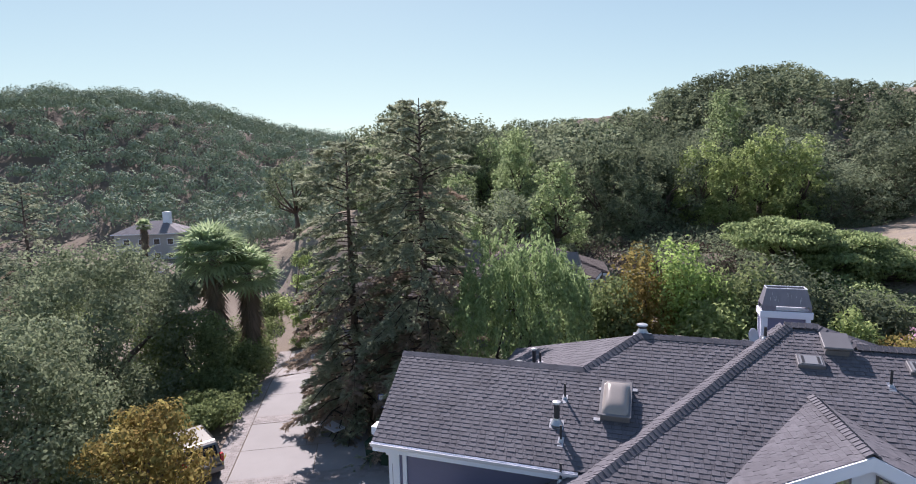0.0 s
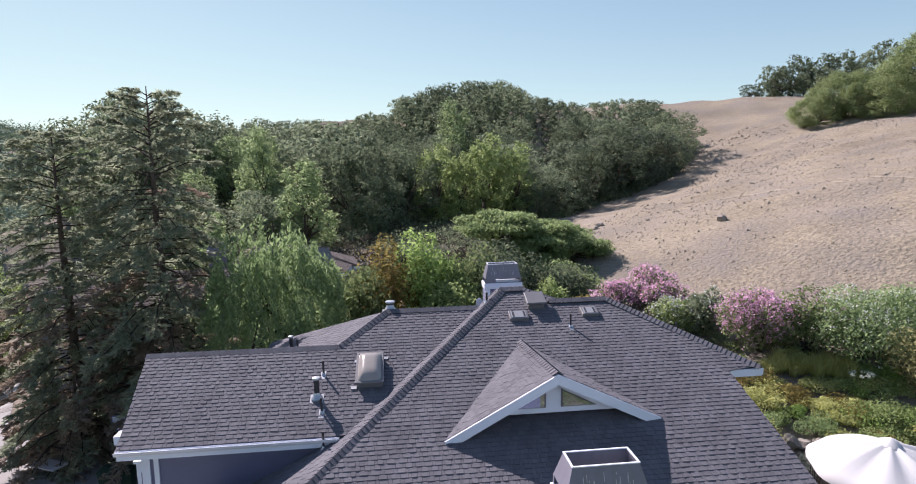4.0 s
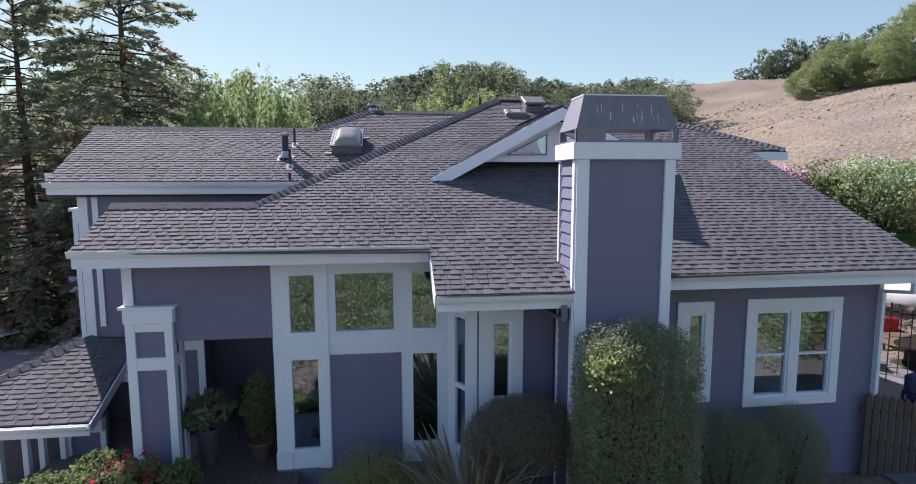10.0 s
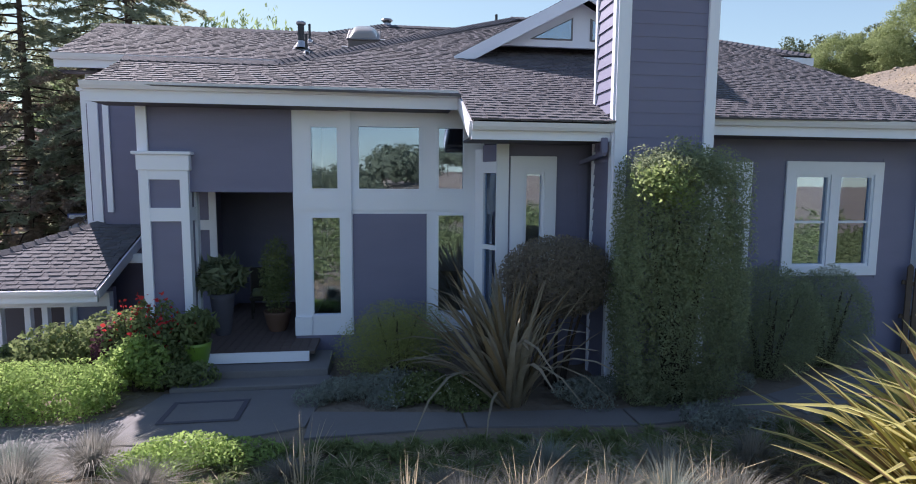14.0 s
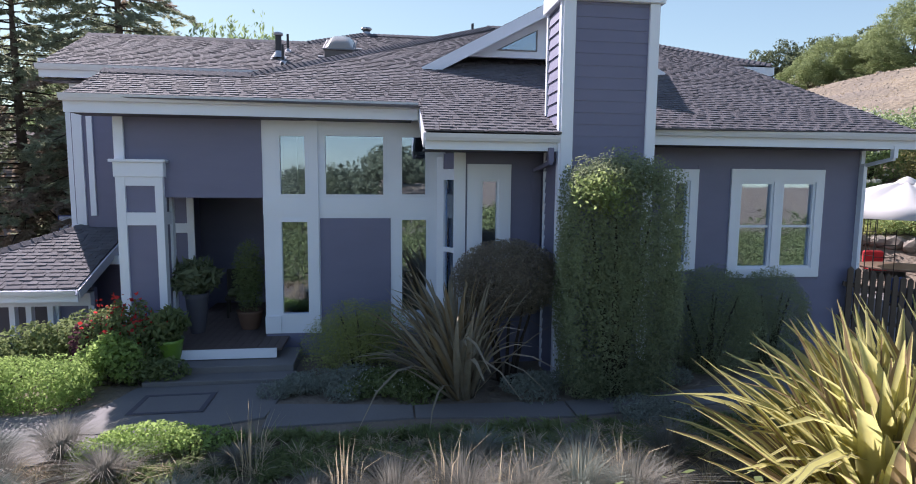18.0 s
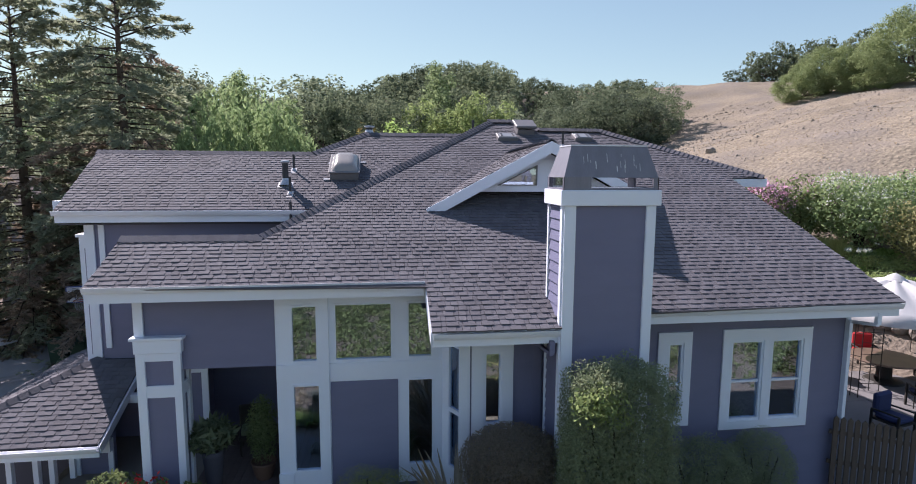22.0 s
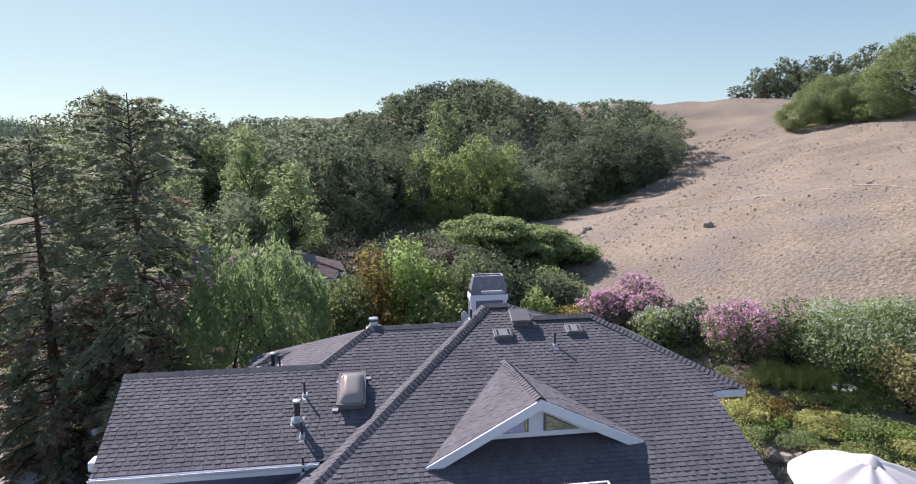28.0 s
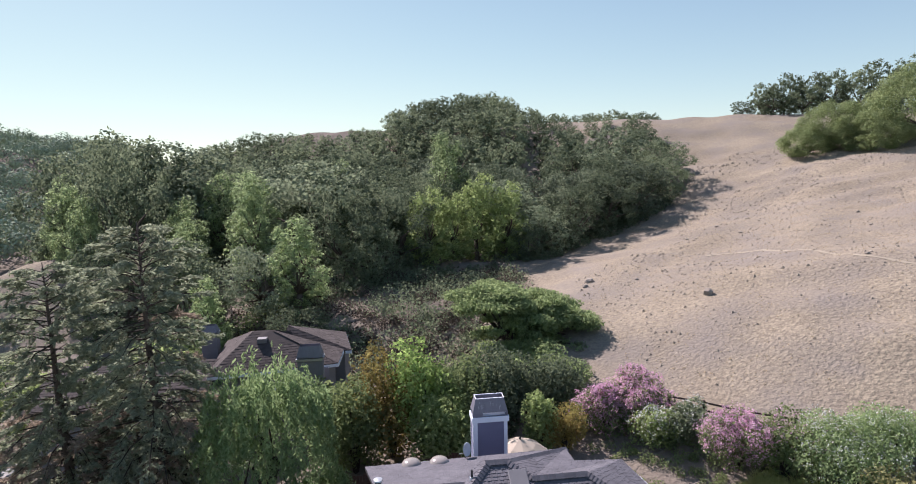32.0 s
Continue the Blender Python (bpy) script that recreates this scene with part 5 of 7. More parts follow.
for i, (x, y, s) in enumerate(((-23.6, 42.5, 4.6), (-20.2, 41.0, 3.6), (-27, 46, 4.5), (-36, 46, 3), (-40, 36, 3.5), (-18, 46, 4.5), (-13, 41, 4), (-44, 30, 6))):
    shrub("garden_shrub", "yellow-green garden shrub behind the driveway" if i < 2 else "green garden shrub behind the driveway", (x, y), (s, s, s * 1.1), L_LIGHT if i in (0, 5) else L_SHRUB, 4200, .26, 70 + i, 9, group="drive shrubs")


def palm(at, height, seed, n=58, reach=3.3):
    rng = np.random.default_rng(seed)
    z = float(ground_z(*at))
    t = thing("fan_palm", "fan palm with a skirt of dead brown thatch", "palm", (at[0], at[1], z - .1), "fan palms")
    part("trunk", Mesh().tube([(0, 0, -.2), (.05, 0, height * .5), (0, 0, height)], [.36, .30, .28], 12), BARK, t, smooth=True)
    live, dead = [], []
    stalk = Mesh()
    for i in range(n):
        a = i * 2.39996
        el = radians(80 - 115 * i / n) + rng.normal() * .1
        hub = np.array((0, 0, height))
        d = np.array((math.cos(a) * math.cos(el), math.sin(a) * math.cos(el), math.sin(el)))
        L = reach * rng.uniform(.85, 1.1)
        c = hub + d * L * .55 - np.array((0, 0, .10 * L))
        stalk.tube([hub, c], [.03, .02], 4, False)
        side = np.cross(d, (0, 0, 1))
        side /= np.linalg.norm(side) + 1e-9
        up = np.cross(side, d)
        for j in range(15):
            th = radians(-105 + 210 * j / 14)
            v = d * math.cos(th) + side * math.sin(th) + up * .12
            bl = L * .62 * rng.uniform(.85, 1.1)
            wv = np.cross(v, up)
            wv = wv / (np.linalg.norm(wv) + 1e-9) * .10
            tip = c + v * bl - np.array((0, 0, bl * .22))
            live.append([c - wv * .3, c + v * bl * .55 - wv, tip, c + v * bl * .55 + wv])
    for i in range(900):
        a, h = rng.uniform(0, 6.28), rng.uniform(height * .42, height * .98)
        d = np.array((math.cos(a), math.sin(a), 0))
        p = d * .22 + np.array((0, 0, h))
        q = p + d * rng.uniform(.3, 1.1) + np.array((0, 0, -rng.uniform(.8, 1.5)))
        w = np.cross(d, (0, 0, 1)) * rng.uniform(.05, .12)
        dead.append([p - w * .3, (p + q) / 2 - w, q, (p + q) / 2 + w])
    part("stalk", stalk, L_PALM, t)
    part("fronds", quads_mesh("fronds", live, L_PALM), L_PALM, t)
    part("thatch", quads_mesh("thatch", dead, L_THATCH), L_THATCH, t, "hanging dead brown thatch")
    return t


palm((-30.4, 33.0), 9.7, 81, 70, 2.9)
palm((-28.9, 35.0), 8.0, 82, 56, 2.6)
palm((-112.0, 99.0), 9.0, 83, 30, 2.0)


def weeping_tree(at, height, radius, seed):
    rng = np.random.default_rng(seed)
    z = float(ground_z(*at))
    t = thing("pepper_tree", "weeping bright green pepper tree behind the house", "tree", (at[0], at[1], z))
    P, tops = [], []
    for i in range(int(64 * radius * radius)):
        a, rr = rng.uniform(0, 6.28), radius * math.sqrt(rng.uniform(0, 1))
        top = height * (1 - .38 * (rr / radius) ** 2) * (rng.uniform(.45, 1.0) if i % 3 == 0 else rng.uniform(.82, 1.0)) * (1 + .13 * math.sin(2 * a + 1) * rr / radius + .09 * math.sin(5 * a + 2.1 * rr))
        L = rng.uniform(.9, 2.4)
        p0 = np.array((rr * math.cos(a), rr * math.sin(a), top))
        k = 34
        u = rng.uniform(0, 1, k)
        sway = rng.normal(size=2) * .18
        q = p0 + np.stack([sway[0] * u + rng.normal(size=k) * .09, sway[1] * u + rng.normal(size=k) * .09, -L * u], 1)
        q[:, :2] += (p0[:2] / radius * .35) * (u[:, None])
        P.append(q)
        if i % 40 == 0:
            tops.append(tuple(p0 * .85))
    P = np.concatenate(P)
    P = P[P[:, 2] > .3]
    part("trunk", limb_mesh(rng, (0, 0, 0), tops[:8], .22), DARKBARK, t, smooth=True)
    part("crown", quads_mesh("crown", leaves(rng, P, .26, rng.normal(size=P.shape), .28, .6, 1.2), L_PEPPER), L_PEPPER, t)
    return t


weeping_tree((-5.0, 25.3), 9.9, 3.0, 91)
weeping_tree((-2.4, 24.6), 4.4, 1.5, 92)


def acacia(at, seed):
    rng = np.random.default_rng(seed)
    z = float(ground_z(*at))
    t = thing("silk_tree", "spreading flat-topped silk tree with layered bright foliage", "tree", (at[0], at[1], z))
    P, O, cs = [], [], []
    for i in range(120):
        y = rng.uniform(-3.0, 3.0)
        if i < 32:
            x = rng.uniform(-4.6, .3)
            h = 5.0 - .07 * (x + 2) ** 2 - rng.uniform(0, 1.1) - .05 * y * y
        else:
            x = rng.uniform(-2.4, 5.9)
            h = 4.3 - .085 * (x - 1.4) ** 2 - rng.uniform(0, 1) ** 1.5 * 3.5 - .06 * y * y
        c = (x, y, max(h, .8))
        cs.append(c)
        k = rng.uniform(.55, 1.35)
        p, o = blob_points(rng, c, (1.1 * k, 1.05 * k, .34 * k), int(600 * k * k), .3)
        P.append(p)
        O.append(o * .6 + np.array((0, 0, .6)))
    P, O = np.concatenate(P), np.concatenate(O)
    m = Mesh()
    for c in cs[::2]:
        m.tube([(0, 0, -.3), (c[0] * .35, c[1] * .35, 1.4), (c[0], c[1], c[2] - .1)], [.2, .12, .03], 6)
    part("trunk", m, DARKBARK, t, smooth=True)
    part("crown", quads_mesh("crown", leaves(rng, P, .25, O, .42, .6), L_SILK), L_SILK, t)
    return t


acacia((10.6, 41.5), 95)
broad_tree("garden_tree", "dense dark green tree beside the silk tree", (11.8, 40.4), 3.8, 2.2, L_SILK, 15000, .22, 96, 14, .03)

# shrubs behind the house, from the neighbour's side to the hill
for i, (x, y, sx, sz, mt, n) in enumerate(((-1.2, 28.8, 3.0, 4.4, L_SHRUB, 5200), (.9, 29.4, 3.0, 5.2, L_ORANGE, 4200), (2.7, 29.2, 3.2, 5.0, L_HEDGE, 5200), (4.6, 29.8, 3.0, 4.5, L_SHRUB, 5200), (3.6, 27.4, 2.6, 3.6, L_LIGHT, 4200), (6.6, 30, 3.2, 4.4, L_OAK, 4000), (-2.9, 30.5, 2.6, 3.4, L_SHRUB, 3600), (8.4, 31.5, 3.4, 3.6, L_OAK, 3600), (11.3, 32, 3.4, 2.8, L_OAK, 3600))):
    shrub("garden_shrub", "tall shrub turning orange behind the rear fence" if mt is L_ORANGE else "tall green shrub behind the rear fence", (x, y), (sx, 2.8, sz * 1.32), mt, int(n * 1.3), .22, 100 + i, 10, group="rear shrubs")
shrub("garden_shrub", "narrow bright green shrub behind the rear chimney", (8.9, 27.0), (1.4, 1.4, 4.2), L_LIGHT, 3000, .2, 110)
shrub("garden_shrub", "yellow and orange shrub behind the house", (10.4, 27.2), (2.2, 1.8, 2.8), L_MAPLE, 3000, .17, 111)
for i, (x, y, w, h) in enumerate(((7.0, 33.0, 3.4, 3.4), (9.6, 34.2, 3.6, 3.2), (12.2, 34.4, 3.2, 2.6), (11.0, 36.8, 4, 3), (6.0, 36, 3.6, 3.2), (4.2, 33.4, 3.2, 3.6))):
    shrub("garden_shrub", "dense green shrub below the silk tree", (x, y), (w, 3.0, h), L_SILK, 4600, .2, 130 + i, 9, group="rear shrubs")
undergrowth("ground_cover", "low green plants behind the house", [(rngw.uniform(11.5, 17.5), rngw.uniform(22.0, 27.0)) for _ in range(60)], L_SHRUB, 52, .5, 150, .1)
PK = (L_PINK, 1900, .09)
shrub("oleander", "pink flowering oleander along the hill fence", (13.3, 28.8), (2.7, 2.2, 2.7), L_SHRUB, 4200, .2, 112, 8, blossom=PK, group="oleanders")
shrub("oleander", "pink flowering oleander along the hill fence", (15.4, 28.6), (2.7, 2.4, 3.1), L_SHRUB, 4600, .2, 113, 8, blossom=PK, group="oleanders")
shrub("oleander", "white flowering oleander among pink ones", (15.2, 26.4), (1.9, 1.6, 2.8), L_LIGHT, 3200, .17, 114, 7, blossom=(L_WHITE, 260, .09), group="oleanders")
shrub("oleander", "green oleander with few white flowers", (17.0, 26.2), (1.8, 1.6, 2.4), L_OLIVE, 3000, .17, 115, 7, blossom=(L_WHITE, 120, .08), group="oleanders")
shrub("oleander", "large pink flowering oleander by the fence", (18.3, 23.6), (2.8, 2.5, 3.0), L_SHRUB, 5200, .18, 116, 9, blossom=(L_PINK, 2000, .085), group="oleanders")
shrub("oleander", "dark green oleander past its bloom", (20.0, 22.6), (2.8, 2.6, 3.2), L_SHRUB, 4600, .18, 117, 8, blossom=(L_PINK, 160, .08), group="oleanders")
shrub("oleander", "big round white flowering oleander", (22.0, 21.5), (3.8, 3.2, 3.2), L_OLEA, 15000, .13, 118, 11, blossom=(L_WHITE, 520, .075), group="oleanders")
shrub("oleander", "white flowering oleander on the slope", (25.0, 22.0), (3.2, 3.0, 2.7), L_OLEA, 9000, .14, 119, 9, blossom=(L_WHITE, 260, .07), group="oleanders")
shrub("garden_shrub", "brown and olive shrub above the garden bed", (22.5, 18.7), (2.4, 2.2, 3.1), L_FLAXG, 5000, .14, 120, 9)
shrub("garden_shrub", "brown and olive shrub above the garden bed", (25.0, 17.9), (3, 2.6, 2.6), L_OLIVE, 4000, .16, 121, 8)

# ---- entry, deck, post ----
CREAM = material("canopy cloth", (0.66, 0.66, 0.67), 0.8, 0.04, 1, 40, 0.1, through_light=0.25)
RED = material("red cushion cloth", (0.42, 0.03, 0.035), 0.85, 0.2, 3, 80, 0.2)
BLUE = material("navy cushion cloth", (0.035, 0.045, 0.11), 0.85, 0.2, 3, 80, 0.2)
IRON = material("dark wrought iron", (0.03, 0.028, 0.026), 0.55, 0.3, 5, 60, 0.1)
POTGREEN = material("green glazed pot", (0.13, 0.24, 0.035), 0.3, 0.2, 3, 20, 0.05, spec=0.5)
TERRA = material("terracotta", (0.13, 0.075, 0.055), 0.8, 0.2, 3, 40, 0.15)
STONE = material("field stone", (0.24, 0.215, 0.19), 0.9, 0.35, 1.5, 14, 0.6, objrand=0.6, bump_dist=0.03)
SILVER = material("silver car paint", (0.20, 0.195, 0.185), 0.3, 0.05, 1, 10, 0.0, metal=0.5, spec=0.5)
TYRE = material("black rubber", (0.02, 0.02, 0.02), 0.8, 0.2, 5, 50, 0.2)
LAMPRED = material("red lamp lens", (0.40, 0.015, 0.015), 0.2, 0.1, 5, 50, 0.0, spec=0.6)
BINGREEN = material("green bin plastic", (0.025, 0.055, 0.035), 0.5, 0.15, 3, 40, 0.1)
BOARDWHITE = material("white backboard", (0.55, 0.58, 0.64), 0.4, 0.05, 2, 30, 0.0)
BLUEPAINT = material("blue line paint", (0.05, 0.10, 0.32), 0.5, 0.05, 2, 30, 0.0)

post = part("entry_post", Mesh().box(-3.48, 9.72, -.1, -2.82, 10.2, 3.25), SIDING, house, "panelled entry pier with a white cap")
for x0, x1 in ((-3.53, -3.38), (-2.9, -2.77)):
    board(x0, -.1, x1, 3.25, 9.72, 0.045, "corner_board", post)
    part("corner_board", Mesh().box(-2.82, 9.72 if x1 > -3 else 10.07, -.1, -2.775, 9.84 if x1 > -3 else 10.21, 3.25), TRIM, post)
board(-3.38, 2.42, -2.9, 2.64, 9.72, 0.04, "trim_board", post)
board(-3.38, 3.1, -2.9, 3.25, 9.72, 0.04, "trim_board", post)
board(-3.38, -.1, -2.9, .3, 9.72, 0.04, "trim_board", post)
part("trim_board", Mesh().box(-2.82, 9.84, 2.42, -2.78, 10.07, 2.64), TRIM, post)
part("cap", Mesh().box(-3.55, 9.65, 3.25, -2.74, 10.25, 3.5).box(-3.6, 9.6, 3.5, -2.69, 10.3, 3.55), TRIM, post, bevel=.008)
pier = part("entry_post", Mesh().box(-3.5, 11.9, .3, -3.0, 12.3, 2.9), SIDING, house, "second panelled pier in the shaded porch")
for x0, x1 in ((-3.54, -3.42), (-3.12, -2.98)):
    board(x0, .3, x1, 2.9, 11.9, .04, "corner_board", pier)
board(-3.42, 2.1, -3.12, 2.3, 11.9, .035, "trim_board", pier)

porch = thing("porch_deck", "dark weathered wood porch with white edge board", "deck", (-1.85, 9.4, 0), kind="structure")
xx = -2.85
while xx < -.85:
    part("plank", Mesh().box(xx + 1.85, -.38, .33, xx + 1.85 + .135, 3.45, .375), DECKWOOD, porch)
    xx += .142
part("edge_board", Mesh().box(-1.02, -.42, .22, 1.04, -.385, .38), TRIM, porch, "white painted edge board")
part("riser_wall", Mesh().box(-1.0, -.38, -.1, 1.0, 3.4, .33), DARKGREY, porch)
stoop = thing("entry_steps", "grey concrete steps below the porch", "steps", (-1.5, 8.8, 0), kind="structure")
part("tread", Mesh().box(-1.15, -.15, -.1, 1.02, .85, .2), CONCRETE, stoop, bevel=.012)
part("tread", Mesh().box(-1.2, -.5, -.1, 1.08, -.15, .09), CONCRETE, stoop, bevel=.012)

# paths
walkway = thing("walkway", "worn grey concrete garden path", "path", (0, 0, 0), kind="structure")


def slab_piece(pts, z, mat, parent, name="slab", t=.12, lift=0.0):
    return part(name, Mesh().slab([(x, y, z) for x, y in pts], t), mat, parent, bevel=.006)


slab_piece([(-3.35, 6.7), (-1.65, 6.6), (-.6, 6.95), (-.45, 8.28), (-2.75, 8.28), (-2.9, 7.6)], .03, CONCRETE, walkway)
slab_piece([(-5.6, 5.6), (-4.4, 5.1), (-1.65, 6.57), (-3.37, 6.67), (-2.95, 7.57), (-3.2, 7.35), (-6.2, 7.2)], .025, CONCRETE, walkway)
slab_piece([(-9.2, 4.6), (-7.2, 3.2), (-4.42, 5.07), (-5.63, 5.58), (-6.25, 7.18), (-9, 6.6)], .02, CONCRETE, walkway)
slab_piece([(-.57, 6.62), (1.4, 6.72), (1.4, 7.15), (-.57, 7.4)], .03, CONCRETE, walkway)
slab_piece([(1.43, 6.72), (3.6, 6.52), (3.6, 7.05), (1.43, 7.15)], .028, CONCRETE, walkway)
slab_piece([(3.63, 6.52), (6.0, 6.75), (5.9, 7.3), (3.63, 7.05)], .03, CONCRETE, walkway)
slab_piece([(6.03, 6.6), (9.0, 7.6), (8.7, 8.3), (5.93, 7.3)], .028, CONCRETE, walkway)
mat_ = thing("door_mat", "dark bordered stone panel set in the path", "mat", (-1.97, 7.54, .034), turn=1)
part("panel", Mesh().box(-.5, -.36, 0, .5, .36, .006), CONCRETE, mat_)
for a, b in (((-.5, -.36), (.5, -.30)), ((-.5, .30), (.5, .36)), ((-.5, -.3), (-.43, .3)), ((.43, -.3), (.5, .3))):
    part("border", Mesh().box(a[0], a[1], .007, b[0], b[1], .012), DARKGREY, mat_)

# low roof beside the entry
side = thing("side_porch", "low shingled side porch with white gutter and posts", "porch", (0, 0, 0))
sr = part("roof", Mesh().slab([(-4.7, 10.6, 1.14), (-4.7, 13.0, 2.14), (-5.7, 13.0, 2.14), (-8.1, 10.6, 1.14)], .1).slab([(-5.7, 13.0, 2.14), (-5.7, 16.5, 2.14), (-8.1, 16.5, 1.14), (-8.1, 10.6, 1.14)], .1), UNDERLAY, side)
lay(tabs((0, 10.6, 1.17), (1, 0, 0), (0, 1, .417), (0, 19), lambda b: (-8.1 + b, -4.7) if b < 2.4 else None, 8, (.15, .3)), sr)
lay(tabs((-8.1, 0, 1.17), (0, 1, 0), (1, 0, .417), (0, 19), lambda b: (10.6 + b, 16.5) if b < 2.4 else None, 9, (.15, .3)), sr)
caps((-8.1, 10.6, 1.22), (-5.7, 13.0, 2.2), sr, .2, .15, .07)
part("fascia_board", Mesh().bar((-8.15, 10.58, 1.12), (-4.68, 10.58, 1.12), .04, .2), TRIM, side)
part("rake_board", Mesh().bar((-4.68, 10.56, 1.14), (-4.68, 12.98, 2.12), .04, .18), TRIM, side)
gutter((-8.15, 10.56, 1.15), (-4.68, 10.56, 1.15)).parent = side
part("gutter_end", Mesh().box(-4.75, 12.0, 1.42, -4.25, 12.16, 1.6), TRIM, side)
part("wall", Mesh().box(-5.5, 11.3, -1.2, -4.75, 11.42, 1.05), SIDING, side)
# dark-coloured wall stands in for the shaded opening between the posts
part("wall", Mesh().box(-8.0, 12.6, -1.2, -5.5, 12.7, 1.3), DARKGREY, side)
for x in (-6.75, -6.25, -5.95, -5.56):
    part("post", Mesh().box(x, 11.16, -1.2, x + .1, 11.28, 1.0), TRIM, side)
part("beam", Mesh().box(-8.0, 11.14, .72, -4.75, 11.3, .98), TRIM, side)
for x in (-5.5, -4.85):
    part("trim_board", Mesh().box(x, 11.25, -1.2, x + .1, 11.3, .72), TRIM, side)

# ---- things on the roof ----


def on_l(x, y):
    return (x, y, l_z(y))


def on_m(x, y):
    return (x, y, m_z(y))


TILT_ = Matrix.Rotation(math.atan(SLOPE), 4, "X")
dome = thing("skylight", "domed smoked acrylic skylight in a grey frame", "skylight")
dome.matrix_basis = Matrix.Translation((-.08, 14.62, l_z(14.62) + .0)) @ TILT_
part("curb", Mesh().box(-.36, -.6, -.05, .36, .6, .19), SKYFRAME, dome, bevel=.02)
part("frame", Mesh().box(-.4, -.64, .19, .4, .64, .23), SKYFRAME, dome, bevel=.015)
dm = Mesh()
N = 12
for j in range(N + 1):
    for i in range(N + 1):
        u, v = i / N * 2 - 1, j / N * 2 - 1
        dm.v.append((u * .33, v * .57, .23 + .16 * (1 - u ** 4) * (1 - v ** 4) ** .8))
for j in range(N):
    for i in range(N):
        a = j * (N + 1) + i
        dm.f.append((a, a + 1, a + N + 2, a + N + 1))
part("dome", dm, ACRYLIC, dome, smooth=True)
for x, y in ((-.47, .42), (.36, .5), (-.52, -.66)):
    part("flashing", Mesh().box(x, y, .0, x + .16, y + .1, .035), GALV, dome)


def pipe_vent(at, h, r, cap=False, flash=True):
    v = thing("vent_pipe", "dark capped vent pipe with metal flashing" if cap else "thin dark plumbing vent with metal flashing", "vent", at, "roof vents")
    part("pipe", Mesh().tube([(0, 0, -.1), (0, 0, h)], [r, r], 14), DARKMETAL, v, smooth=False)
    part("boot", Mesh().lathe([(r * 2.3, .0), (r * 1.25, r * 1.6), (r * 1.05, r * 2.2)], 14), GALV, v)
    part("flashing", Mesh().slab([(-r * 2.4, -.16, -.055), (r * 2.4, -.16, -.055), (r * 2.4, .1, .07), (-r * 2.4, .1, .07)], .01), GALV, v)
    if cap:
        part("cap", Mesh().lathe([(0, h + .06), (r * 1.4, h + .045), (r * 1.55, h + .01), (r * 1.2, h - .02)], 16), GALV, v)
    return v


pipe_vent(on_l(-1.5, 13.8), .55, .075, True)
pipe_vent(on_l(-1.41, 14.62), .42, .03)
pipe_vent(on_l(-1.32, 13.3), .42, .03)
pipe_vent((-1.2, 12.5, k_z(-1.2)), .45, .03)
pipe_vent(on_m(6.24, 15.68), .42, .03)
pipe_vent((-2.9, 17.8, 6.16), .6, .06, True)
pipe_vent((-3.48, 18.0, 5.9), .3, .11, True)
pipe_vent((-2.72, 17.95, 6.24), .4, .035)
pipe_vent((.5, 17.5, 7.58), .32, .11, True)
pipe_vent((3.78, 17.25, k_z(3.78)), .35, .04)
pipe_vent((9.9, 15.9, 6.8), .4, .03)
for x, y, z in ((1.74, 20.9, 6.46), (2.9, 20.8, 6.5)):
    d2 = thing("roof_vent", "low domed roof vent on the rear slope", "vent", (x, y, z), "rear roof vents")
    part("base", Mesh().lathe([(.36, -.12), (.36, .06), (.3, .07)], 20), DARKMETAL, d2)
    part("dome", Mesh().lathe([(.40, .04), (.33, .13), (.18, .19), (0, .205)], 20), ACRYLIC, d2, smooth=True)


def flat_skylight(at, w, h, mat_top, label, lift=.12):
    s = thing("skylight", label, "skylight", (0, 0, 0), "flat skylights")
    s.matrix_basis = Matrix.Translation(at) @ TILT_
    part("curb", Mesh().box(-w / 2, -h / 2, -.03, w / 2, h / 2, lift), SKYFRAME, s, bevel=.015)
    part("glazing", Mesh().box(-w / 2 + .06, -h / 2 + .05, lift, w / 2 - .06, h / 2 - .05, lift + .012), mat_top, s)
    for x in (-w / 2 + .1, w / 2 - .16):
        part("blind_edge", Mesh().box(x, -h / 2 + .08, lift + .013, x + .06, h / 2 - .08, lift + .018), DARKMETAL, s)
    return s


PALEPANEL = material("pale skylight glazing", (0.30, 0.30, 0.31), 0.2, 0.08, 2, 20, 0.0, spec=0.6)
flat_skylight(on_m(4.66, 16.25), .62, .42, PALEPANEL, "small flat skylight with a pale blind")
flat_skylight(on_m(7.05, 16.3), .55, .42, PALEPANEL, "small flat skylight with a pale blind")
hatch = thing("roof_hatch", "raised square metal roof vent box", "vent", (0, 0, 0))
hatch.matrix_basis = Matrix.Translation(on_m(5.34, 16.85)) @ TILT_
part("box", Mesh().box(-.27, -.27, -.05, .27, .27, .16), SKYFRAME, hatch)
part("lid", Mesh().box(-.33, -.33, .3, .33, .33, .22), SKYFRAME, hatch, bevel=.02)
part("lid_boss", Mesh().lathe([(.18, .22), (.16, .245), (0, .25)], 16), SKYFRAME, hatch)
dish = thing("satellite_dish", "small white satellite dish on the rear eave", "dish", (4.05, 21.2, 6.3))
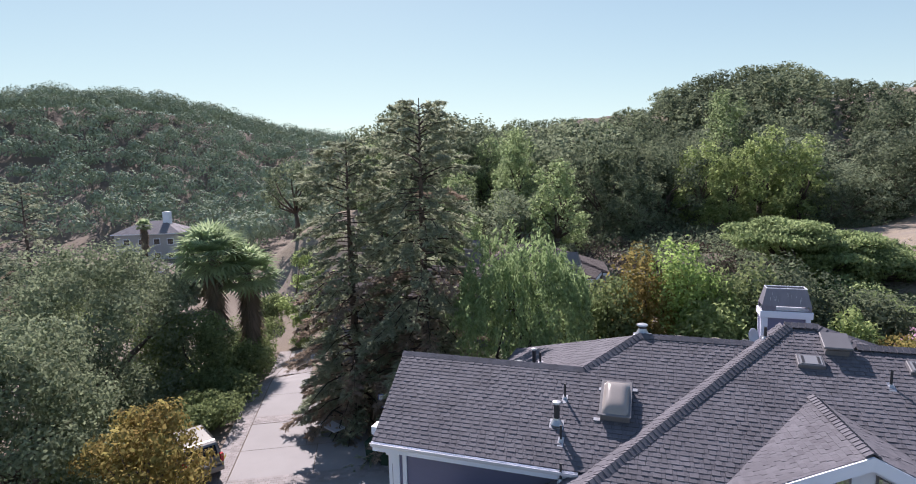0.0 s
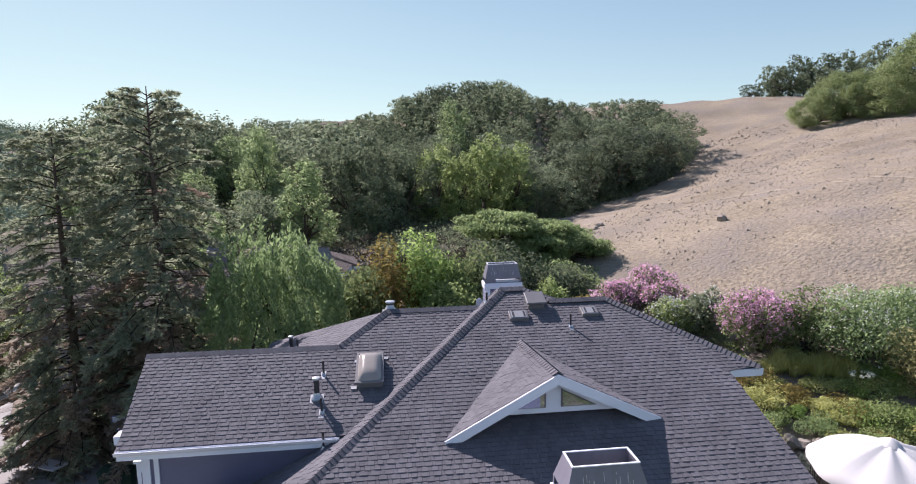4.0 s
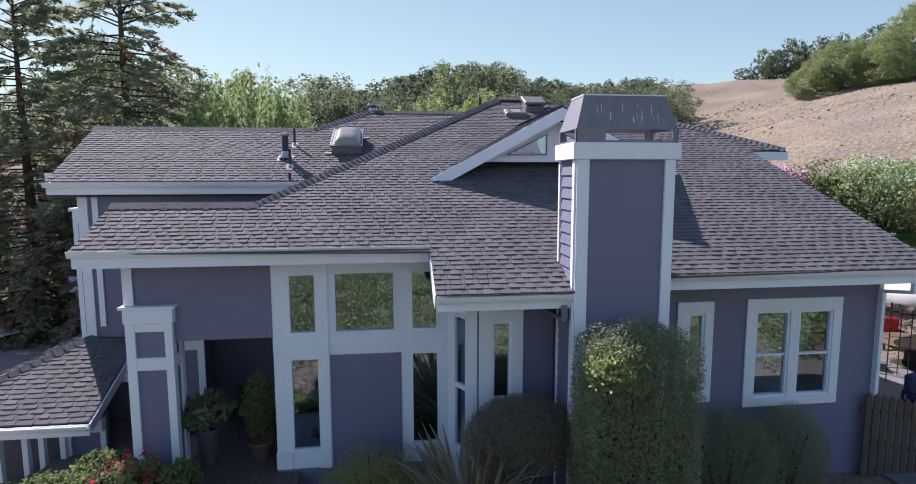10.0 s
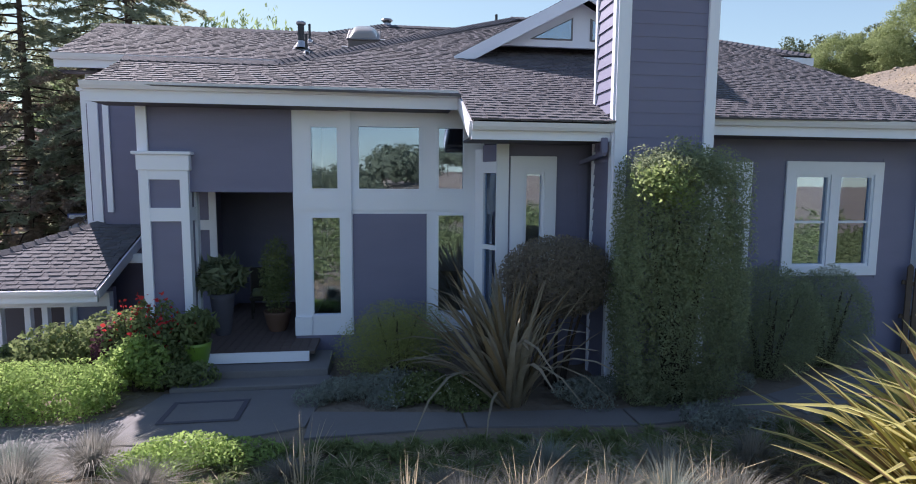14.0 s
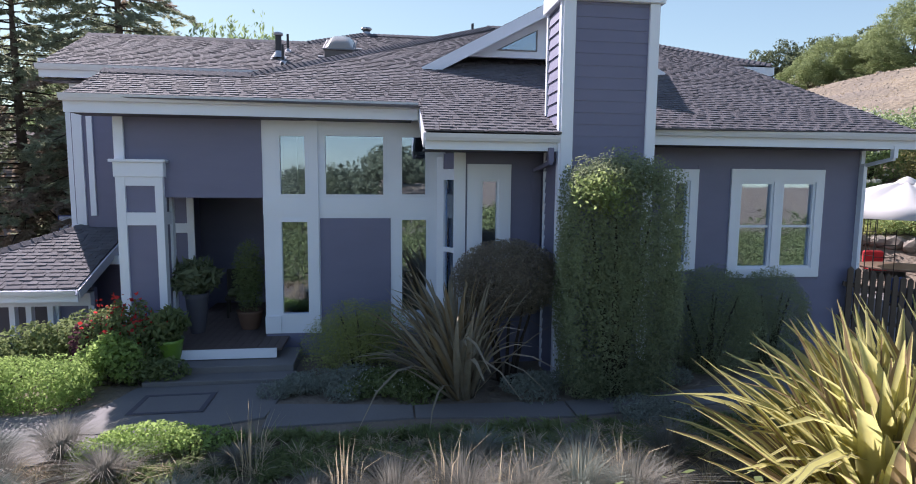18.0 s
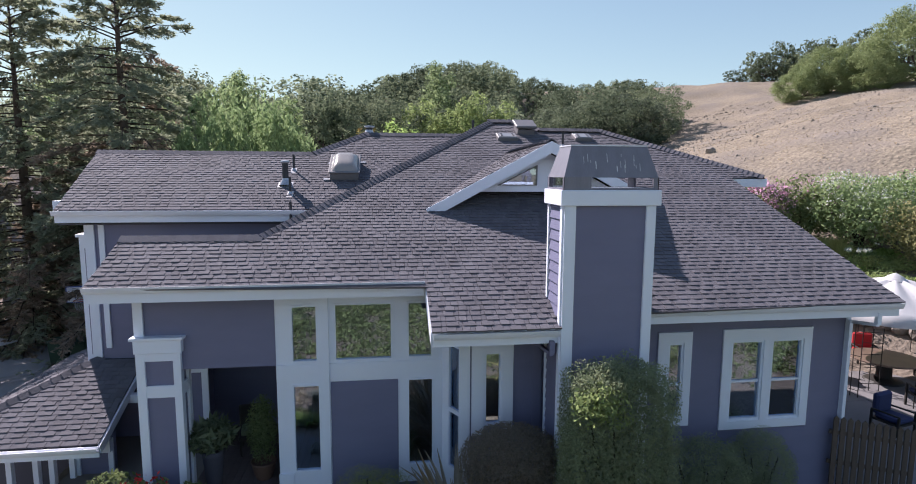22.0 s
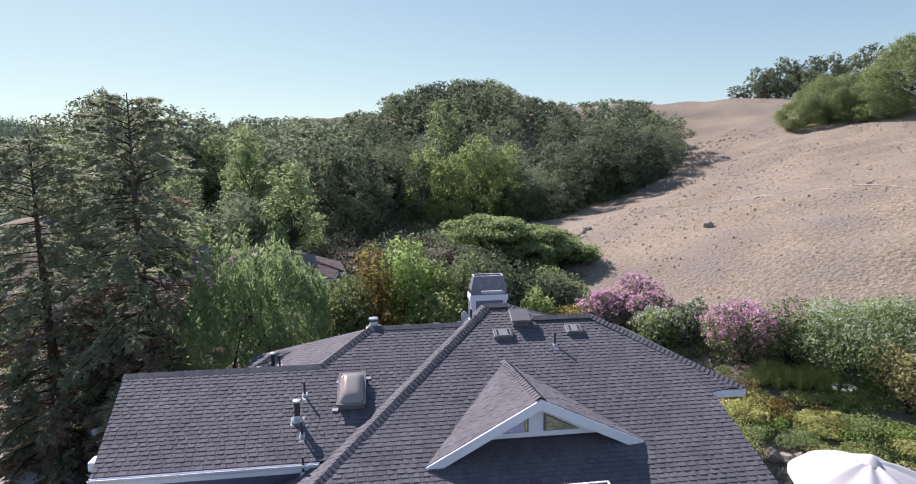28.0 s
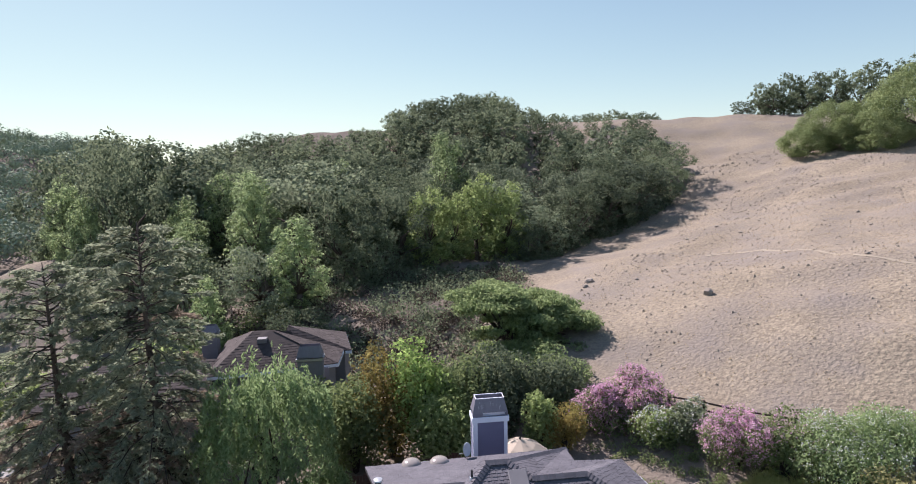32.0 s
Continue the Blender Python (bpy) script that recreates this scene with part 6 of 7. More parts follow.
dd = Mesh().lathe([(0, .0), (.12, .012), (.22, .045), (.29, .09), (.28, .1), (.2, .06), (0, .02)], 24)
ob = part("reflector", dd, BOARDWHITE, dish, smooth=True)
ob.matrix_basis = pose(0, 0, .45, 75, 0, 50)
part("arm", Mesh().tube([(0, 0, 0), (0, 0, .4)], [.025, .025], 8).tube([(0, 0, .3), (-.3, -.2, .38)], [.014, .014], 6), GALV, dish)

# corner gutters and downpipes
for a in ((3.6, 7.98, 3.55), (10.05, 8.4, 3.72)):
    part("downpipe", Mesh().box(a[0] - .04, a[1] - .04, a[2] - .02, a[0] + .04, a[1] + .04, a[2] + .2).bar((a[0], a[1], a[2]), (a[0] + .02, 9.02, a[2] - .1), .06, .06).box(a[0] - .03, 8.98, 0, a[0] + .04, 9.05, a[2] - .1), TRIM if a[0] > 5 else SIDING, house)
lamp = thing("wall_lantern", "dark carriage lantern on the porch wall", "lantern", (-1.45, 12.86, 2.05))
part("body", Mesh().box(-.07, -.16, -.16, .07, -.02, .12), material("amber lantern glass", (.25, .2, .14), .2, .1, 5, 30, 0), lamp)
part("cap", Mesh().lathe([(.13, .12), (.04, .2), (0, .24)], 4, (0, -.09, 0)), IRON, lamp)

# ---- planting before the house ----


def blade_leaf(L, w, bend, seed, seg=7):
    """One sword leaf: folded along its rib, tapering, bending over at its tip."""
    m = Mesh()
    for i in range(seg + 1):
        u = i / seg
        ang = bend * u ** 2.2
        r = L * u
        x = r * math.sin(ang * .6)
        z = r * math.cos(ang * .6)
        ww = w * (0.5 + .5 * min(u * 2.5, 1)) * (1 - u ** 3) + .002
        m.v += [(x, -ww, z), (x + .25 * ww, -.6 * ww, z), (x + .5 * ww, 0, z - .1 * ww), (x + .25 * ww, .6 * ww, z), (x, ww, z)]
    for i in range(seg):
        k = 5 * i
        m.f += [(k + j, k + j + 1, k + j + 6, k + j + 5) for j in range(4)]
    return m


def flax(label, at, n, length, mats, seed, width=.045, lean_to=66.0, drift=0.0):
    """mats: margin and heart of the blades."""
    rng = np.random.default_rng(seed)
    t = thing("flax_plant", label, "flax", at)
    kinds = []
    for i, b in enumerate((5, 18, 30, 10, 50, 22, 85, 14, 8, 32)):
        me = blade_leaf(1.0, width / length * rng.uniform(.7, 1.2), radians(b), 0).make("leaf", mats[i % len(mats)], True)
        me.materials.append(mats[(i * 2 + 1) % len(mats)])
        for j, pl in enumerate(me.polygons):
            pl.material_index = 1 if j % 4 in (1, 2) else 0
        kinds.append(me)
    for i in range(n):
        a = i * 2.39996
        lean = lean_to * rng.uniform(.05, 1) * (i / n) ** .55
        ob = new("leaf", kinds[int(rng.integers(0, len(kinds)))])
        ob.parent = t
        s = length * rng.uniform(.6, 1.05)
        ob.matrix_basis = pose(.2 * math.cos(a) * (i / n), .2 * math.sin(a) * (i / n), -.05, 0, drift, 0) @ pose(0, 0, 0, 0, 0, math.degrees(a)) @ pose(0, 0, 0, 0, lean, rng.uniform(-40, 40)) @ Matrix.Scale(s, 4)
    return t


flax("tall bronze flax with stiff pointed blades", (2.15, 7.5, 0), 210, 2.05, [L_FLAX, L_FLAX, L_FLAXB], 201, .042, 52, -8)
flax("large yellow-striped flax beside the lawn path", (5.62, 3.75, -.1), 460, 2.2, [L_FLAXY, L_FLAXG, L_FLAXB, L_FLAXY, L_FLAXY], 202, .10, 66, 0)
flax("yellow-striped flax beside the lawn path", (6.3, 3.8, -.1), 200, 2.3, [L_FLAXY, L_FLAXG, L_FLAXB], 203, .075, 50)
shrub("clipped_shrub", "tall clipped shrub covering the chimney foot, bright at its crown", (4.48, 7.3), (1.82, 1.0, 3.6), L_CLIP, 80000, .050, 210, 1, box=.62, aspect=.38)
# the sunlit top is put in as a clump of lighter-coloured leaves
shrub("clipped_shrub", "lighter leaves on top of the clipped shrub, sunlight put into their colour", (4.05, 6.9, 2.75), (.75, .4, .75), L_LIGHT, 900, .065, 211, 9, stem=False)
top = thing("topiary_shrub", "dark rounded shrub on bare stems before the wall", "shrub", (2.95, 8.0, 0))
rngt = np.random.default_rng(5)
p, o = blob_points(rngt, (0, 0, 1.7), (.86, .66, .60), 30000, .72)
part("foliage", quads_mesh("foliage", leaves(rngt, p, .042, o, .45, .6), L_TOPI), L_TOPI, top)
for a in range(5):
    part("stem", Mesh().tube([(.1 * math.cos(a * 1.3), .1 * math.sin(a * 1.3), -.1), (.25 * math.cos(a * 1.3), .2 * math.sin(a * 1.3), .7), (.5 * math.cos(a * 1.3), .3 * math.sin(a * 1.3), 1.5)], [.035, .026, .012], 6), DARKBARK, top)
shrub("dwarf_conifer", "rounded green dwarf conifer by the entry windows", (.6, 8.75), (1.3, 1.1, 1.35), L_DWARF, 30000, .036, 212, 16, aspect=.3)
shrub("clipped_shrub", "rounded grey-green clipped shrub under the window", (6.5, 8.1), (1.8, 1.3, 1.85), L_CLIP, 34000, .04, 213, 1, aspect=.3)
shrub("clipped_shrub", "rounded green clipped shrub under the window", (7.85, 8.45), (1.4, 1.1, 1.75), L_CLIP, 26000, .04, 214, 1, aspect=.3)
shrub("hedge", "low clipped bright green hedge by the path", (-4.75, 7.8), (3.0, .85, .66), L_HEDGE, 30000, .042, 215, 1, box=.78, category="hedge")
shrub("garden_shrub", "light green shrub beside the entry pier", (-3.2, 8.55), (.8, .7, .95), L_HEDGE, 4500, .07, 216, 6)
shrub("garden_shrub", "dark purple-leaved shrub beside the entry pier", (-3.7, 9.1), (.6, .4, 1.0), L_PURPLE, 2200, .09, 217, 6)
shrub("garden_shrub", "leafy dark shrubs under the side porch", (-4.3, 9.6), (1.5, 1.0, .95), L_SHRUB, 5000, .09, 218, 7)
shrub("garden_shrub", "leafy dark shrub under the side porch", (-5.6, 9.8, -.4), (1.5, 1.0, .9), L_SHRUB, 4500, .09, 219, 7)
shrub("garden_shrub", "trailing green shrub at the foot of the steps", (-2.75, 8.55), (.9, .5, .5), L_SHRUB, 3000, .07, 220, 6)
shrub("geranium", "red flowering geranium by the porch", (-2.85, 8.85), (.7, .5, 1.3), L_SHRUB, 3000, .08, 221, 6, blossom=(L_RED, 30, .07))
shrub("geranium", "red flowering geranium by the porch", (-3.4, 8.85), (.6, .4, 1.35), L_SHRUB, 2200, .08, 222, 5, blossom=(L_RED, 24, .07))


def potted(name, label, at, r, h, mat, plant):
    t = thing(name, label, "plant pot", at)
    part("pot", Mesh().lathe([(r * .62, 0), (r * .8, h * .3), (r * .98, h * .85), (r * 1.06, h), (r * .95, h), (r * .9, h * .9), (0, h * .88)], 24), mat, t, smooth=True)
    rng = np.random.default_rng(int(abs(at[0]) * 100))
    pm, n, hh, rr, lf, dr = plant
    p, o = blob_points(rng, (0, 0, h + hh * .5), (rr, rr, hh * .55), n, .5)
    part("plant", quads_mesh("plant", leaves(rng, p, lf, o, .25, .6, dr), pm), pm, t)
    return t


potted("flower_pot", "green glazed pot with trailing spiky plant", (-2.5, 8.95, .2), .21, .4, POTGREEN, (L_SHRUB, 700, .5, .3, .16, .4))
potted("flower_pot", "terracotta pot with a dark conical shrub on the porch", (-1.55, 10.4, .375), .24, .36, TERRA, (L_SHRUB, 3500, 1.3, .32, .07, 0))
potted("flower_pot", "porch pot with long arching leaves", (-2.45, 10.2, .375), .2, .75, DARKGREY, (L_OLIVE, 500, .6, .42, .3, .3))
bench = thing("porch_chair", "dark wicker porch chair in the shade", "chair", (-2.0, 11.6, .375), turn=10)
part("seat", Mesh().box(-.3, -.3, .36, .3, .3, .44), IRON, bench, bevel=.02)
part("backrest", Mesh().box(-.3, .24, .44, .3, .32, .95), IRON, bench, bevel=.02)
part("cushion", Mesh().box(-.25, -.25, .44, .25, .22, .54), L_OLIVE, bench, bevel=.03)
for x in (-.27, .23):
    for y in (-.28, .25):
        part("leg", Mesh().box(x, y, 0, x + .04, y + .04, .36), IRON, bench)


def tufts(name, label, spots, mat, seed, h, n, w=.006, spread=.5, kind="", cat="grass"):
    """Clumps of fine blades."""
    rng = np.random.default_rng(seed)
    Q = []
    for (x, y) in spots:
        z = float(ground_z(x, y)) + .01
        hh = h * rng.uniform(.7, 1.25)
        a = rng.uniform(0, 6.28, n)
        ln = np.abs(rng.normal(size=n)) * spread
        d = np.stack([np.cos(a), np.sin(a), np.zeros(n)], 1)
        b0 = np.array((x, y, z)) + d * (rng.uniform(0, .09, n) * h / .4)[:, None]
        L = (hh * rng.uniform(.5, 1.1, n))[:, None]
        mid = b0 + np.array((0, 0, 1.0)) * L * .6 + d * L * (ln * .35)[:, None]
        tip = b0 + np.array((0, 0, 1.0)) * L * (1 - .25 * np.minimum(ln, 1.2))[:, None] + d * L * ln[:, None]
        s = np.stack([-np.sin(a), np.cos(a), np.zeros(n)], 1) * w
        Q.append(np.stack([b0 - s, mid - s * .8, tip, mid + s * .8], 1))
    return tagged(new(name, quads_mesh(name, np.concatenate(Q), mat)), label, cat, kind=kind)


rg = np.random.default_rng(9)
for i, (x, y, h) in enumerate(((-2.6, 5.95, .6), (-3.3, 5.9, .6), (-1.9, 5.4, .45), (-.6, 5.6, .4), (2.1, 5.4, .45), (3.2, 5.1, .5), (1.0, 5.15, .45), (-4.3, 4.7, .5), (4.3, 5.3, .5), (2.7, 4.8, .5), (-1.0, 4.7, .45), (.3, 4.8, .45), (5.6, 5.3, .5), (-2.7, 4.9, .5), (1.75, 4.4, .6), (2.35, 4.35, .6), (2.9, 4.4, .62), (3.4, 4.3, .6), (1.1, 4.45, .55), (-3.9, 5.9, .6), (-3.0, 5.4, .6))):
    tufts("fescue_tuft", "straw-pale ornamental grass tuft beside the path", [(x, y)], (L_PALE, L_LAV, L_PALE)[i % 3], 300 + i, h * .85, 1100, .0034, .75)
for i, (x, y) in enumerate(((1.6, 4.6), (2.1, 4.45), (2.9, 4.5), (-.4, 5.2), (3.4, 4.6), (.6, 4.7), (2.5, 4.65))):
    tufts("seed_grass", "tall dry grass with seed heads", [(x, y)], L_DRY, 340 + i, .75, 26, .006, .35)
tufts("ground_cover", "low green ground cover before the path", [(rg.uniform(-2.2, 8), rg.uniform(5.2, 6.3)) for _ in range(520)], L_SHRUB, 360, .13, 80, .010, 1.0, "stuff", "ground cover")
tufts("ground_cover", "dry straw stubble and litter in the front bed", [(rg.uniform(-6, 9), rg.uniform(1.5, 6.0)) for _ in range(900)], L_DRY, 361, .16, 45, .008, 1.2, "stuff", "ground cover")
shrub("ground_shrub", "low sunlit green mound beside the path", (-1.75, 6.05), (1.4, .7, .4), L_HEDGE, 5000, .05, 370, 4, stem=False)
for i, (x, y, w) in enumerate(((-.35, 7.85, .9), (.35, 7.75, .9), (4.6, 6.2, .8), (3.3, 7.35, .8), (5.4, 7.6, .9))):
    shrub("lavender", "silvery lavender mound beside the path", (x, y), (w, .6, .42), L_LAV, 3600, .07, 380 + i, 5, stem=False, group="lavender mounds", aspect=.2)
for i, (x, y) in enumerate(((.95, 7.75), (1.5, 7.6))):
    shrub("daisy_mound", "low mound starred with tiny pale flowers", (x, y), (.9, .6, .42), L_SHRUB, 3800, .05, 390 + i, 5, stem=False, blossom=(L_WHITE, 70, .022), group="daisy mounds")

# ---- driveway ----
drive = thing("driveway", "pale concrete driveway with brick paver bands", "driveway", (0, 0, 0), kind="structure")


def draped(pts, t=.03, lift=.03):
    m = Mesh()
    return m.add([(x, y, float(ground_z(x, y)) + lift) for x, y in pts] + [(x, y, float(ground_z(x, y)) - t) for x, y in pts],
                 [tuple(range(len(pts))), *[(i, i + len(pts), (i + 1) % len(pts) + len(pts), (i + 1) % len(pts)) for i in range(len(pts))]])


dax = np.array((-11.1, 20.2))
dax = dax / np.linalg.norm(dax)
dpx = np.array((dax[1], -dax[0]))
d0 = np.array((-18.3, 18.6))


def dpt(u, v):
    q = d0 + dax * u + dpx * v
    return (float(q[0]), float(q[1]))


rows_ = [(-7.5, -3.4), (-3.37, -.9), (0, 2.9), (2.93, 6.0), (6.9, 10.2), (10.23, 13.8), (14.7, 18.2), (18.23, 23.5)]
for a, b in rows_:
    wid_ = 12.5 if b < 3.2 else (7.5 if b < 11 else 3.6)
    n_ = 3 if wid_ > 8 else (2 if wid_ > 5 else 1)
    for i in range(n_):
        v0, v1 = 1.05 + (wid_ - 1.05) * i / n_, 1.05 + (wid_ - 1.05) * (i + 1) / n_ - .03
        m = Mesh()
        for j in range(4):
            ua, ub = a + (b - a) * j / 4, a + (b - a) * (j + 1) / 4
            k = len(m.v)
            for u_, v_ in ((ua, v0), (ub, v0), (ub, v1), (ua, v1)):
                x, y = dpt(u_, v_)
                m.v.append((x, y, float(ground_z(x, y)) + .045))
            m.f.append((k, k + 3, k + 2, k + 1))
        part("slab", m, DRIVE, drive)
pav = Mesh()
rp = random.Random(4)


def pave(u0, u1, v0, v1, du=.12, dv=.22):
    u = u0
    r = 0
    while u < u1:
        v = v0 - (dv / 2 if r % 2 else 0)
        while v < v1:
            a = max(v, v0) + .006
            b = min(v + dv, v1) - .006
            if b > a:
                q = [dpt(u + .006, a), dpt(u + du - .006, a), dpt(u + du - .006, b), dpt(u + .006, b)]
                k = len(pav.v)
                h = .045 + rp.uniform(0, .008)
                pav.v += [(x, y, float(ground_z(x, y)) + h) for x, y in q]
                pav.f.append((k, k + 3, k + 2, k + 1))
            v += dv
        u += du
        r += 1


pave(-7.5, 23.5, 0, 1.0, .2, .25)
for u in (-.85, 6.05, 13.85):
    pave(u, u + .85, 1.02, 9 if u < 1 else (7.5 if u < 8 else 3.6), .2, .25)
tagged(part("paver_band", pav, BRICKPAVE, drive, "worn brick paver border"), kind="stuff")
part("apron", Mesh().slab([(-14, 4.0, -1.17), (-6.9, 4.0, -1.17), (-6.9, 25, -1.17), (-14, 25, -1.17)], .05), DRIVE, drive)


def suv(at, turn):
    c = thing("car", "parked silver station wagon seen from behind", "car", at, turn=turn)
    # length along +x (front), width y
    prof = [(-2.3, .45), (-2.38, .75), (-2.3, 1.05), (-2.05, 1.62), (-1.8, 1.72), (.3, 1.7), (1.15, 1.1), (2.2, .98), (2.35, .7), (2.3, .42)]
    m = Mesh()
    for s, w in ((-1, .9), (1, .9)):
        for x, z in prof:
            k = .90 - (.16 if z > 1.2 else 0.0)
            m.v.append((x, s * k, z))
    n = len(prof)
    m.f += [(i, i + 1, n + i + 1, n + i) for i in range(n - 1)] + [tuple(range(n))[::-1], tuple(range(n, 2 * n)), (0, n, 2 * n - 1, n - 1)]
    body = part("body", m, SILVER, c, bevel=.05)
    part("rear_window", Mesh().slab([(-2.31, -.66, 1.1), (-2.31, .66, 1.1), (-2.10, .62, 1.58), (-2.10, -.62, 1.58)], .02, (1, 0, 0)), DARKGLASS, c)
    for s in (-1, 1):
        part("side_window", Mesh().slab([(-1.9, s * .86, 1.12), (.7, s * .86, 1.12), (.2, s * .765, 1.6), (-1.75, s * .765, 1.6)], .02, (0, -s, 0)), DARKGLASS, c)
        part("tail_light", Mesh().box(-2.42, s * .80 - .08, .82, -2.2, s * .80 + .08, 1.2), LAMPRED, c, "red tail light", bevel=.02)
        part("roof_rail", Mesh().tube([(-1.7, s * .68, 1.75), (.1, s * .68, 1.75)], [.02, .02], 6), IRON, c)
        for x in (-1.45, 1.4):
            w = part("wheel", Mesh().tube([(x, s * .92, .34), (x, s * .70, .34)], [.34, .34], 20), TYRE, c)
            part("rim", Mesh().tube([(x, s * .925, .34), (x, s * .90, .34)], [.21, .21], 16), GALV, w)
    part("bumper", Mesh().box(-2.47, -.86, .42, -2.25, .86, .66), SILVER, c, bevel=.03)
    part("number_plate", Mesh().box(-2.405, -.26, .8, -2.37, .26, .95), BOARDWHITE, c, "blank plate")
    return c


cx, cy = -20.3, 19.9
suv((cx, cy, float(ground_z(cx, cy)) + .05), 150)

hoop = thing("basketball_hoop", "basketball hoop with a white backboard on a pole", "basketball hoop", (-11.5, 24.0, -1.17), turn=8)
part("pole", Mesh().tube([(0, .5, 0), (0, .5, 2.3), (0, .05, 2.75)], [.05, .05, .04], 10), IRON, hoop)
part("backboard", Mesh().box(-.55, -.04, 2.25, .55, .0, 2.95), BOARDWHITE, hoop)
for a in ((-.55, 2.25, .55, 2.29), (-.55, 2.91, .55, 2.95), (-.55, 2.29, -.51, 2.91), (.51, 2.29, .55, 2.91), (-.22, 2.35, .22, 2.38), (-.22, 2.65, .22, 2.68), (-.22, 2.38, -.19, 2.65), (.19, 2.38, .22, 2.65)):
    part("line", Mesh().box(a[0], -.045, a[1], a[2], -.041, a[3]), BLUEPAINT, hoop)
rim = [(0.22 * math.cos(i / 12 * 2 * math.pi), -.28 + .22 * math.sin(i / 12 * 2 * math.pi), 2.38) for i in range(13)]
part("rim", Mesh().tube(rim, [.012] * 13, 6), LAMPRED, hoop)
net = Mesh()
for i in range(12):
    a, b = i / 12 * 2 * math.pi, (i + 1.5) / 12 * 2 * math.pi
    net.tube([(.22 * math.cos(a), -.28 + .22 * math.sin(a), 2.37), (.13 * math.cos(b), -.28 + .13 * math.sin(b), 2.0)], [.006, .006], 4, False)
part("net", net, BOARDWHITE, hoop)
part("base", Mesh().box(-.4, .2, 0, .4, 1.1, .16), IRON, hoop, bevel=.04)
for i, (x, y) in enumerate(((-11.9, 22.9), (-11.1, 22.8))):
    b = thing("wheelie_bin", "dark green wheeled rubbish bin by the redwoods", "bin", (x, y, -1.17), "rubbish bins", turn=i * 7)
    part("body", Mesh().add([(-.24, -.26, 0), (.24, -.26, 0), (.24, .26, 0), (-.24, .26, 0), (-.29, -.33, .95), (.29, -.33, .95), (.29, .33, .95), (-.29, .33, .95)], [(3, 2, 1, 0), (4, 5, 6, 7), (0, 1, 5, 4), (1, 2, 6, 5), (2, 3, 7, 6), (3, 0, 4, 7)]), BINGREEN, b, bevel=.02)
    part("lid", Mesh().box(-.31, -.36, .95, .31, .35, 1.02), BINGREEN, b, bevel=.02)
# stand-in shape for an unidentified object by the driveway
ramp = thing("bench", "low pale-topped stand on a dark metal frame", "bench", (-15.3, 24.6, -1.17), turn=-25)
part("seat", Mesh().box(-.8, -.35, .5, .8, .35, .56), BOARDWHITE, ramp)
for x in (-.7, .7):
    part("frame", Mesh().tube([(x, -.4, 0), (x, 0, .5), (x * .6, .5, 1.1)], [.03, .03, .03], 8).tube([(x, .45, 0), (x, -.2, .5)], [.03, .03], 8), IRON, ramp)
part("rail", Mesh().tube([(-.42, .5, 1.1), (.42, .5, 1.1)], [.04, .04], 8), IRON, ramp)

# ---- patio ----
patio = thing("patio", "shaded brown-grey concrete patio", "patio", (0, 0, 0), kind="structure")
for i in range(4):
    for j in range(4):
        part("slab", Mesh().box(10.25 + i * 2.2, 6.4 + j * 2.2, -.05, 10.25 + i * 2.2 + 2.18, 6.4 + j * 2.2 + 2.18, .06), CONCRETE, patio)
canopy = thing("patio_canopy", "white octagonal cloth canopy on dark lattice posts", "canopy", (16.4, 14.2, .06))
R_, ZR, ZT = 2.3, 2.45, 3.3
cm = Mesh()
SEG, RING = 48, 8
for j in range(RING + 1):
    f = j / RING
    for i in range(SEG):
        a = 2 * math.pi * i / SEG
        sag = .13 * math.cos(a * 8) * f * (1 - f) * 2
        rr = R_ * f * (1 - .05 * (1 - math.cos(a * 8)) / 2)
        cm.v.append((rr * math.cos(a), rr * math.sin(a), ZT - (ZT - ZR) * f ** 1.35 + sag))
for j in range(RING):
    for i in range(SEG):
        cm.f.append((j * SEG + i, (j + 1) * SEG + i, (j + 1) * SEG + (i + 1) % SEG, j * SEG + (i + 1) % SEG))
k = RING * SEG
for i in range(SEG):
    a = 2 * math.pi * i / SEG
    rr = R_ * (1 - .05 * (1 - math.cos(a * 8)) / 2)
    cm.v.append((rr * math.cos(a), rr * math.sin(a), ZR - .2))
for i in range(SEG):
    cm.f.append((k + i, k + SEG + i, k + SEG + (i + 1) % SEG, k + (i + 1) % SEG))
part("cover", cm, CREAM, canopy, smooth=True)
part("vent_cap", Mesh().lathe([(.32, ZT - .06), (.2, ZT + .06), (.06, ZT + .14), (0, ZT + .16)], 16), CREAM, canopy, smooth=True)
for i in range(8):
    a = 2 * math.pi * (i + .5) / 8
    m = Mesh()
    c0 = Vector((R_ * .93 * math.cos(a), R_ * .93 * math.sin(a), 0))
    s = Vector((-math.sin(a), math.cos(a), 0)) * .2
    for q in (-1, 0, 1):
        m.tube([c0 + s * q, c0 + s * q + Vector((0, 0, ZR))], [.014, .014], 6)
    for z in np.arange(.2, ZR, .34):
        m.tube([c0 - s + Vector((0, 0, z)), c0 + s + Vector((0, 0, z))], [.009, .009], 5)
    part("lattice_post", m, IRON, canopy)
    part("rib", Mesh().tube([Vector((0, 0, ZT - .06)), Vector((R_ * .9 * math.cos(a), R_ * .9 * math.sin(a), ZR + .02))], [.014, .014], 6), IRON, canopy)
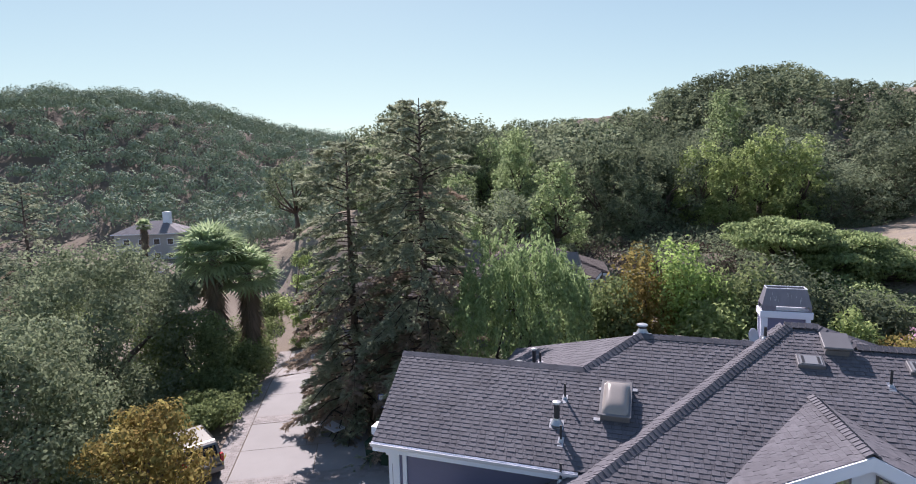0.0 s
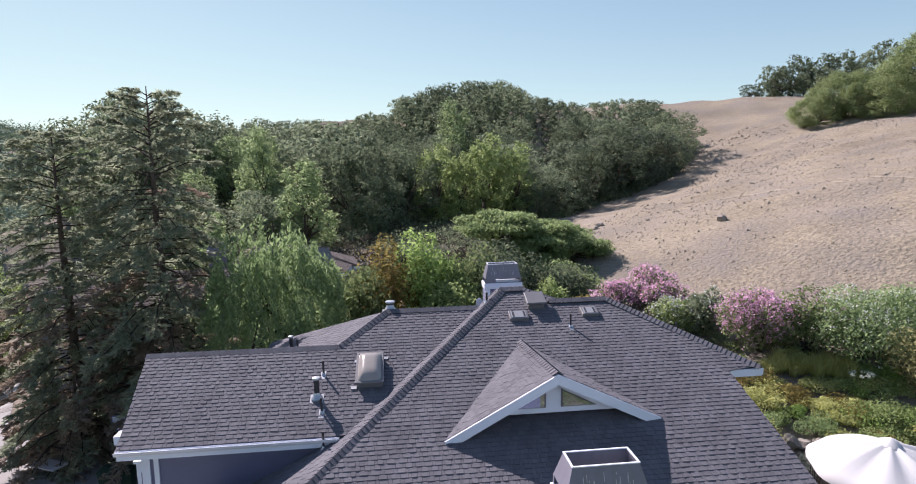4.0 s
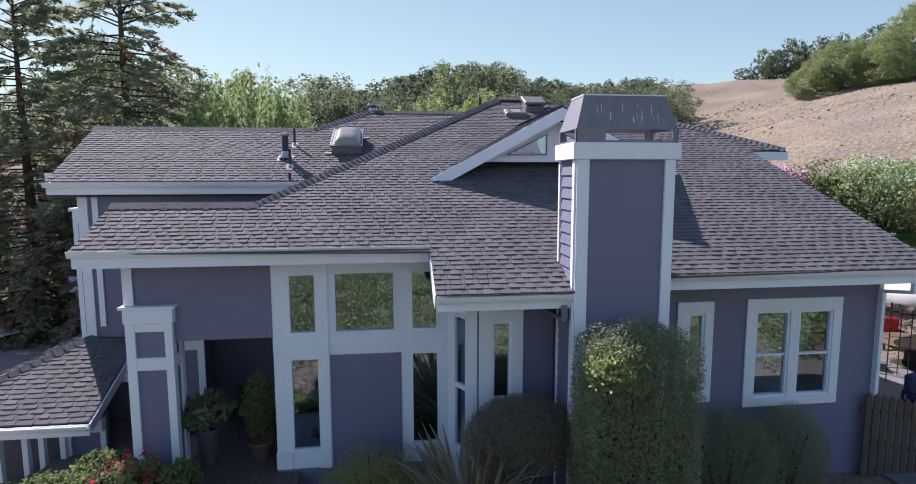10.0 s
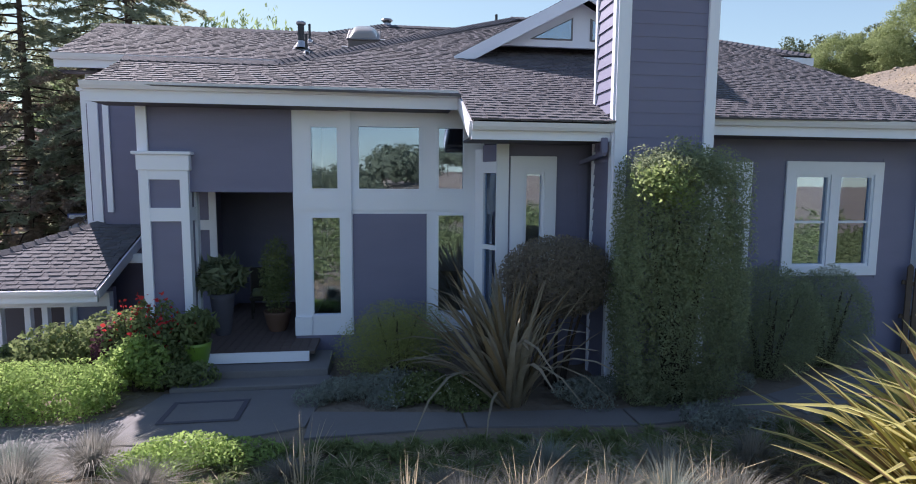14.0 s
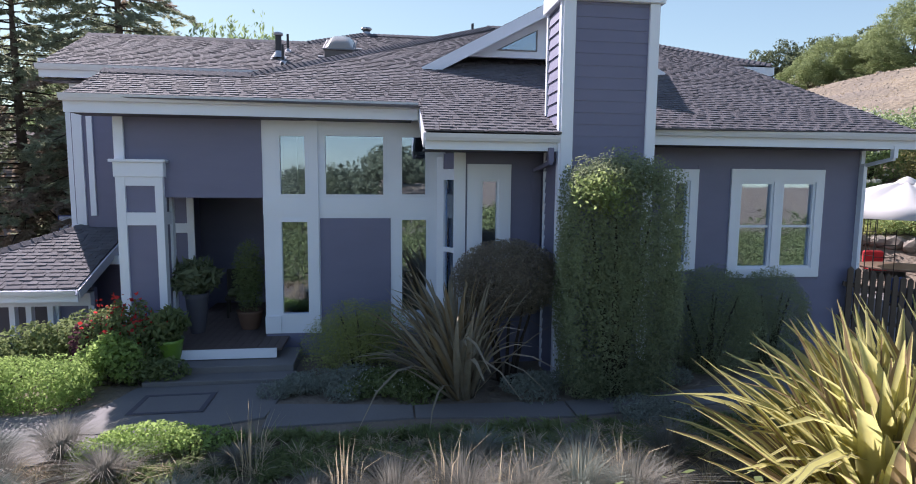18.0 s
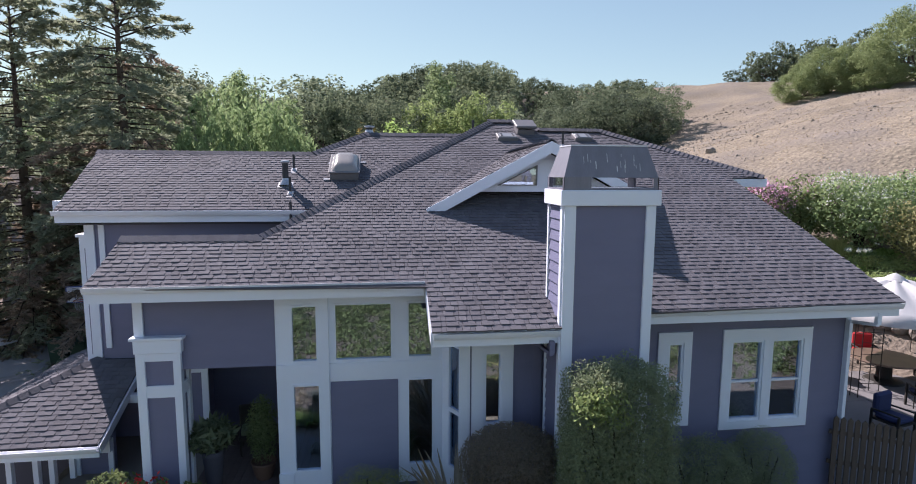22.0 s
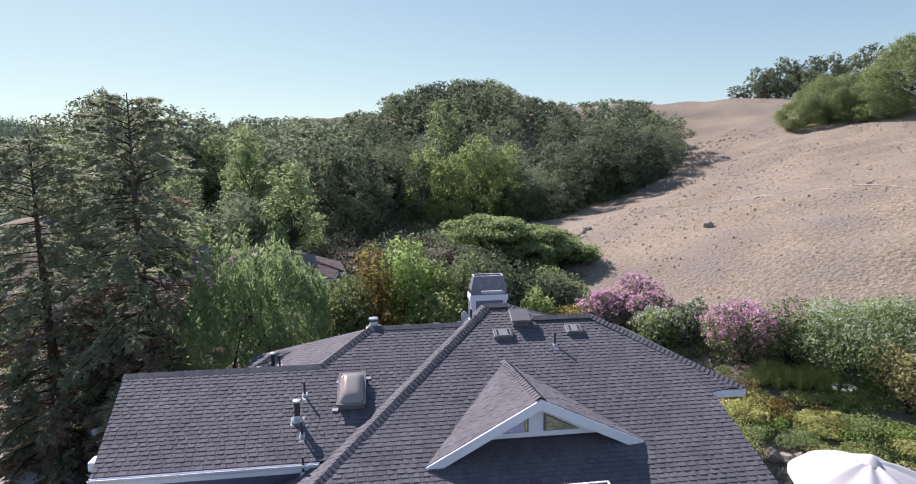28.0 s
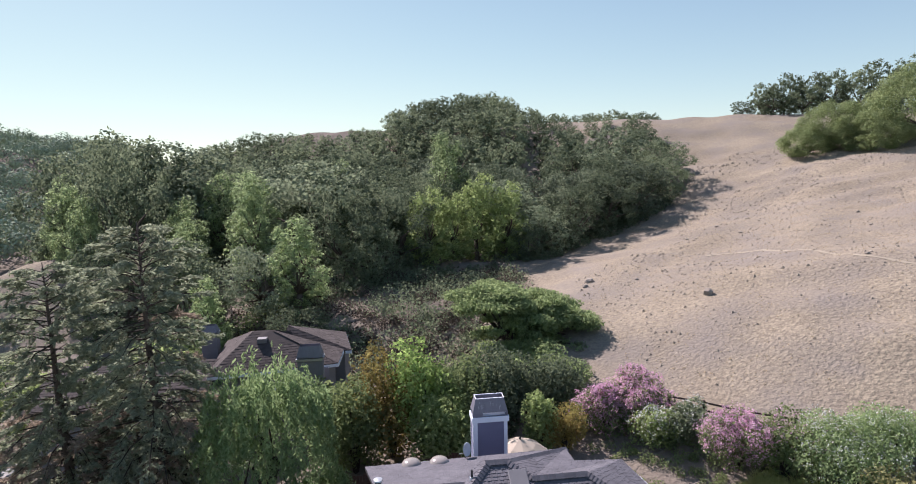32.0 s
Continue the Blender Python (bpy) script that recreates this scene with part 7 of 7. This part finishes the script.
tab = thing("patio_table", "large round dark stone-topped patio table", "table", (16.45, 14.3, .06))
part("tabletop", Mesh().lathe([(0, .70), (.95, .70), (1.0, .73), (1.0, .75), (.96, .765), (0, .765)], 36), material("brown stone top", (.16, .115, .09), .35, .3, 4, 30, .1), tab)
part("pedestal", Mesh().lathe([(.55, 0), (.5, .05), (.22, .12), (.2, .6), (.4, .7)], 20), IRON, tab)


def armchair(at, turn, cloth, label, low=False):
    c = thing("patio_chair", label, "chair", at, "patio chairs", turn=turn)
    h = .3 if low else .4
    part("seat_frame", Mesh().box(-.34, -.34, h - .05, .34, .34, h), IRON, c, bevel=.01)
    part("cushion", Mesh().box(-.3, -.32, h, .3, .28, h + .12), cloth, c, bevel=.04)
    part("back_cushion", Mesh().box(-.3, .2, h + .1, .3, .36, h + .62), cloth, c, bevel=.05)
    for x in (-.36, .32):
        part("armrest", Mesh().box(x, -.34, h + .2, x + .05, .34, h + .24), IRON, c, bevel=.01)
        for y in (-.34, .29):
            part("leg", Mesh().box(x, y, 0, x + .05, y + .05, h + .2), IRON, c)
    return c


armchair((18.0, 14.1, .06), -80, RED, "red cushioned iron patio chair at the round table")
armchair((17.3, 12.9, .06), -140, RED, "red cushioned iron patio chair at the round table")
armchair((17.2, 15.8, .06), -20, RED, "red cushioned iron patio chair at the round table")
armchair((15.0, 14.9, .06), 60, RED, "red cushioned iron patio chair at the round table")
armchair((13.6, 11.2, .06), 15, BLUE, "low patio chair with a navy cushion", True)
armchair((15.7, 12.2, .06), 165, BLUE, "patio chair with a navy cushion by the small table")
armchair((15.2, 9.4, .06), 30, BLUE, "patio chair with a navy cushion by the small table")
st = thing("side_table", "brown square patio side table", "table", (15.1, 10.9, .06), turn=20)
part("tabletop", Mesh().box(-.55, -.55, .66, .55, .55, .71), DECKWOOD, st, bevel=.01)
for x in (-.5, .44):
    for y in (-.5, .44):
        part("leg", Mesh().box(x, y, 0, x + .06, y + .06, .66), IRON, st)
PICKET = material("dark weathered fence wood", (0.11, 0.082, 0.065), 0.85, 0.3, 2, 40, 0.3, stretch=(4, 4, .6))
fence = thing("picket_fence", "dark weathered picket fence at the house corner", "fence", (9.82, 8.94, 0), turn=-6)
for i in range(12):
    x, z = i * .15, 1.62 - i * .028
    part("picket", Mesh().add([(x, -.012, -.2), (x + .105, -.012, -.2), (x + .105, .012, -.2), (x, .012, -.2), (x, -.012, z), (x + .105, -.012, z), (x + .105, .012, z), (x, .012, z), (x + .0525, 0, z + .06)], [(0, 1, 5, 4), (1, 2, 6, 5), (2, 3, 7, 6), (3, 0, 4, 7), (4, 5, 8), (5, 6, 8), (6, 7, 8), (7, 4, 8)]), PICKET, fence)
for z in (.75, 1.38):
    part("rail", Mesh().bar((-.05, .03, z), (1.78, .03, z - .33), .03, .08), PICKET, fence)
trellis = thing("garden_trellis", "slim dark metal trellis beside the patio canopy", "trellis", (15.0, 13.7, .03), turn=-15)
for x in (0, .28, .56):
    part("upright", Mesh().tube([(x, 0, -.05), (x, 0, 1.95 if x else 1.9)], [.013, .013], 6), IRON, trellis)
for z in (.25, .75, 1.15, 1.5, 1.82):
    part("rung", Mesh().tube([(0, 0, z), (.56, 0, z)], [.011, .011], 6), IRON, trellis)

# garden bed on the slope
rb = np.random.default_rng(55)
for i in range(26):
    x, y = rb.uniform(13.0, 24), rb.uniform(15.0, 22.3)
    if 0.47 * x + .88 * y < 21.5 or (x > 19.5 and y > 17.5) or (x < 15 and y < 18):
        continue
    mt = (L_YELLOWG, L_HEDGE, L_LIGHT, L_ORANGE, L_YELLOWG, L_OLIVE)[int(rb.integers(0, 6))]
    w = rb.uniform(.7, 1.5)
    shrub("bed_plant", "yellow-green low plant in the sloping garden bed" if mt is L_YELLOWG else "low plant in the sloping garden bed", (x, y), (w, w * .9, w * rb.uniform(.45, .8)), mt, 1500, .09, 400 + i, 5, stem=False, group="bed plants")
BED = ((17.0, 21.0, 0), (16.4, 21.6, 3), (17.6, 20.2, 3), (16.0, 20.4, 0), (18.2, 19.4, 0), (18.8, 19.3, 0), (19.3, 19.0, 3), (18.6, 18.6, 0), (19.5, 18.4, 2), (20.4, 18.2, 1), (21.2, 17.8, 2), (20.0, 17.5, 1), (21.7, 17.2, 2), (22.3, 17.0, 4), (20.8, 19.9, 0), (21.6, 19.3, 1), (21.3, 20.6, 4), (19.0, 20.5, 0), (20.0, 20.3, 1), (22.0, 20.1, 2), (19.4, 17.3, 3), (17.4, 18.4, 4), (17.9, 17.6, 0), (18.7, 17.2, 1), (15.4, 19.2, 4), (20.8, 17.0, 0))
for i, (x, y, k) in enumerate(BED):
    mt = (L_YELLOWG, L_LIGHT, L_HEDGE, L_ORANGE, L_OLEA)[k]
    w = rb.uniform(1.0, 1.7)
    shrub("bed_plant", ("bright yellow-green plant in the sloping garden bed", "fresh green plant in the sloping garden bed", "green leafy plant in the sloping garden bed", "orange-tipped plant in the sloping garden bed", "grey-green plant in the sloping garden bed")[k], (x, y), (w, w * .9, w * rb.uniform(.4, .6)), mt, 2200, .09, 900 + i, 6, stem=False, group="bed plants")
for i, (x, y) in enumerate(((18.0, 22.0), (18.8, 21.6), (19.6, 21.2), (20.3, 20.8), (16.7, 21.9), (15.6, 17.2), (14.4, 17.0))):
    tufts("reed_grass", "upright yellow-green reed clump in the garden bed", [(x + dx, y + dy) for dx in (-.3, .1, .4) for dy in (-.2, .25)], L_REED if i < 4 else L_LAV, 450 + i, .85 if i < 4 else .7, 260, .012, .5)
undergrowth("ground_cover", "yellow-green creeping plants on the sloping bed", [(rb.uniform(17.8, 20.2), rb.uniform(17.4, 19.8)) for _ in range(22)], L_YELLOWG, 470, .3, 150, .07)
undergrowth("ground_cover", "fresh green creeping plants on the sloping bed", [(rb.uniform(19.6, 23.5), rb.uniform(15.4, 18.4)) for _ in range(44)], L_LIGHT, 471, .4, 150, .08)
aga = thing("agapanthus", "strap-leaved clump with pale blue flower heads", "flower", (20.2, 19.6, float(ground_z(20.2, 19.6))))
for i in range(60):
    ob = new("leaf", blade_leaf(.7, .025, radians(60 + 40 * (i % 3)), 0, 5).make("leaf", L_HEDGE) if i == 0 else ob.data)
    ob.parent = aga
    ob.matrix_basis = pose(.25 * math.cos(i), .25 * math.sin(i * 1.7), 0, 0, 0, i * 137.5) @ pose(0, 0, 0, 0, 10 + (i * 7) % 45, 0)
for i in range(9):
    a = i * 2.4
    part("flower_head", Mesh().tube([(0, 0, 0), (.45 * math.cos(a), .3 * math.sin(a), .95)], [.008, .006], 4), L_HEDGE, aga)
    pf, of = blob_points(rb, (.45 * math.cos(a), .3 * math.sin(a), 1.0), (.09, .09, .08), 60)
    part("petals", quads_mesh("petals", leaves(rb, pf, .05, of, .6), L_WHITE), L_WHITE, aga)


def rock(at, size, seed, label="weathered grey rock on the dry hillside", grp="hillside rocks"):
    rng = random.Random(seed)
    bm = bmesh.new()
    bmesh.ops.create_icosphere(bm, subdivisions=2, radius=1)
    for v in bm.verts:
        d = 1 + .35 * noise.noise(v.co * 1.6 + Vector((seed * 3.1, 0, 0)))
        v.co = Vector((v.co.x * size[0] * d, v.co.y * size[1] * d, v.co.z * size[2] * d))
    me = bpy.data.meshes.new("rock")
    bm.to_mesh(me)
    bm.free()
    me.materials.append(HILLSTONE if grp == "hillside rocks" else STONE)
    ob = new("rock", me)
    ob.matrix_basis = pose(at[0], at[1], float(ground_z(at[0], at[1])) + size[2] * .25, 0, 0, rng.uniform(0, 360))
    return tagged(ob, label, "rock", grp)


HILLSTONE = material("sun-bleached hill stone", (0.27, 0.235, 0.20), 0.95, 0.35, 1.5, 14, 0.6, objrand=0.7, bump_dist=0.03)
rock((25.7, 39.3), (.42, .4, .38), 1)
rock((20.6, 51.8), (.5, .4, .3), 2)
rock((19.6, 50.2), (.35, .3, .25), 3)
for i in range(80):
    x, y = rb.uniform(18, 60), rb.uniform(30, 72)
    if x < np.interp(y, [30, 55, 60, 75], [18, 22, 36, 45]):
        continue
    s = rb.uniform(.07, .12) if i > 30 else rb.uniform(.12, .32)
    rock((x, y), (s, s * .9, s * .6), 10 + i)
for i in range(26):
    a = radians(20 + i * 4.2)
    x, y = 13.2 + 6.9 * math.cos(a), 11.8 + 7.0 * math.sin(a)
    rock((x, y), (rb.uniform(.22, .42), rb.uniform(.2, .36), rb.uniform(.2, .32)), 60 + i, "rough stone edging the garden bed", "bed stones")

# post and rail fence along the hill
hf = thing("rail_fence", "dark post-and-rail fence along the hill", "fence", (0, 0, 0))
fp = [(9, 30.5), (11.2, 30.5), (13.4, 30.4), (15.6, 30.1), (17.3, 29.1), (18.7, 27.7), (20.1, 26.2), (22, 24.6), (24, 23.2)]
fz = [float(ground_z(x, y)) for x, y in fp]
for (x, y), z in zip(fp, fz):
    part("post", Mesh().box(x - .06, y - .06, z - .3, x + .06, y + .06, z + 1.0), DARKBARK, hf)
for i in range(8):
    for h in (.45, .92):
        part("rail", Mesh().bar((*fp[i], fz[i] + h), (*fp[i + 1], fz[i + 1] + h), .05, .1), DARKBARK, hf)
bf = thing("board_fence", "red-brown board fence behind the house", "fence", (0, 0, 0))
for i in range(44):
    x = -2.6 + i * .16
    y = 26.2 + .02 * x
    z = float(ground_z(x, y))
    part("board", Mesh().box(x, y - .012, z, x + .145, y + .012, z + 2.0 + .05 * math.sin(i)), FENCEWOOD, bf)
for z in (.5, 1.6):
    part("rail", Mesh().bar((-2.6, 26.16, float(ground_z(-2.6, 26.2)) + z), (4.4, 26.24, float(ground_z(4.4, 26.2)) + z), .06, .1), FENCEWOOD, bf)
ru = thing("patio_umbrella", "beige market umbrella behind the rear chimney", "umbrella", (7.3, 25.0, float(ground_z(7.3, 25))))
part("canopy", Mesh().lathe([(1.5, 2.3), (.8, 2.72), (.08, 3.0), (0, 3.02)], 8), material("beige umbrella cloth", (.55, .47, .38), .85, .1, 2, 40, .1, through_light=.2), ru)
part("pole", Mesh().tube([(0, 0, 0), (0, 0, 3.1)], [.025, .025], 8), DECKWOOD, ru)
part("finial", Mesh().lathe([(.04, 3.0), (.05, 3.08), (0, 3.16)], 8), IRON, ru)


# ---- neighbouring houses ----
def hip_roof(x0, x1, y0, y1, ze, slope, mat, parent, t=.14):
    """A hip roof whose courses are laid as stepped strips."""
    h = min(x1 - x0, y1 - y0) / 2
    rf = Mesh()
    n = int(h / .22)
    for i in range(n):
        a, b = h * i / n, h * (i + 1) / n
        za, zb = ze + a * slope, ze + b * slope
        o = [(x0 + a, y0 + a), (x1 - a, y0 + a), (x1 - a, y1 - a), (x0 + a, y1 - a)]
        q = [(x0 + b, y0 + b), (x1 - b, y0 + b), (x1 - b, y1 - b), (x0 + b, y1 - b)]
        for k in range(4):
            j = (k + 1) % 4
            L = math.dist(o[k], o[j])
            m = max(1, int(L / .45))
            for s in range(m):
                f0, f1 = s / m, (s + 1) / m
                lerp = lambda p, q2, f: (p[0] + (q2[0] - p[0]) * f, p[1] + (q2[1] - p[1]) * f)
                e0, e1, e2, e3 = lerp(o[k], o[j], f0), lerp(o[k], o[j], f1), lerp(q[k], q[j], f1), lerp(q[k], q[j], f0)
                c = len(rf.v)
                rf.v += [(*e0, za + .014), (*e1, za + .014), (*e2, zb), (*e3, zb), (*e0, za - .01), (*e1, za - .01)]
                rf.f += [(c, c + 1, c + 2, c + 3), (c + 4, c + 5, c + 1, c)]
    ob = part("roof", rf, mat, parent)
    for a, b in (((x0, y0), (x1, y0)), ((x1, y0), (x1, y1)), ((x1, y1), (x0, y1)), ((x0, y1), (x0, y0))):
        part("fascia_board", Mesh().bar((*a, ze), (*b, ze), .05, .2), TRIM, parent)
    return ob


GREYW = material("grey painted boards", (.20, .20, .22), .7, .12, 1.5, 50, .1, stretch=(1, 1, 6))
nb = thing("neighbour_house", "grey house with brown hipped shingle roof among trees", "house", (0, 0, 0))


def far_slope(pts, seed, parent):
    """One roof plane: a thick deck with shingle courses."""
    deck_ = part("roof", Mesh().slab([(x, y, z - .03) for x, y, z in pts], .14), ROOF_FAR, parent)
    t = Mesh()
    for q in poly_tabs(pts, seed, .2, (.3, .6)):
        t.add(q, TABF)
    tagged(part("shingle_field", t, ROOF_FAR, deck_), kind="stuff")


NA, NB_, NL, NR = (-8.3, 37.3, 7.7), (-7.2, 37.3, 7.7), (-10.45, 33.8, 5.9), (-2.55, 34.9, 5.9)
NP, NC, NQ = (-6.45, 39.3, 7.35), (-1.87, 37.5, 5.85), (-2.6, 41.8, 5.85)
far_slope([NL, NR, NB_, NA], 71, nb)
far_slope([NR, (-2.4, 37.6, 5.9), NB_], 72, nb)
far_slope([NL, NA, (-11.2, 41.0, 5.9)], 73, nb)
far_slope([NA, NB_, (-4.5, 41.0, 5.9), (-11.2, 41.0, 5.9)], 74, nb)
far_slope([(-6.6, 37.45, 5.95), NC, NP], 75, nb)
far_slope([NC, NQ, NP], 76, nb)
far_slope([(-21.0, 33.0, 4.6), (-10.6, 33.0, 4.6), (-10.2, 36.4, 6.15), (-20.6, 36.4, 6.15)], 77, nb)
far_slope([(-20.6, 36.4, 6.15), (-10.2, 36.4, 6.15), (-10.6, 40.0, 4.6), (-21.0, 40.0, 4.6)], 78, nb)
for a, b in ((NL, NR), (NR, (-2.4, 37.6, 5.9)), ((-2.3, 37.5, 5.85), NC), (NC, NQ)):
    part("fascia_board", Mesh().bar((a[0], a[1], a[2] - .03), (b[0], b[1], b[2] - .03), .05, .2), TRIM, nb)
part("wall", Mesh().box(-9.9, 34.6, .0, -3.1, 40.5, 5.75), GREYW, nb)
part("wall", Mesh().box(-3.1, 38.0, .0, -2.4, 41.4, 5.7), GREYW, nb)
part("wall", Mesh().box(-20.4, 33.5, -1.5, -9.95, 39.5, 4.5), GREYW, nb)
for x in (-8.6, -6.6):
    w = part("window", Mesh().box(x, 34.54, 3.6, x + 1.2, 34.6, 5.0), TRIM, nb)
    part("pane", Mesh().box(x + .08, 34.52, 3.68, x + 1.12, 34.535, 4.92), DARKGLASS, w)


def far_chimney(x0, x1, y0, y1, z0, z1, z2, parent):
    c = part("chimney", Mesh().box(x0, y0, z0, x1, y1, z1), GREYW, parent)
    part("shroud", Mesh().add([(x0 - .05, y0 - .05, z1 + .1), (x1 + .05, y0 - .05, z1 + .1), (x1 + .05, y1 + .05, z1 + .1), (x0 - .05, y1 + .05, z1 + .1), (x0 + .15, y0 + .12, z2), (x1 - .15, y0 + .12, z2), (x1 - .15, y1 - .12, z2), (x0 + .15, y1 - .12, z2)],
                            [(0, 1, 5, 4), (1, 2, 6, 5), (2, 3, 7, 6), (3, 0, 4, 7), (0, 3, 2, 1)]), CAPMETAL, c)
    part("cap_trim", Mesh().box(x0 - .08, y0 - .08, z1 - .1, x1 + .08, y1 + .08, z1 + .04), GALV, c)


far_chimney(-4.8, -3.3, 33.0, 33.7, 1.5, 6.95, 7.75, nb)
far_chimney(-12.6, -11.5, 39.6, 40.3, 4.0, 6.9, 7.5, nb)
part("skylight", Mesh().box(-7.9, 36.2, 7.1, -7.3, 36.7, 7.4), SKYFRAME, nb)
PALEWALL = material("pale grey painted boards", (.42, .42, .44), .7, .1, 1.5, 50, .1)
PALEROOF = material("weathered grey shingle", (.20, .19, .205), .9, .2, 1.5, 30, .3)
fh = thing("far_house", "distant grey two-storey house with white trim", "house", (-116.5, 108, -7.6), turn=25)
part("wall", Mesh().box(-9, -5, -2, 6, 5, 7), PALEWALL, fh)
hip_roof(-9.6, 6.6, -5.6, 5.6, 7.0, .5, PALEROOF, fh)
part("wall", Mesh().box(6, -6, -2, 16, 4, 4), GREYW, fh)
hip_roof(5.5, 16.6, -6.6, 4.6, 4.0, .5, PALEROOF, fh)
part("chimney", Mesh().box(1, -1, 8, 2.6, .6, 12), TRIM, fh)
for x in (-7, -3.5, 0, 3.2):
    for z in (.8, 4.2):
        w = part("window", Mesh().box(x, -5.1, z, x + 1.6, -5.0, z + 1.6), TRIM, fh)
        part("pane", Mesh().box(x + .15, -5.13, z + .15, x + 1.45, -5.105, z + 1.45), DARKGLASS, w)
fh2 = thing("far_house", "low distant house roof among the trees", "house", (-92, 76, float(ground_z(-92, 76))), turn=35)
part("wall", Mesh().box(-7, -4, -1, 7, 4, 3), GREYW, fh2)
hip_roof(-7.6, 7.6, -4.6, 4.6, 3.0, .45, ROOF_FAR, fh2)

# dry grass tufts over the hill
hs = []
while len(hs) < 5500:
    x, y = rb.uniform(12, 62), rb.uniform(27, 80)
    if x < np.interp(y, [27, 40, 55, 60, 80], [18, 16, 20, 34, 44]):
        continue
    hs.append((x, y))
tufts("dry_grass", "dry straw tufts scattered over the hillside", hs, L_DRY, 500, .085, 14, .010, .8, "stuff", "grass")

# clods and small stones lying on the grass
CLOD = material("dry earth clods", (.24, .20, .16), .95, .3, .5, 12, .3, island=.7, tint=(.36, .31, .25))
m = Mesh()
rk = np.random.default_rng(88)
n_ = 0
while n_ < 7000:
    x, y = rk.uniform(12, 82), rk.uniform(29, 96)
    if x < np.interp(y, [27, 40, 55, 60, 80, 96], [18, 16, 20, 34, 44, 52]) or math.sin(.21 * x + 1.3 * math.sin(.13 * y)) * math.sin(.19 * y + .08 * x) < rk.uniform(-1.1, .5):
        continue
    z = float(ground_z(x, y))
    r_ = (.042 + .0009 * y) * rk.uniform(.5, 1.5) ** 2
    a = rk.uniform(0, 6.28)
    c = len(m.v)
    for k in range(5):
        q = r_ * rk.uniform(.75, 1.3)
        m.v.append((x + q * math.cos(a + k * 1.257), y + q * math.sin(a + k * 1.257), z - .05))
    m.v.append((x + r_ * rk.uniform(-.3, .3), y + r_ * rk.uniform(-.3, .3), z + r_ * rk.uniform(.4, .95)))
    m.f += [(c + k, c + (k + 1) % 5, c + 5) for k in range(5)]
    n_ += 1
tagged(new("clods", m.make("clods", CLOD)), "small clods and stones strewn over the dry slope", "clods", kind="stuff")

# worn trail along the hill
trail = thing("footpath", "pale worn footpath across the dry hillside", "path", (0, 0, 0), kind="structure")
TRAIL = [(32.0, 50.5), (33.5, 49.6), (35.8, 47.2), (36.6, 43.8), (36.2, 40.2), (35.8, 36.6), (37.2, 33.4), (40.5, 30.5)]
m = Mesh()
n_ = 0
for (xa, ya), (xb, yb) in zip(TRAIL, TRAIL[1:]):
    d = Vector((xb - xa, yb - ya, 0)).normalized()
    for k in range(6):
        x, y = xa + (xb - xa) * k / 6, ya + (yb - ya) * k / 6
        w = .13 + .04 * math.sin(n_ * 1.7)
        for sgn in (-1, 1):
            px_, py_ = x - d.y * w * sgn, y + d.x * w * sgn
            m.v.append((px_, py_, float(ground_z(px_, py_)) + .02))
        if n_:
            m.f.append((2 * n_ - 2, 2 * n_ - 1, 2 * n_ + 1, 2 * n_))
        n_ += 1
part("track", m, material("pale trodden earth", (.325, .28, .215), .95, .2, 1.2, 20, .3), trail)
